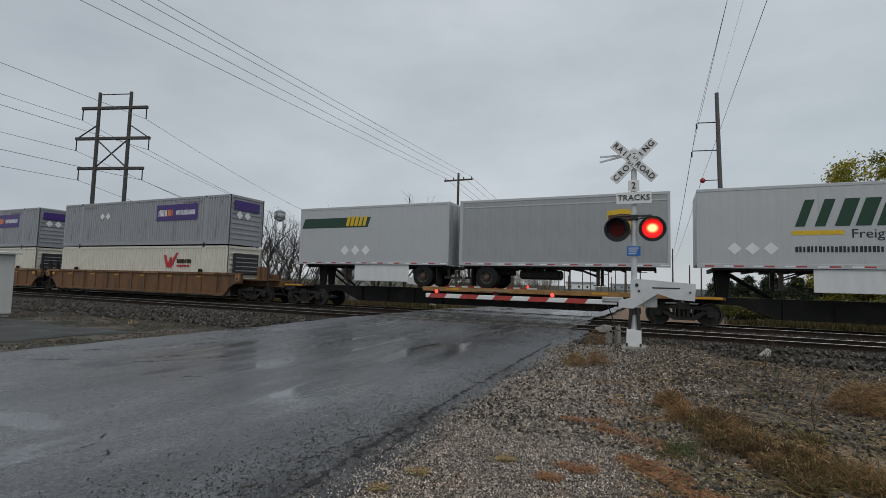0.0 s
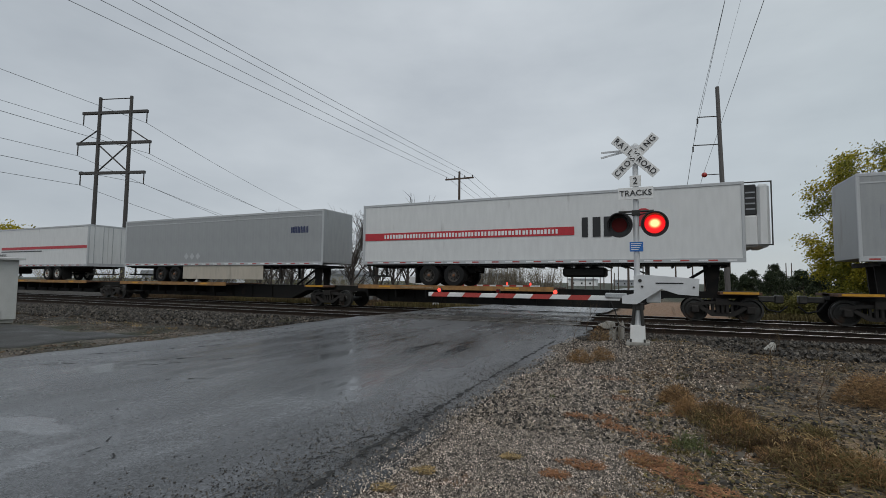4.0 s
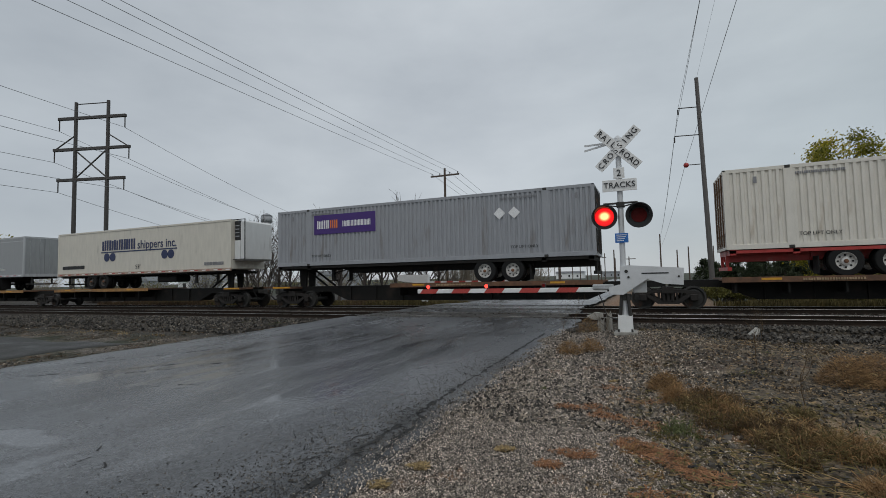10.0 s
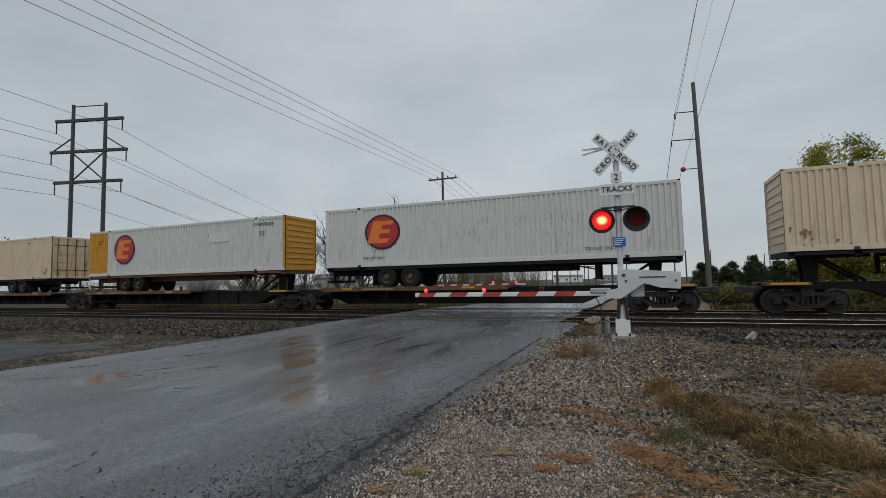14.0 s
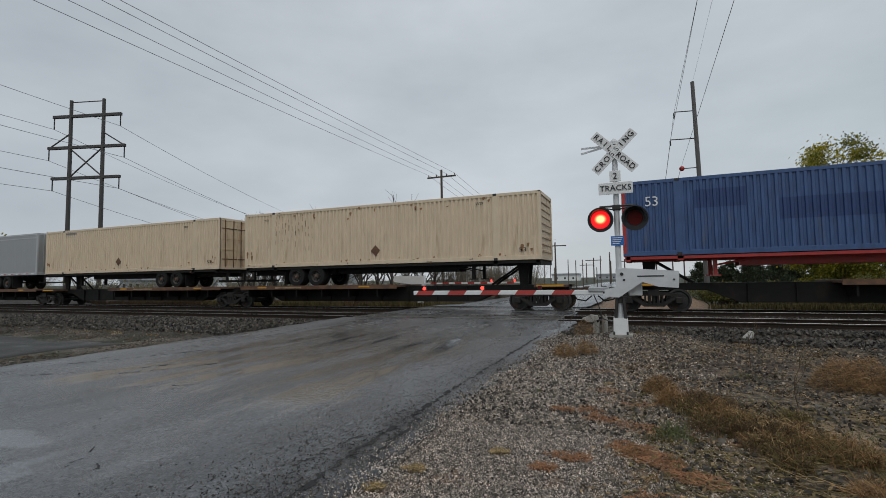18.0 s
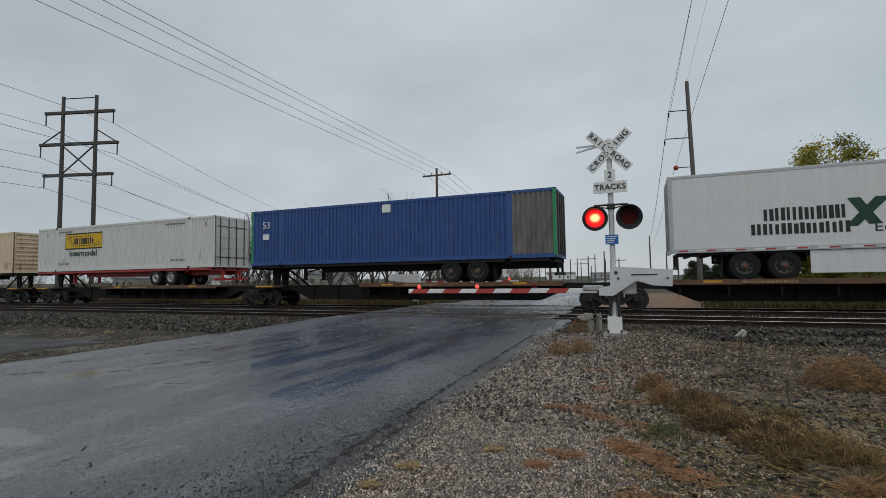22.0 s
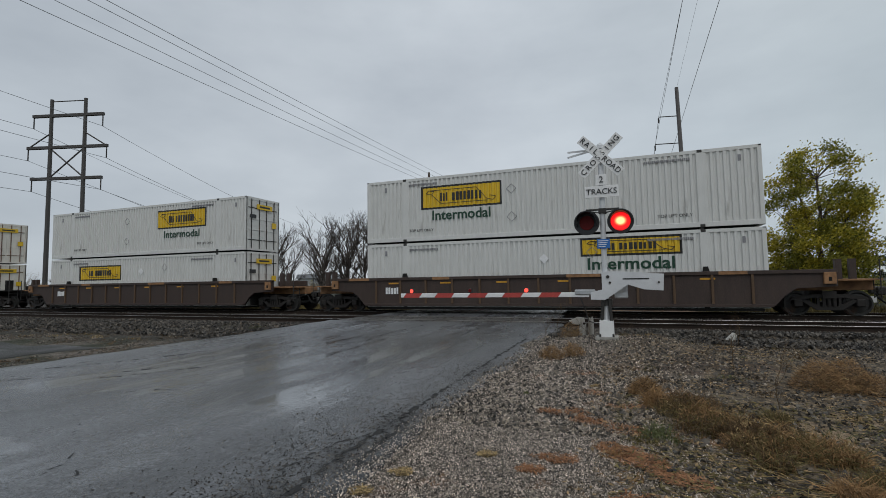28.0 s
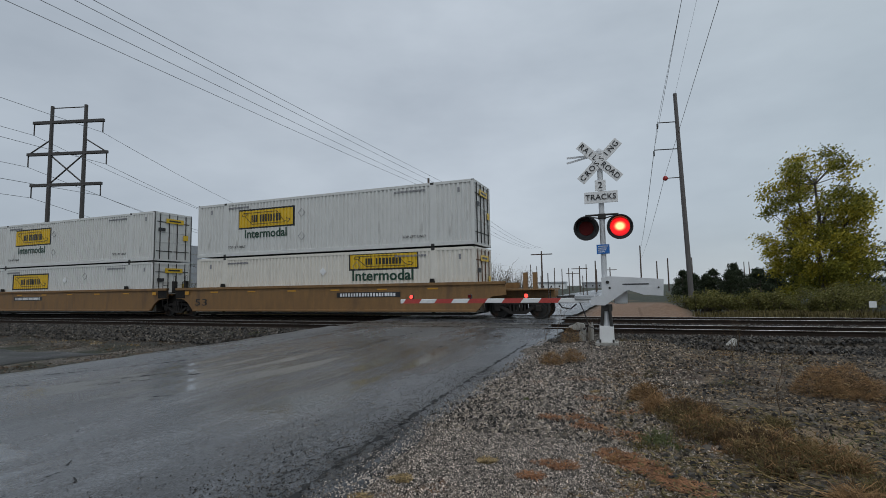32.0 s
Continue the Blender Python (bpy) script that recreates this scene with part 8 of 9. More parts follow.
for z in range(5):
    part("ledge", boxed(-1.65, 1.65, -2.05, 2.05, 1.5 + z * 1.6, 1.6 + z * 1.6), M["concrete"], si)


# ---- trees and plants ----
def limbs(bm, base, tip, r0, depth, rnd, ends, spread=0.55, kids=3):
    base, tip = Vector(base), Vector(tip)
    mid = base.lerp(tip, 0.5) + Vector((rnd.uniform(-1, 1), rnd.uniform(-1, 1), rnd.uniform(-0.5, 0.5))) * (tip - base).length * 0.08
    tube(bm, base, mid, r0, r0 * 0.8, seg=6 if depth > 1 else 4)
    tube(bm, mid, tip, r0 * 0.8, r0 * 0.55, seg=6 if depth > 1 else 4)
    if depth == 0:
        ends.append((tip, (tip - base).normalized()))
        return
    d = tip - base
    for k in range(kids):
        t = rnd.uniform(0.55, 1.0) if k else 1.0
        s = base.lerp(tip, t)
        side = Vector((rnd.uniform(-1, 1), rnd.uniform(-1, 1), rnd.uniform(-0.25, 0.8))).normalized()
        w = (d.normalized() + side * spread * rnd.uniform(0.7, 1.5)).normalized()
        limbs(bm, s, s + w * d.length * rnd.uniform(0.55, 0.8), r0 * 0.55, depth - 1, rnd, ends, spread, kids)


def leaf_cloud(centres, n, size, rnd, spread):
    vs, fs = [], []
    for _ in range(n):
        c = rnd.choice(centres) + Vector((rnd.gauss(0, 1), rnd.gauss(0, 1), rnd.gauss(0, 0.8))) * spread
        a = Vector((rnd.uniform(-1, 1), rnd.uniform(-1, 1), rnd.uniform(-1, 1))).normalized()
        u = a.orthogonal().normalized()
        w = a.cross(u)
        s = size * rnd.uniform(0.6, 1.3)
        k = len(vs)
        vs += [c - u * s, c + w * s * 0.5, c + u * s, c - w * s * 0.5]
        fs.append((k, k + 1, k + 2, k + 3))
    return vs, fs


def cloud_part(name, vs, fs, material, parent, label=""):
    me = bpy.data.meshes.new(name)
    me.from_pydata(vs, [], fs)
    return place(name, me, material, parent, label)


def tree(x, y, h, seed, label, leaves=9000, leaf="leaf", size=0.11, spread=0.42, depth=4, name="tree", kids=3, low=0.25, reach=0.13):
    rnd = random.Random(seed)
    ob = empty(name, label, "tree", "trees beyond the tracks", pose(x, y, -0.4))
    bm, ends = bmesh.new(), []
    tube(bm, (0, 0, 0), (0.1, 0, h * low), h * 0.028, h * 0.022, seg=10)
    for k in range(9):
        a = k * 2.4 + rnd.uniform(-0.3, 0.3)
        q = low - 0.02 + 0.055 * k
        up = rnd.uniform(0.12, 0.22) + 0.01 * k
        limbs(bm, (0.1, 0, h * q), (0.1 + math.cos(a) * h * reach * rnd.uniform(0.8, 1.2), math.sin(a) * h * reach, h * (q + up)), h * 0.012, depth - 1, rnd, ends, kids=kids)
    limbs(bm, (0.1, 0, h * low), (0.1, 0, h * 0.6), h * 0.02, depth - 1, rnd, ends, kids=kids)
    part("trunk", bm, M["bark"] if leaves else M["twig"], ob)
    if leaves:
        cs = [e + d * rnd.uniform(-0.3, 0.3) for e, d in ends if rnd.random() < 0.8]
        cloud_part("crown", *leaf_cloud(cs, leaves, size, rnd, spread), M[leaf], ob, "thinning yellow-green autumn leaves")
    return ob


def cottonwood(x, y, h, half, seed, label, clumps=210, per=185, size=0.095):
    """A round-headed tree: limbs run to leaf clumps that fill its outline unevenly."""
    rnd = random.Random(seed)
    ob = empty("tree", label, "tree", "trees beyond the tracks", pose(x, y, -0.4))
    bm = bmesh.new()
    spine = [Vector((0, 0, 0)), Vector((0.15, 0, h * 0.16)), Vector((-0.1, 0.1, h * 0.36)), Vector((0.1, 0, h * 0.58)), Vector((0, 0, h * 0.8))]
    for k, (a, c) in enumerate(zip(spine, spine[1:])):
        tube(bm, a, c, 0.26 - 0.05 * k, 0.21 - 0.05 * k, seg=9)
    forks = [(spine[1], Vector((-half * 0.5, 0.2, h * 0.5))), (spine[1], Vector((half * 0.45, -0.2, h * 0.52))), (spine[2], Vector((half * 0.3, 0.3, h * 0.72))), (spine[2], Vector((-half * 0.35, -0.2, h * 0.7)))]
    nodes = [p for p in spine[1:]]
    for a, c in forks:
        m = a.lerp(c, 0.5) + Vector((rnd.uniform(-0.2, 0.2), 0, 0.15))
        tube(bm, a, m, 0.13, 0.10, seg=7), tube(bm, m, c, 0.10, 0.05, seg=7)
        nodes += [m, c]
    cs = []
    while len(cs) < clumps:
        u = rnd.uniform(0.10, 1.0)
        wide = half * (1.0 if 0.22 < u < 0.6 else (0.75 + 2.0 * (u - 0.10) if u <= 0.22 else 1.0 - ((u - 0.6) / 0.4) ** 2.2 * 0.6))
        if rnd.random() > (wide / half) ** 2:
            continue
        a, r = rnd.uniform(0, math.tau), rnd.random() ** 0.42
        wide *= 1 + 0.28 * noise.noise(Vector((math.cos(a) * 1.5, math.sin(a) * 1.5, u * 4 + seed)))
        p = Vector((math.cos(a) * r * wide, math.sin(a) * r * wide, h * u))
        if noise.noise(p * 0.75 + Vector((seed, 0, 0))) < -0.16:
            continue
        cs.append(p)
        q = min(nodes, key=lambda v: (v - p).length + max(v.z - p.z, 0) * 2)
        m = q.lerp(p, 0.55) + Vector((0, 0, 0.12))
        tube(bm, q, m, 0.035, 0.022, seg=5), tube(bm, m, p, 0.022, 0.008, seg=4)
    part("trunk", bm, M["bark"], ob)
    green = [p for p in cs if noise.noise(p * 0.5 + Vector((0, seed, 0))) - (p.z / h - 0.5) * 0.5 > 0.0]
    gold = [p for p in cs if p not in green]
    cloud_part("crown", *leaf_cloud(gold, len(gold) * per, size, rnd, 0.31), M["leaf"], ob, "thinning yellow autumn leaves")
    cloud_part("crown", *leaf_cloud(green, len(green) * per, size, rnd, 0.31), M["leaf_green"], ob, "dull green leaf clumps")


cottonwood(12.3, 40, 10.6, 3.15, 4, "cottonwood tree with thinning yellow-green autumn leaves")
tree(-86, 37, 7.2, 12, "yellow-green roadside tree beyond the train", leaves=7000, size=0.22, spread=0.7)


def shrub(x, y, w, h, seed, leaf, label, n=2500, size=0.08, stems=14, name="bush", wood="twig"):
    rnd = random.Random(seed)
    ob = empty(name, label, "bush", "bushes beyond the tracks", pose(x, y, -0.35))
    bm, cs = bmesh.new(), []
    for _ in range(stems):
        a, r = rnd.uniform(0, math.tau), w * 0.5 * rnd.random() ** 0.6
        tip = Vector((math.cos(a) * r, math.sin(a) * r * 0.7, h * rnd.uniform(0.55, 1.0)))
        tube(bm, (tip.x * 0.35, tip.y * 0.35, 0), tip, 0.03, 0.008, seg=5)
        for k in range(5):
            p = Vector((tip.x * 0.35, tip.y * 0.35, 0)).lerp(tip, rnd.uniform(0.3, 1.0))
            q = p + Vector((rnd.uniform(-1, 1), rnd.uniform(-1, 1), rnd.uniform(0, 1))) * h * 0.18
            tube(bm, p, q, 0.012, 0.004, seg=3)
            cs.append(q)
    part("branchwork", bm, M[wood], ob)
    cloud_part("foliage", *leaf_cloud(cs, n, size, rnd, h * 0.13), M[leaf], ob)


rnd2 = random.Random(5)
for k in range(15):
    x, y = 3.6 + k * 0.95 + rnd2.uniform(-0.4, 0.4), rnd2.uniform(28.6, 33.5)
    shrub(x, y, rnd2.uniform(2.2, 3.4), rnd2.uniform(0.7, 1.2) if x < 10 else rnd2.uniform(0.9, 1.4), 20 + k, "leaf_bush", "dense olive-green brush patch beside the railway", 5200, 0.055, 26)


def cedar(x, y, w, h, seed):
    """A ragged pointed evergreen: whorls of boughs that shorten towards the tip."""
    rnd = random.Random(seed)
    ob = empty("cedar_tree", "dark ragged evergreen cedar behind the railway", "tree", "evergreens beyond the tracks", pose(x, y, -0.4))
    bm, cs = bmesh.new(), []
    tube(bm, (0, 0, 0), (0, 0, h), 0.09, 0.015, seg=6)
    for k in range(int(h * 17)):
        u = rnd.random() ** 0.8
        a = rnd.uniform(0, math.tau)
        r = w * 0.5 * (1 - u) ** 0.75 * rnd.uniform(0.55, 1.15) + 0.08
        root, tip = Vector((0, 0, h * u * 0.96 + 0.1)), Vector((math.cos(a) * r, math.sin(a) * r, h * u * 0.96 + 0.1 + r * rnd.uniform(0.1, 0.5)))
        tube(bm, root, tip, 0.02, 0.006, seg=3)
        cs += [root.lerp(tip, q) for q in (0.5, 0.8, 1.0)]
    part("trunk", bm, M["bark"], ob)
    cloud_part("needles", *leaf_cloud(cs, int(len(cs) * 34), 0.075, rnd, 0.13), M["leaf_dark"], ob)


rnd4 = random.Random(9)
for k in range(24):
    x, y = (5.0 + k * 0.75, rnd4.uniform(50, 58)) if k < 14 else (16.2 + (k - 14) * 1.25, rnd4.uniform(41, 47))
    h = rnd4.uniform(2.5, 3.7) if k < 14 else rnd4.uniform(3.8, 6.0)
    w = h * rnd4.uniform(0.85, 1.1)
    cedar(x, y, w, h, 40 + k)
for k, (x, y, w, h) in enumerate(((-14.6, 40, 4.2, 4.6), (-12.8, 40.6, 4.0, 3.6), (-11.6, 41.5, 4.4, 3.9), (-9.6, 43, 3.5, 3.2), (-16.4, 41, 4.0, 3.4))):
    shrub(x, y, w, h, 60 + k, "leaf_pale", "pale green bare-twigged shrub beyond the tracks", 500, 0.04, 80, "bush", "twig_pale")
for k, (x, y, h) in enumerate(((-26.8, 33, 4.2), (-24.6, 34.6, 6.0), (-22.8, 35.6, 6.4), (-21.4, 36.2, 6.0), (-29.5, 31.5, 4.0), (-23.6, 37, 6.2), (-25.6, 36, 5.0), (-20.2, 36.5, 6.6), (-19.0, 37.2, 5.6), (-17.6, 36.6, 6.2), (-16.6, 37.8, 5.2), (-33.6, 33, 5.4), (-31.8, 32.5, 5.7), (-30.4, 33.6, 5.2), (-28.2, 32.6, 5.6))):
    tree(x, y, h, 80 + k, "bare grey deciduous tree without leaves", leaves=0, depth=5, name="bare_tree", low=0.12)
for k in range(12):
    a = -68 + k * 4.6
    d = 70 + 12 * math.sin(k * 2.1)
    h = 2.9 + 0.8 * math.sin(k * 1.7) if k < 8 else 1.9
    shrub(d * math.sin(radians(a)), d * math.cos(radians(a)), 8, h, 100 + k, "leaf_pale" if k % 3 else "leaf_bush", "distant brown brush along the horizon", 700, 0.09, 90, "bush", "twig_pale" if k % 2 else "twig")


def grass_tuft(name, x, y, w, h, n, material, label, seed, lean=0.5, width=0.006, kind=""):
    rnd = random.Random(seed)
    vs, fs = [], []
    for _ in range(n):
        a, r = rnd.uniform(0, math.tau), rnd.random() ** 0.6
        bx, by = x + math.cos(a) * r * w, y + math.sin(a) * r * w * 0.8
        bz = height(bx, by) - 0.01
        t = rnd.uniform(0, math.tau)
        L = h * rnd.uniform(0.45, 1.0) * (1 - 0.35 * r)
        tip = Vector((bx + math.cos(t) * L * lean * rnd.random(), by + math.sin(t) * L * lean * rnd.random(), bz + L))
        b0 = Vector((bx, by, bz))
        mid = b0.lerp(tip, 0.55) + Vector((0, 0, L * 0.08))
        u = Vector((math.cos(t + 1.57), math.sin(t + 1.57), 0)) * width * rnd.uniform(0.6, 1.4)
        k = len(vs)
        vs += [b0 - u, b0 + u, mid + u * 0.8, mid - u * 0.8, tip]
        fs += [(k, k + 1, k + 2, k + 3), (k + 3, k + 2, k + 4)]
    me = bpy.data.meshes.new(name)
    me.from_pydata(vs, [], fs)
    return tagged(place(name, me, M[material]), label, "weeds", "weeds beside the road", kind)


def tangle(name, x, y, w, h, n, material, label, seed, length=0.07, width=0.003, flat=0.6, parent=None):
    """A springy ball of dead twigs: short crossing strands, denser towards its middle."""
    rnd = random.Random(seed)
    vs, fs = [], []
    base = height(x, y)
    for _ in range(n):
        a, r = rnd.uniform(0, math.tau), rnd.random() ** 0.55
        u = rnd.random()
        rr = w * r * math.sqrt(max(1 - (u * 1.05 - 0.25) ** 2, 0.05)) * (1 + 0.35 * noise.noise(Vector((math.cos(a) * 2, math.sin(a) * 2, u * 2 + seed))))
        p = Vector((x + math.cos(a) * rr, y + math.sin(a) * rr * 0.8, base + u * h * (1 - 0.55 * r * r) + 0.01))
        out = Vector((math.cos(a) * 0.7, math.sin(a) * 0.7, rnd.uniform(-0.1, 1.0)))
        d = (out + Vector((rnd.gauss(0, 1), rnd.gauss(0, 1), rnd.gauss(0, flat)))).normalized()
        L = length * rnd.uniform(0.5, 1.5)
        s = d.orthogonal().normalized() * width * rnd.uniform(0.5, 1.3)
        q = p + d * L
        q.z = max(q.z, base + 0.005)
        k = len(vs)
        vs += [p - s, p + s, q + s * 0.5, q - s * 0.5]
        fs.append((k, k + 1, k + 2, k + 3))
    me = bpy.data.meshes.new(name)
    me.from_pydata(vs, [], fs)
    if parent is not None:
        return tagged(place(name, me, M[material], parent), kind="stuff")
    return tagged(place(name, me, M[material]), label, "weeds", "weeds beside the road")


def litter(name, n, at, size, material, label, seed, thin=0.35):
    """Flat crumbs of dead leaf and stem lying about on the soil."""
    rnd = random.Random(seed)
    vs, fs = [], []
    for _ in range(n):
        x, y, z = at(rnd)
        a, s = rnd.uniform(0, math.tau), size * rnd.uniform(0.4, 1.6)
        w = s * thin * rnd.uniform(0.4, 1.2)
        u, v = Vector((math.cos(a), math.sin(a), rnd.uniform(-0.3, 0.3))) * s, Vector((-math.sin(a), math.cos(a), rnd.uniform(-0.3, 0.6))) * w
        c = Vector((x, y, z + 0.008 + 0.3 * s))
        k = len(vs)
        vs += [c - u, c - v, c + u, c + v]
        fs.append((k, k + 1, k + 2, k + 3))
    me = bpy.data.meshes.new(name)
    me.from_pydata(vs, [], fs)
    return tagged(place(name, me, M[material]), label, "plant litter", kind="stuff")


def stems(name, x, y, w, h, n, material, label, seed, lean=0.7, width=0.004, parent=None):
    """Upright dead grass: bent stems that carry a few curled side leaves."""
    rnd = random.Random(seed)
    vs, fs = [], []

    def ribbon(pts, half):
        d = (pts[-1] - pts[0]).normalized()
        u = d.cross(Vector((rnd.uniform(-1, 1), rnd.uniform(-1, 1), 0.3))).normalized()
        k = len(vs)
        for i, p in enumerate(pts):
            g = half * (1 - 0.75 * i / (len(pts) - 1))
            vs.extend((p - u * g, p + u * g))
        for i in range(len(pts) - 1):
            fs.append((k + 2 * i, k + 2 * i + 1, k + 2 * i + 3, k + 2 * i + 2))

    for _ in range(n):
        a, r = rnd.uniform(0, math.tau), rnd.random() ** 0.6
        bx, by = x + math.cos(a) * r * w, y + math.sin(a) * r * w * 0.8
        b0 = Vector((bx, by, height(bx, by) - 0.01))
        t = rnd.uniform(0, math.tau)
        L = h * rnd.uniform(0.35, 1.05) * (1 - 0.3 * r)
        q = lean * rnd.random() ** 1.3
        m = b0 + Vector((math.cos(t) * q * 0.3, math.sin(t) * q * 0.3, 0.55)) * L
        e = b0 + Vector((math.cos(t) * q, math.sin(t) * q, 1.0 - 0.35 * q)) * L
        ribbon([b0, m, e], width * rnd.uniform(0.5, 1.1))
        for _k in range(rnd.choice((1, 2, 3))):
            s = b0.lerp(m, rnd.uniform(0.3, 1.0)) if rnd.random() < 0.5 else m.lerp(e, rnd.random())
            g = rnd.uniform(0, math.tau)
            f = rnd.uniform(0.2, 0.4) * L
            o = Vector((math.cos(g), math.sin(g), 0))
            ribbon([s, s + o * f * 0.5 + Vector((0, 0, f * rnd.uniform(0.1, 0.5))), s + o * f + Vector((0, 0, f * rnd.uniform(-0.6, 0.2)))], width * rnd.uniform(0.7, 1.6))
    me = bpy.data.meshes.new(name)
    me.from_pydata(vs, [], fs)
    if parent is not None:
        return tagged(place(name, me, M[material], parent), kind="stuff")
    return tagged(place(name, me, M[material]), label, "weeds", "weeds beside the road")


# tangled dry grass, russet tumbleweeds, sage
rnd1 = random.Random(31)
for k in range(36):
    u = k / 29
    x, y = 0.38 + 1.15 * u + rnd1.gauss(0.0, 0.14 + 0.08 * u), 6.2 - 1.45 * u + rnd1.gauss(0, 0.22 + 0.08 * u)
    w, h = rnd1.uniform(0.10, 0.22), rnd1.uniform(0.12, 0.30) * (1 - 0.3 * max(u - 0.5, 0))
    clump = empty("dry_grass_clump", "upright dry russet and olive-brown grass clump", "weeds", "weeds beside the road")
    tangle("undergrowth", x, y, w, h * 0.5, 300, ("stalk", "russet", "olive")[k % 3], "", 200 + k, 0.10, 0.0026, 0.9, clump)
    stems("russet_growth", x + 0.03, y, w * 1.05, h * 1.15, 44, rnd1.choice(("russet", "straw")), "", 230 + k, 0.8, 0.0036, clump)
    stems("brown_growth", x, y, w * 1.1, h * 1.05, 56, rnd1.choice(("stalk", "olive", "russet")), "", 180 + k, 0.9, 0.0040, clump)
for k, (x, y, w, h, n) in enumerate(((0.12, 6.65, 0.19, 0.22, 1300), (-1.42, 9.15, 0.22, 0.24, 800), (-1.05, 9.45, 0.2, 0.24, 700), (2.35, 8.05, 0.33, 0.42, 2400), (2.7, 8.2, 0.34, 0.44, 2400), (-1.3, 11.3, 0.25, 0.35, 600), (2.95, 8.1, 0.28, 0.26, 1100))):
    clump = empty("russet_tumbleweed", "dry rust-coloured tumbleweed on the gravel", "weeds", "weeds beside the road")
    tangle("twig_ball", x, y, w, h, n, "russet", "", 260 + k, 0.06, 0.0024, 0.6, clump)
    tangle("inner_growth", x, y, w, h, n // 3, "stalk", "", 275 + k, 0.09, 0.0024, 0.6, clump)
    stems("straw_growth", x, y, w, h * 1.15, 30, "straw", "", 285 + k, 1.0, 0.003, clump)
stems("sage_weed", 0.2, 4.95, 0.20, 0.17, 150, "sage", "low grey-green weed clump beside grass", 290, 1.2, 0.005)
stems("sage_weed", 0.08, 4.75, 0.14, 0.10, 80, "olive", "low grey-green weed clump beside grass", 296, 1.2, 0.005)
grass_tuft("green_tuft", -1.32, 6.32, 0.04, 0.06, 60, "sage", "tiny green weed in the gravel", 291, 0.6)


def needles(x, y, w, long, n, seed, turn, material="rust_needles", label="flat red-brown patch of dead needles"):
    """A mat of short dead needles, ragged at its rim."""
    rnd = random.Random(seed)
    vs, fs = [], []
    c, s = math.cos(turn), math.sin(turn)
    for _ in range(n):
        a, r = rnd.uniform(0, math.tau), rnd.random() ** 0.55
        r *= 1 + 0.55 * noise.noise(Vector((math.cos(a) * 1.6, math.sin(a) * 1.6, seed)))
        p, q = math.cos(a) * r * long, math.sin(a) * r * w
        px, py = x + p * c - q * s, y + p * s + q * c
        o = Vector((px, py, height(px, py) + rnd.uniform(0.006, 0.022)))
        g = rnd.uniform(0, math.tau)
        d = Vector((math.cos(g), math.sin(g), rnd.uniform(-0.15, 0.35))) * rnd.uniform(0.012, 0.034)
        v = Vector((-d.y, d.x, 0)).normalized() * 0.0035
        k = len(vs)
        vs += [o - d - v, o - d + v, o + d + v, o + d - v]
        fs.append((k, k + 1, k + 2, k + 3))
    me = bpy.data.meshes.new("russet_needles")
    me.from_pydata(vs, [], fs)
    tagged(place("russet_needles", me, M[material]), label, "weeds", "weeds beside the road")


for k, (x, y, w, g, n, turn) in enumerate(((-0.16, 4.46, 0.09, 0.16, 750, -0.4), (0.08, 4.22, 0.09, 0.24, 1150, -0.9), (0.3, 3.96, 0.08, 0.16, 700, -0.6), (-0.46, 5.3, 0.07, 0.16, 480, -0.2), (-0.1, 5.1, 0.07, 0.17, 480, -0.5),
                                           (-0.89, 5.52, 0.06, 0.11, 330, 0.2), (-0.62, 5.58, 0.08, 0.13, 420, 0.0), (-0.6, 4.09, 0.05, 0.13, 380, 0.1), (-0.78, 3.8, 0.05, 0.09, 260, 0.2), (-0.48, 6.6, 0.08, 0.15, 300, 0.0),
                                           (-0.08, 6.0, 0.08, 0.16, 330, 0.3), (0.05, 3.45, 0.09, 0.2, 500, -0.3), (-0.75, 7.9, 0.1, 0.2, 300, 0.2), (0.95, 3.75, 0.08, 0.18, 400, 0.2))):
    needles(x, y, w * 1.9, g * 1.25, int(n * 0.62), 320 + k, turn)
for k, (x, y) in enumerate(((-1.19, 4.02), (-1.69, 3.43), (-1.83, 3.03), (-0.95, 2.7), (-0.5, 7.0))):
    needles(x, y, 0.06, 0.085, 150, 300 + k, 0.3, "straw", "flat patch of dry straw in gravel")
    stems("straw_patch", x, y, 0.07, 0.055, 36, "straw", "flat patch of dry straw in gravel", 310 + k, 2.2, 0.0026)
rnd0 = random.Random(77)
for k in range(90):
    x, y = rnd0.uniform(-0.3, 3.6), rnd0.uniform(3.6, 13.0)
    stems("weed_litter", x, y, rnd0.uniform(0.06, 0.22), rnd0.uniform(0.05, 0.16), 26, rnd0.choice(("stalk", "straw", "olive", "sage", "stalk", "russet")), "thin scatter of dead weeds on soil", 500 + k, 1.8, 0.0035)
for k in range(60):
    x, y = rnd0.uniform(-24, -11.3), rnd0.uniform(5, 14.0)
    if 5.3 < y < 8.5 and x < -12:
        continue
    stems("weed_litter", x, y, rnd0.uniform(0.15, 0.4), rnd0.uniform(0.05, 0.14), 30, rnd0.choice(("stalk", "sage", "olive", "straw", "stalk")), "thin scatter of dead weeds on soil", 700 + k, 1.6, 0.006)
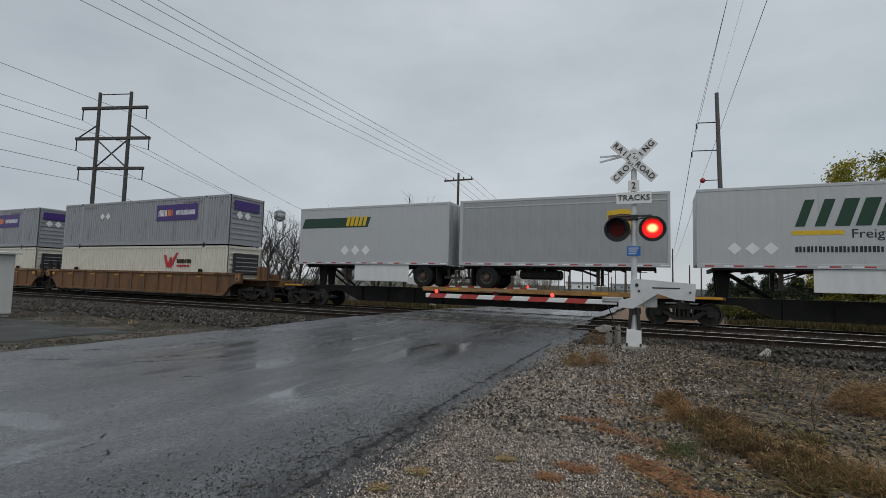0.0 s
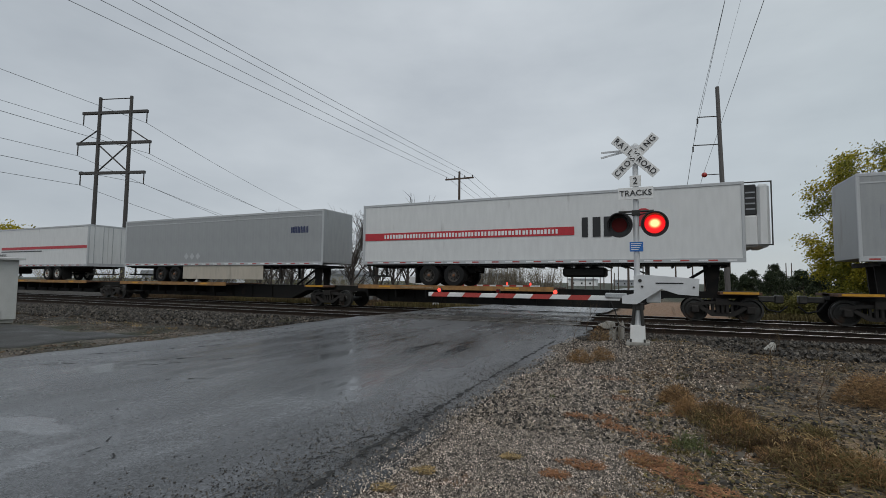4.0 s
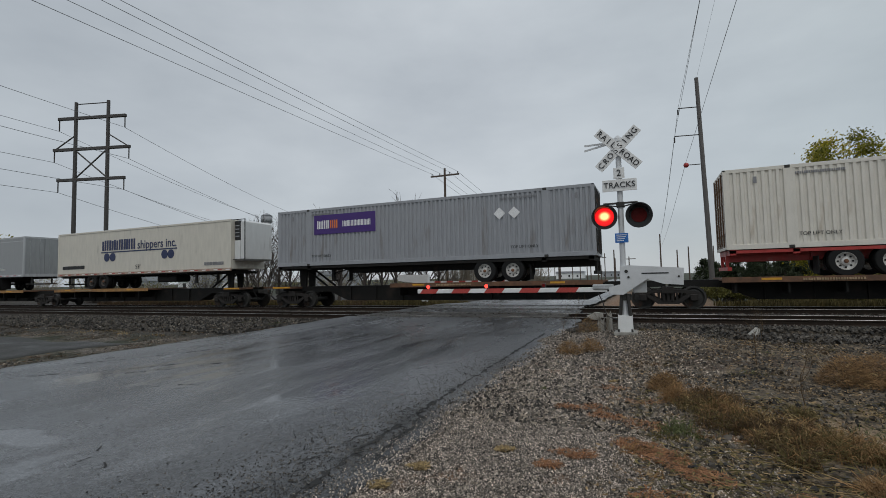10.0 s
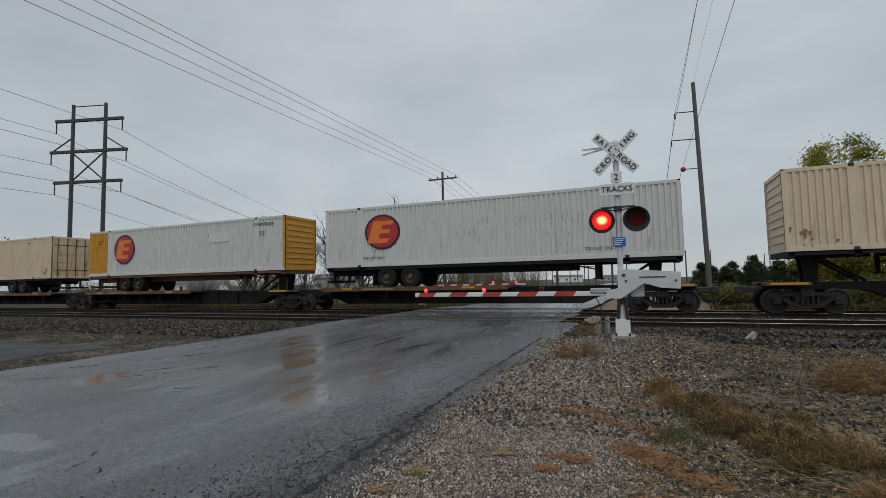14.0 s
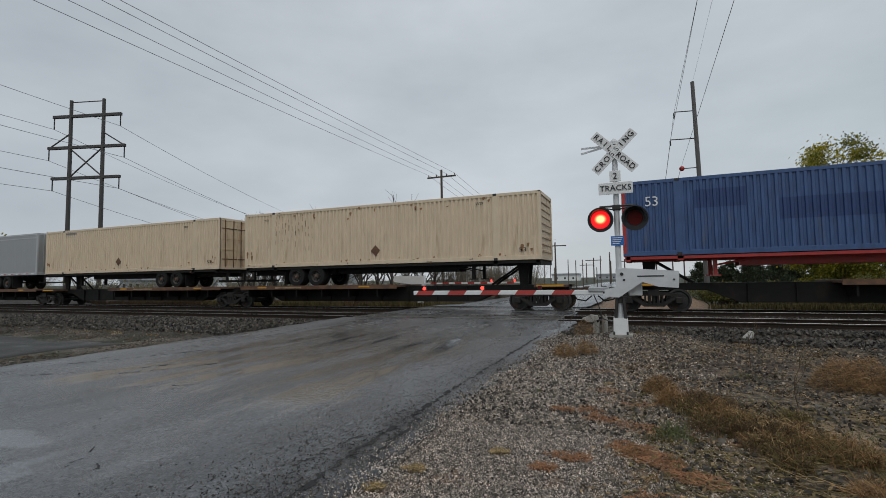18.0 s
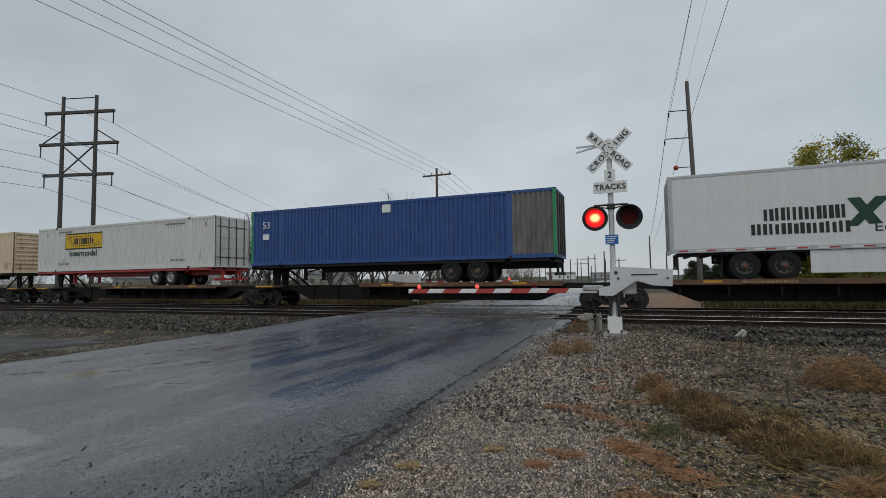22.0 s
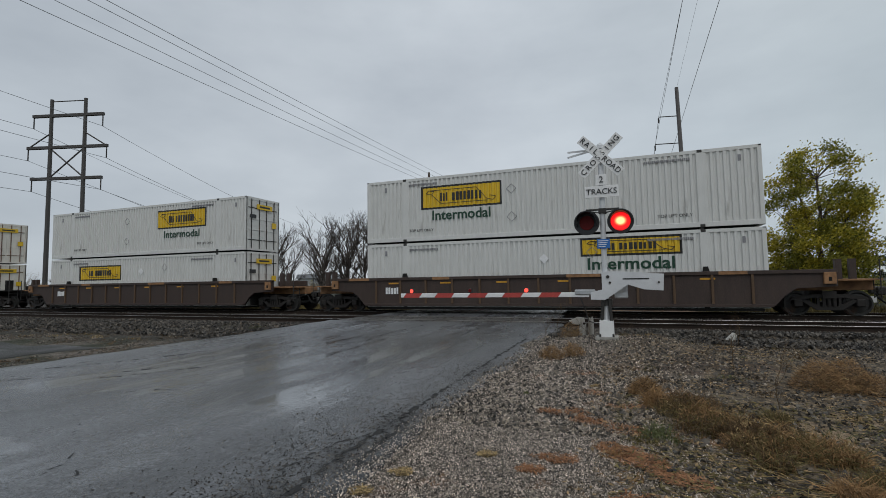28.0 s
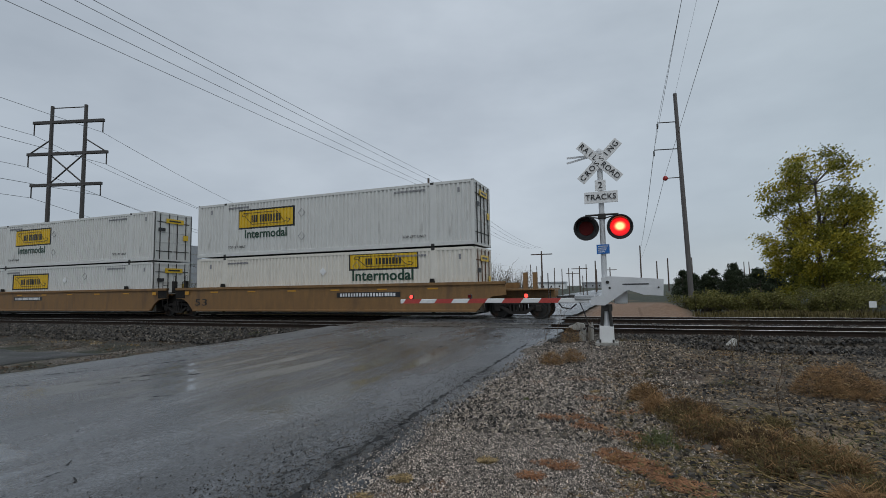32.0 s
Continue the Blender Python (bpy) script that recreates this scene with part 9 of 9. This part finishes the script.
for k, (x, y, h) in enumerate(((1.5, 6.4, 0.6), (1.5, 9.0, 0.6), (-1.7, 10.2, 0.8), (-1.5, 10.9, 0.7), (0.1, 9.3, 0.5), (-0.75, 10.0, 0.6), (1.8, 10.8, 0.6), (2.2, 12.4, 0.6))):
    rnd = random.Random(400 + k)
    st = empty("dead_weed_stalk", "thin dead branching weed stalk", "weeds", "dead weed stalks", pose(x, y, height(x, y) - 0.02))
    bm, ends = bmesh.new(), []
    limbs(bm, (0, 0, 0), (rnd.uniform(-0.08, 0.08), 0, h * 0.6), 0.006, 3, rnd, ends, 0.6, 3)
    part("stalk", bm, M["stalk"], st)
rnd3 = random.Random(12)
for k in range(46):
    u = rnd3.random()
    x, y = 0.35 + 1.0 * u + rnd3.gauss(0, 0.16), 5.0 - 1.3 * u + rnd3.gauss(0, 0.22)
    a, f = rnd3.gauss(-0.75, 0.5), rnd3.uniform(0.12, 0.3)
    z = height(x, y)
    bend, lift = rnd3.uniform(-0.35, 0.35), rnd3.uniform(0.015, 0.09)
    p0, p1 = (x, y, z + 0.012), (x + f * math.cos(a), y + f * math.sin(a), z + lift)
    p2 = (p1[0] + f * 0.8 * math.cos(a + bend), p1[1] + f * 0.8 * math.sin(a + bend), z + 0.015)
    tagged(part("fallen_stalk", tube(tube(bmesh.new(), p0, p1, 0.0032, 0.0026, seg=4), p1, p2, 0.0026, 0.0014, seg=4), M[rnd3.choice(("straw", "stalk", "olive"))]),
           "bent dry weed stalk on the ground", "weeds", "fallen stalks")


def stones(name, n, place_at, size, material, label, seed):
    """Loose angular stones as one heap."""
    rnd = random.Random(seed)
    base = [Vector(v).normalized() for v in ((1, 1, 1), (-1, -1, 1), (-1, 1, -1), (1, -1, -1), (0, 0, 1.3), (0, 0, -1.3), (1.2, 0, 0), (-1.2, 0, 0))]
    hull = bmesh.new()
    for v in base:
        hull.verts.new(v)
    bmesh.ops.convex_hull(hull, input=hull.verts)
    hull.verts.index_update()
    hv = [v.co.copy() for v in hull.verts]
    hf = [[v.index for v in f.verts] for f in hull.faces]
    hull.free()
    vs, fs = [], []
    for _ in range(n):
        x, y, z = place_at(rnd)
        s = size * rnd.uniform(0.5, 1.5)
        m = Euler((rnd.uniform(0, 6), rnd.uniform(0, 6), rnd.uniform(0, 6))).to_matrix() @ Matrix.Diagonal((s, s * rnd.uniform(0.6, 1), s * rnd.uniform(0.4, 0.8)))
        k = len(vs)
        vs += [m @ v + Vector((x, y, z)) for v in hv]
        fs += [[k + i for i in f] for f in hf]
    me = bpy.data.meshes.new(name)
    me.from_pydata(vs, [], fs)
    return tagged(place(name, me, M[material]), label, "stones", kind="stuff")


def bed(x0, x1, y0, y1, up):
    def at(r):
        while True:
            x, y = r.uniform(x0, x1), r.uniform(y0, y1)
            if not (-11.0 < x < -2.1):
                return x, y, height(x, y) + up * r.random()
    return at


def shoulder(y0, y1):
    """The gravel thins out over the broken edge of the asphalt."""
    def at(r):
        while True:
            x, y = r.uniform(-2.45, 1.1), y0 + (y1 - y0) * r.random() ** 1.3
            if x > 0.1 and r.random() < (x - 0.1) or r.random() > (x + 2.25) / 0.45 + 0.04:
                continue
            return x, y, max(height(x, y), road_z(x, y) if x < -1.85 else -9) + 0.004 * r.random()
    return at


def verge(x0, x1, y0, y1):
    def at(r):
        while True:
            x, y = r.uniform(x0, x1), r.uniform(y0, y1)
            if not (x < -12 and 5.3 < y < 8.3) and noise.noise(Vector((x * 1.1, y * 1.1, 4))) > r.uniform(-0.5, 0.35):
                return x, y, height(x, y)
    return at


stones("ballast", 11000, bed(-2.0, 11, 12.4, 15.95, 0.06), 0.044, "stone", "loose grey ballast along the near track", 1)
stones("ballast", 11000, bed(-28, -10.9, 10.2, 15.95, 0.06), 0.044, "stone", "loose grey ballast along the near track", 2)
stones("ballast", 9000, bed(-28, 14, 17.8, 20.3, 0.06), 0.042, "stone", "loose grey ballast between the tracks", 3)
stones("ballast", 5000, bed(-28, 14, 16.25, 17.6, 0.05), 0.040, "stone", "loose grey ballast between the rails", 4)
stones("scattered_stones", 7000, verge(-0.3, 5, 3.5, 13.2), 0.016, "stone", "scattered dark stones on soil", 5)
stones("scattered_stones", 700, verge(-0.6, 5, 3.5, 15.2), 0.022, "pale_chip", "scattered pale stones on soil", 15)
stones("scattered_stones", 5000, verge(-24, -10.8, 3.0, 11), 0.022, "stone", "scattered dark stones beside the lane", 6)
stones("scattered_stones", 1500, verge(-24, -10.6, 3.0, 15), 0.024, "pale_chip", "scattered pale stones beside the lane", 16)
stones("gravel", 52000, shoulder(1.9, 7.0), 0.0072, "pebble", "fine wet gravel of the road shoulder", 7)
stones("gravel", 13000, shoulder(7.0, 13.0), 0.011, "pebble", "fine wet gravel of the road shoulder", 8)
stones("road_grit", 12000, lambda r: (-2.1 - abs(r.gauss(0, 0.5)), 1.9 + 10 * r.random() ** 1.4, road_z(0, 5) + 0.002), 0.006, "grit", "loose grit on the road edge", 9)
stones("road_grit", 2500, lambda r: (-2.1 - abs(r.gauss(0, 0.6)), 1.9 + 8 * r.random() ** 1.4, road_z(0, 5) + 0.002), 0.009, "stone", "loose dark grit on the road edge", 10)
stones("gravel_lumps", 2200, shoulder(2.2, 5.0), 0.0105, "pale_chip", "larger pale chips in the gravel", 31)
stones("gravel_lumps", 2600, shoulder(2.2, 5.0), 0.0110, "stone", "larger dark chips in the gravel", 32)
stones("gravel_lumps", 4200, shoulder(4.8, 12.5), 0.021, "pale_chip", "larger pale chips in the gravel", 35)
stones("gravel_lumps", 5200, shoulder(4.8, 12.5), 0.024, "stone", "larger dark chips in the gravel", 36)
stones("scattered_stones", 5200, verge(0.2, 6, 4.0, 13.4), 0.034, "stone", "scattered dark lumps on soil", 33)
stones("scattered_stones", 1500, verge(-0.2, 6, 4.0, 13.4), 0.023, "pale_chip", "scattered pale stones on soil", 34)
litter("dead_litter", 16000, verge(-0.5, 4.2, 3.4, 13.6), 0.022, "litter", "crumbs of dead leaves and stems on soil", 21)
litter("dead_litter", 5000, verge(-0.2, 3.0, 3.4, 7.0), 0.03, "olive", "crumbs of dead leaves and stems on soil", 22, 0.2)
litter("dead_litter", 9000, verge(-24, -10.9, 4.0, 14.0), 0.035, "stalk", "crumbs of dead leaves and stems beside lane", 23)
for k in range(8):
    grass_tuft("dry_grass", -13.8 - k * 3.6, 27.6 + 1.2 * math.sin(k * 2.3), 3.6, 0.55, 3200, "stalk" if k % 2 else "olive", "rough dark dry grass beyond the tracks", 620 + k, 0.6, 0.016, "stuff")
for k in range(6):
    grass_tuft("dry_grass", 5.0 + k * 2.2, 26.6 + 0.8 * math.sin(k * 1.9), 2.2, 0.5, 1800, "olive", "rough olive grass beside the brush", 640 + k, 0.6, 0.014, "stuff")
rk = part("pale_rock", tubed((2.15, 13.3, -0.2), (2.3, 13.45, 0.0), 0.12, 0.06, seg=7), M["concrete"])
tagged(rk, "pale angular rock on the ballast", "rock")


# ---- what moves ----
def motions():
    ts = [0.0, 4.0, 8.0, 12.0, 16.0, 20.0, 24.0, 28.0, 32.0]
    for ob, x in MOVERS:
        walk(ob, [(t, pose(x - run(t), SIDE, 0)) for t in ts])
    # the two lamps take turns, 45 flashes a minute each, and two lamps of the gate with them
    half, start = 2.0 / 3.0, 6.92
    for lit, x, z, first, y_lit, y_dark in [(*s, -0.092, 0.02) for s in SHUTTERS] + [(*s, -0.116, -0.06) for s in GATE_BULBS]:
        rows = [(0.0, None)]
        k = -11
        while start + k * half < 32.0:
            t = start + k * half
            on = (k % 2 == 0) == first
            rows.append((t - 0.034, not on))
            rows.append((t + 0.034, on))
            k += 1
        lit_at = pose(x, y_lit, z)
        dark_at = pose(x, y_dark, z)
        first_on = None
        clean = []
        for t, on in rows[1:]:
            if t <= 0.02:
                first_on = on
                continue
            if not clean:
                clean.append((0.0, lit_at if first_on else dark_at))
            if t < 31.98:
                clean.append((t, lit_at if on else dark_at))
        clean.append((32.0, clean[-1][1]))
        walk(lit, clean)


motions()
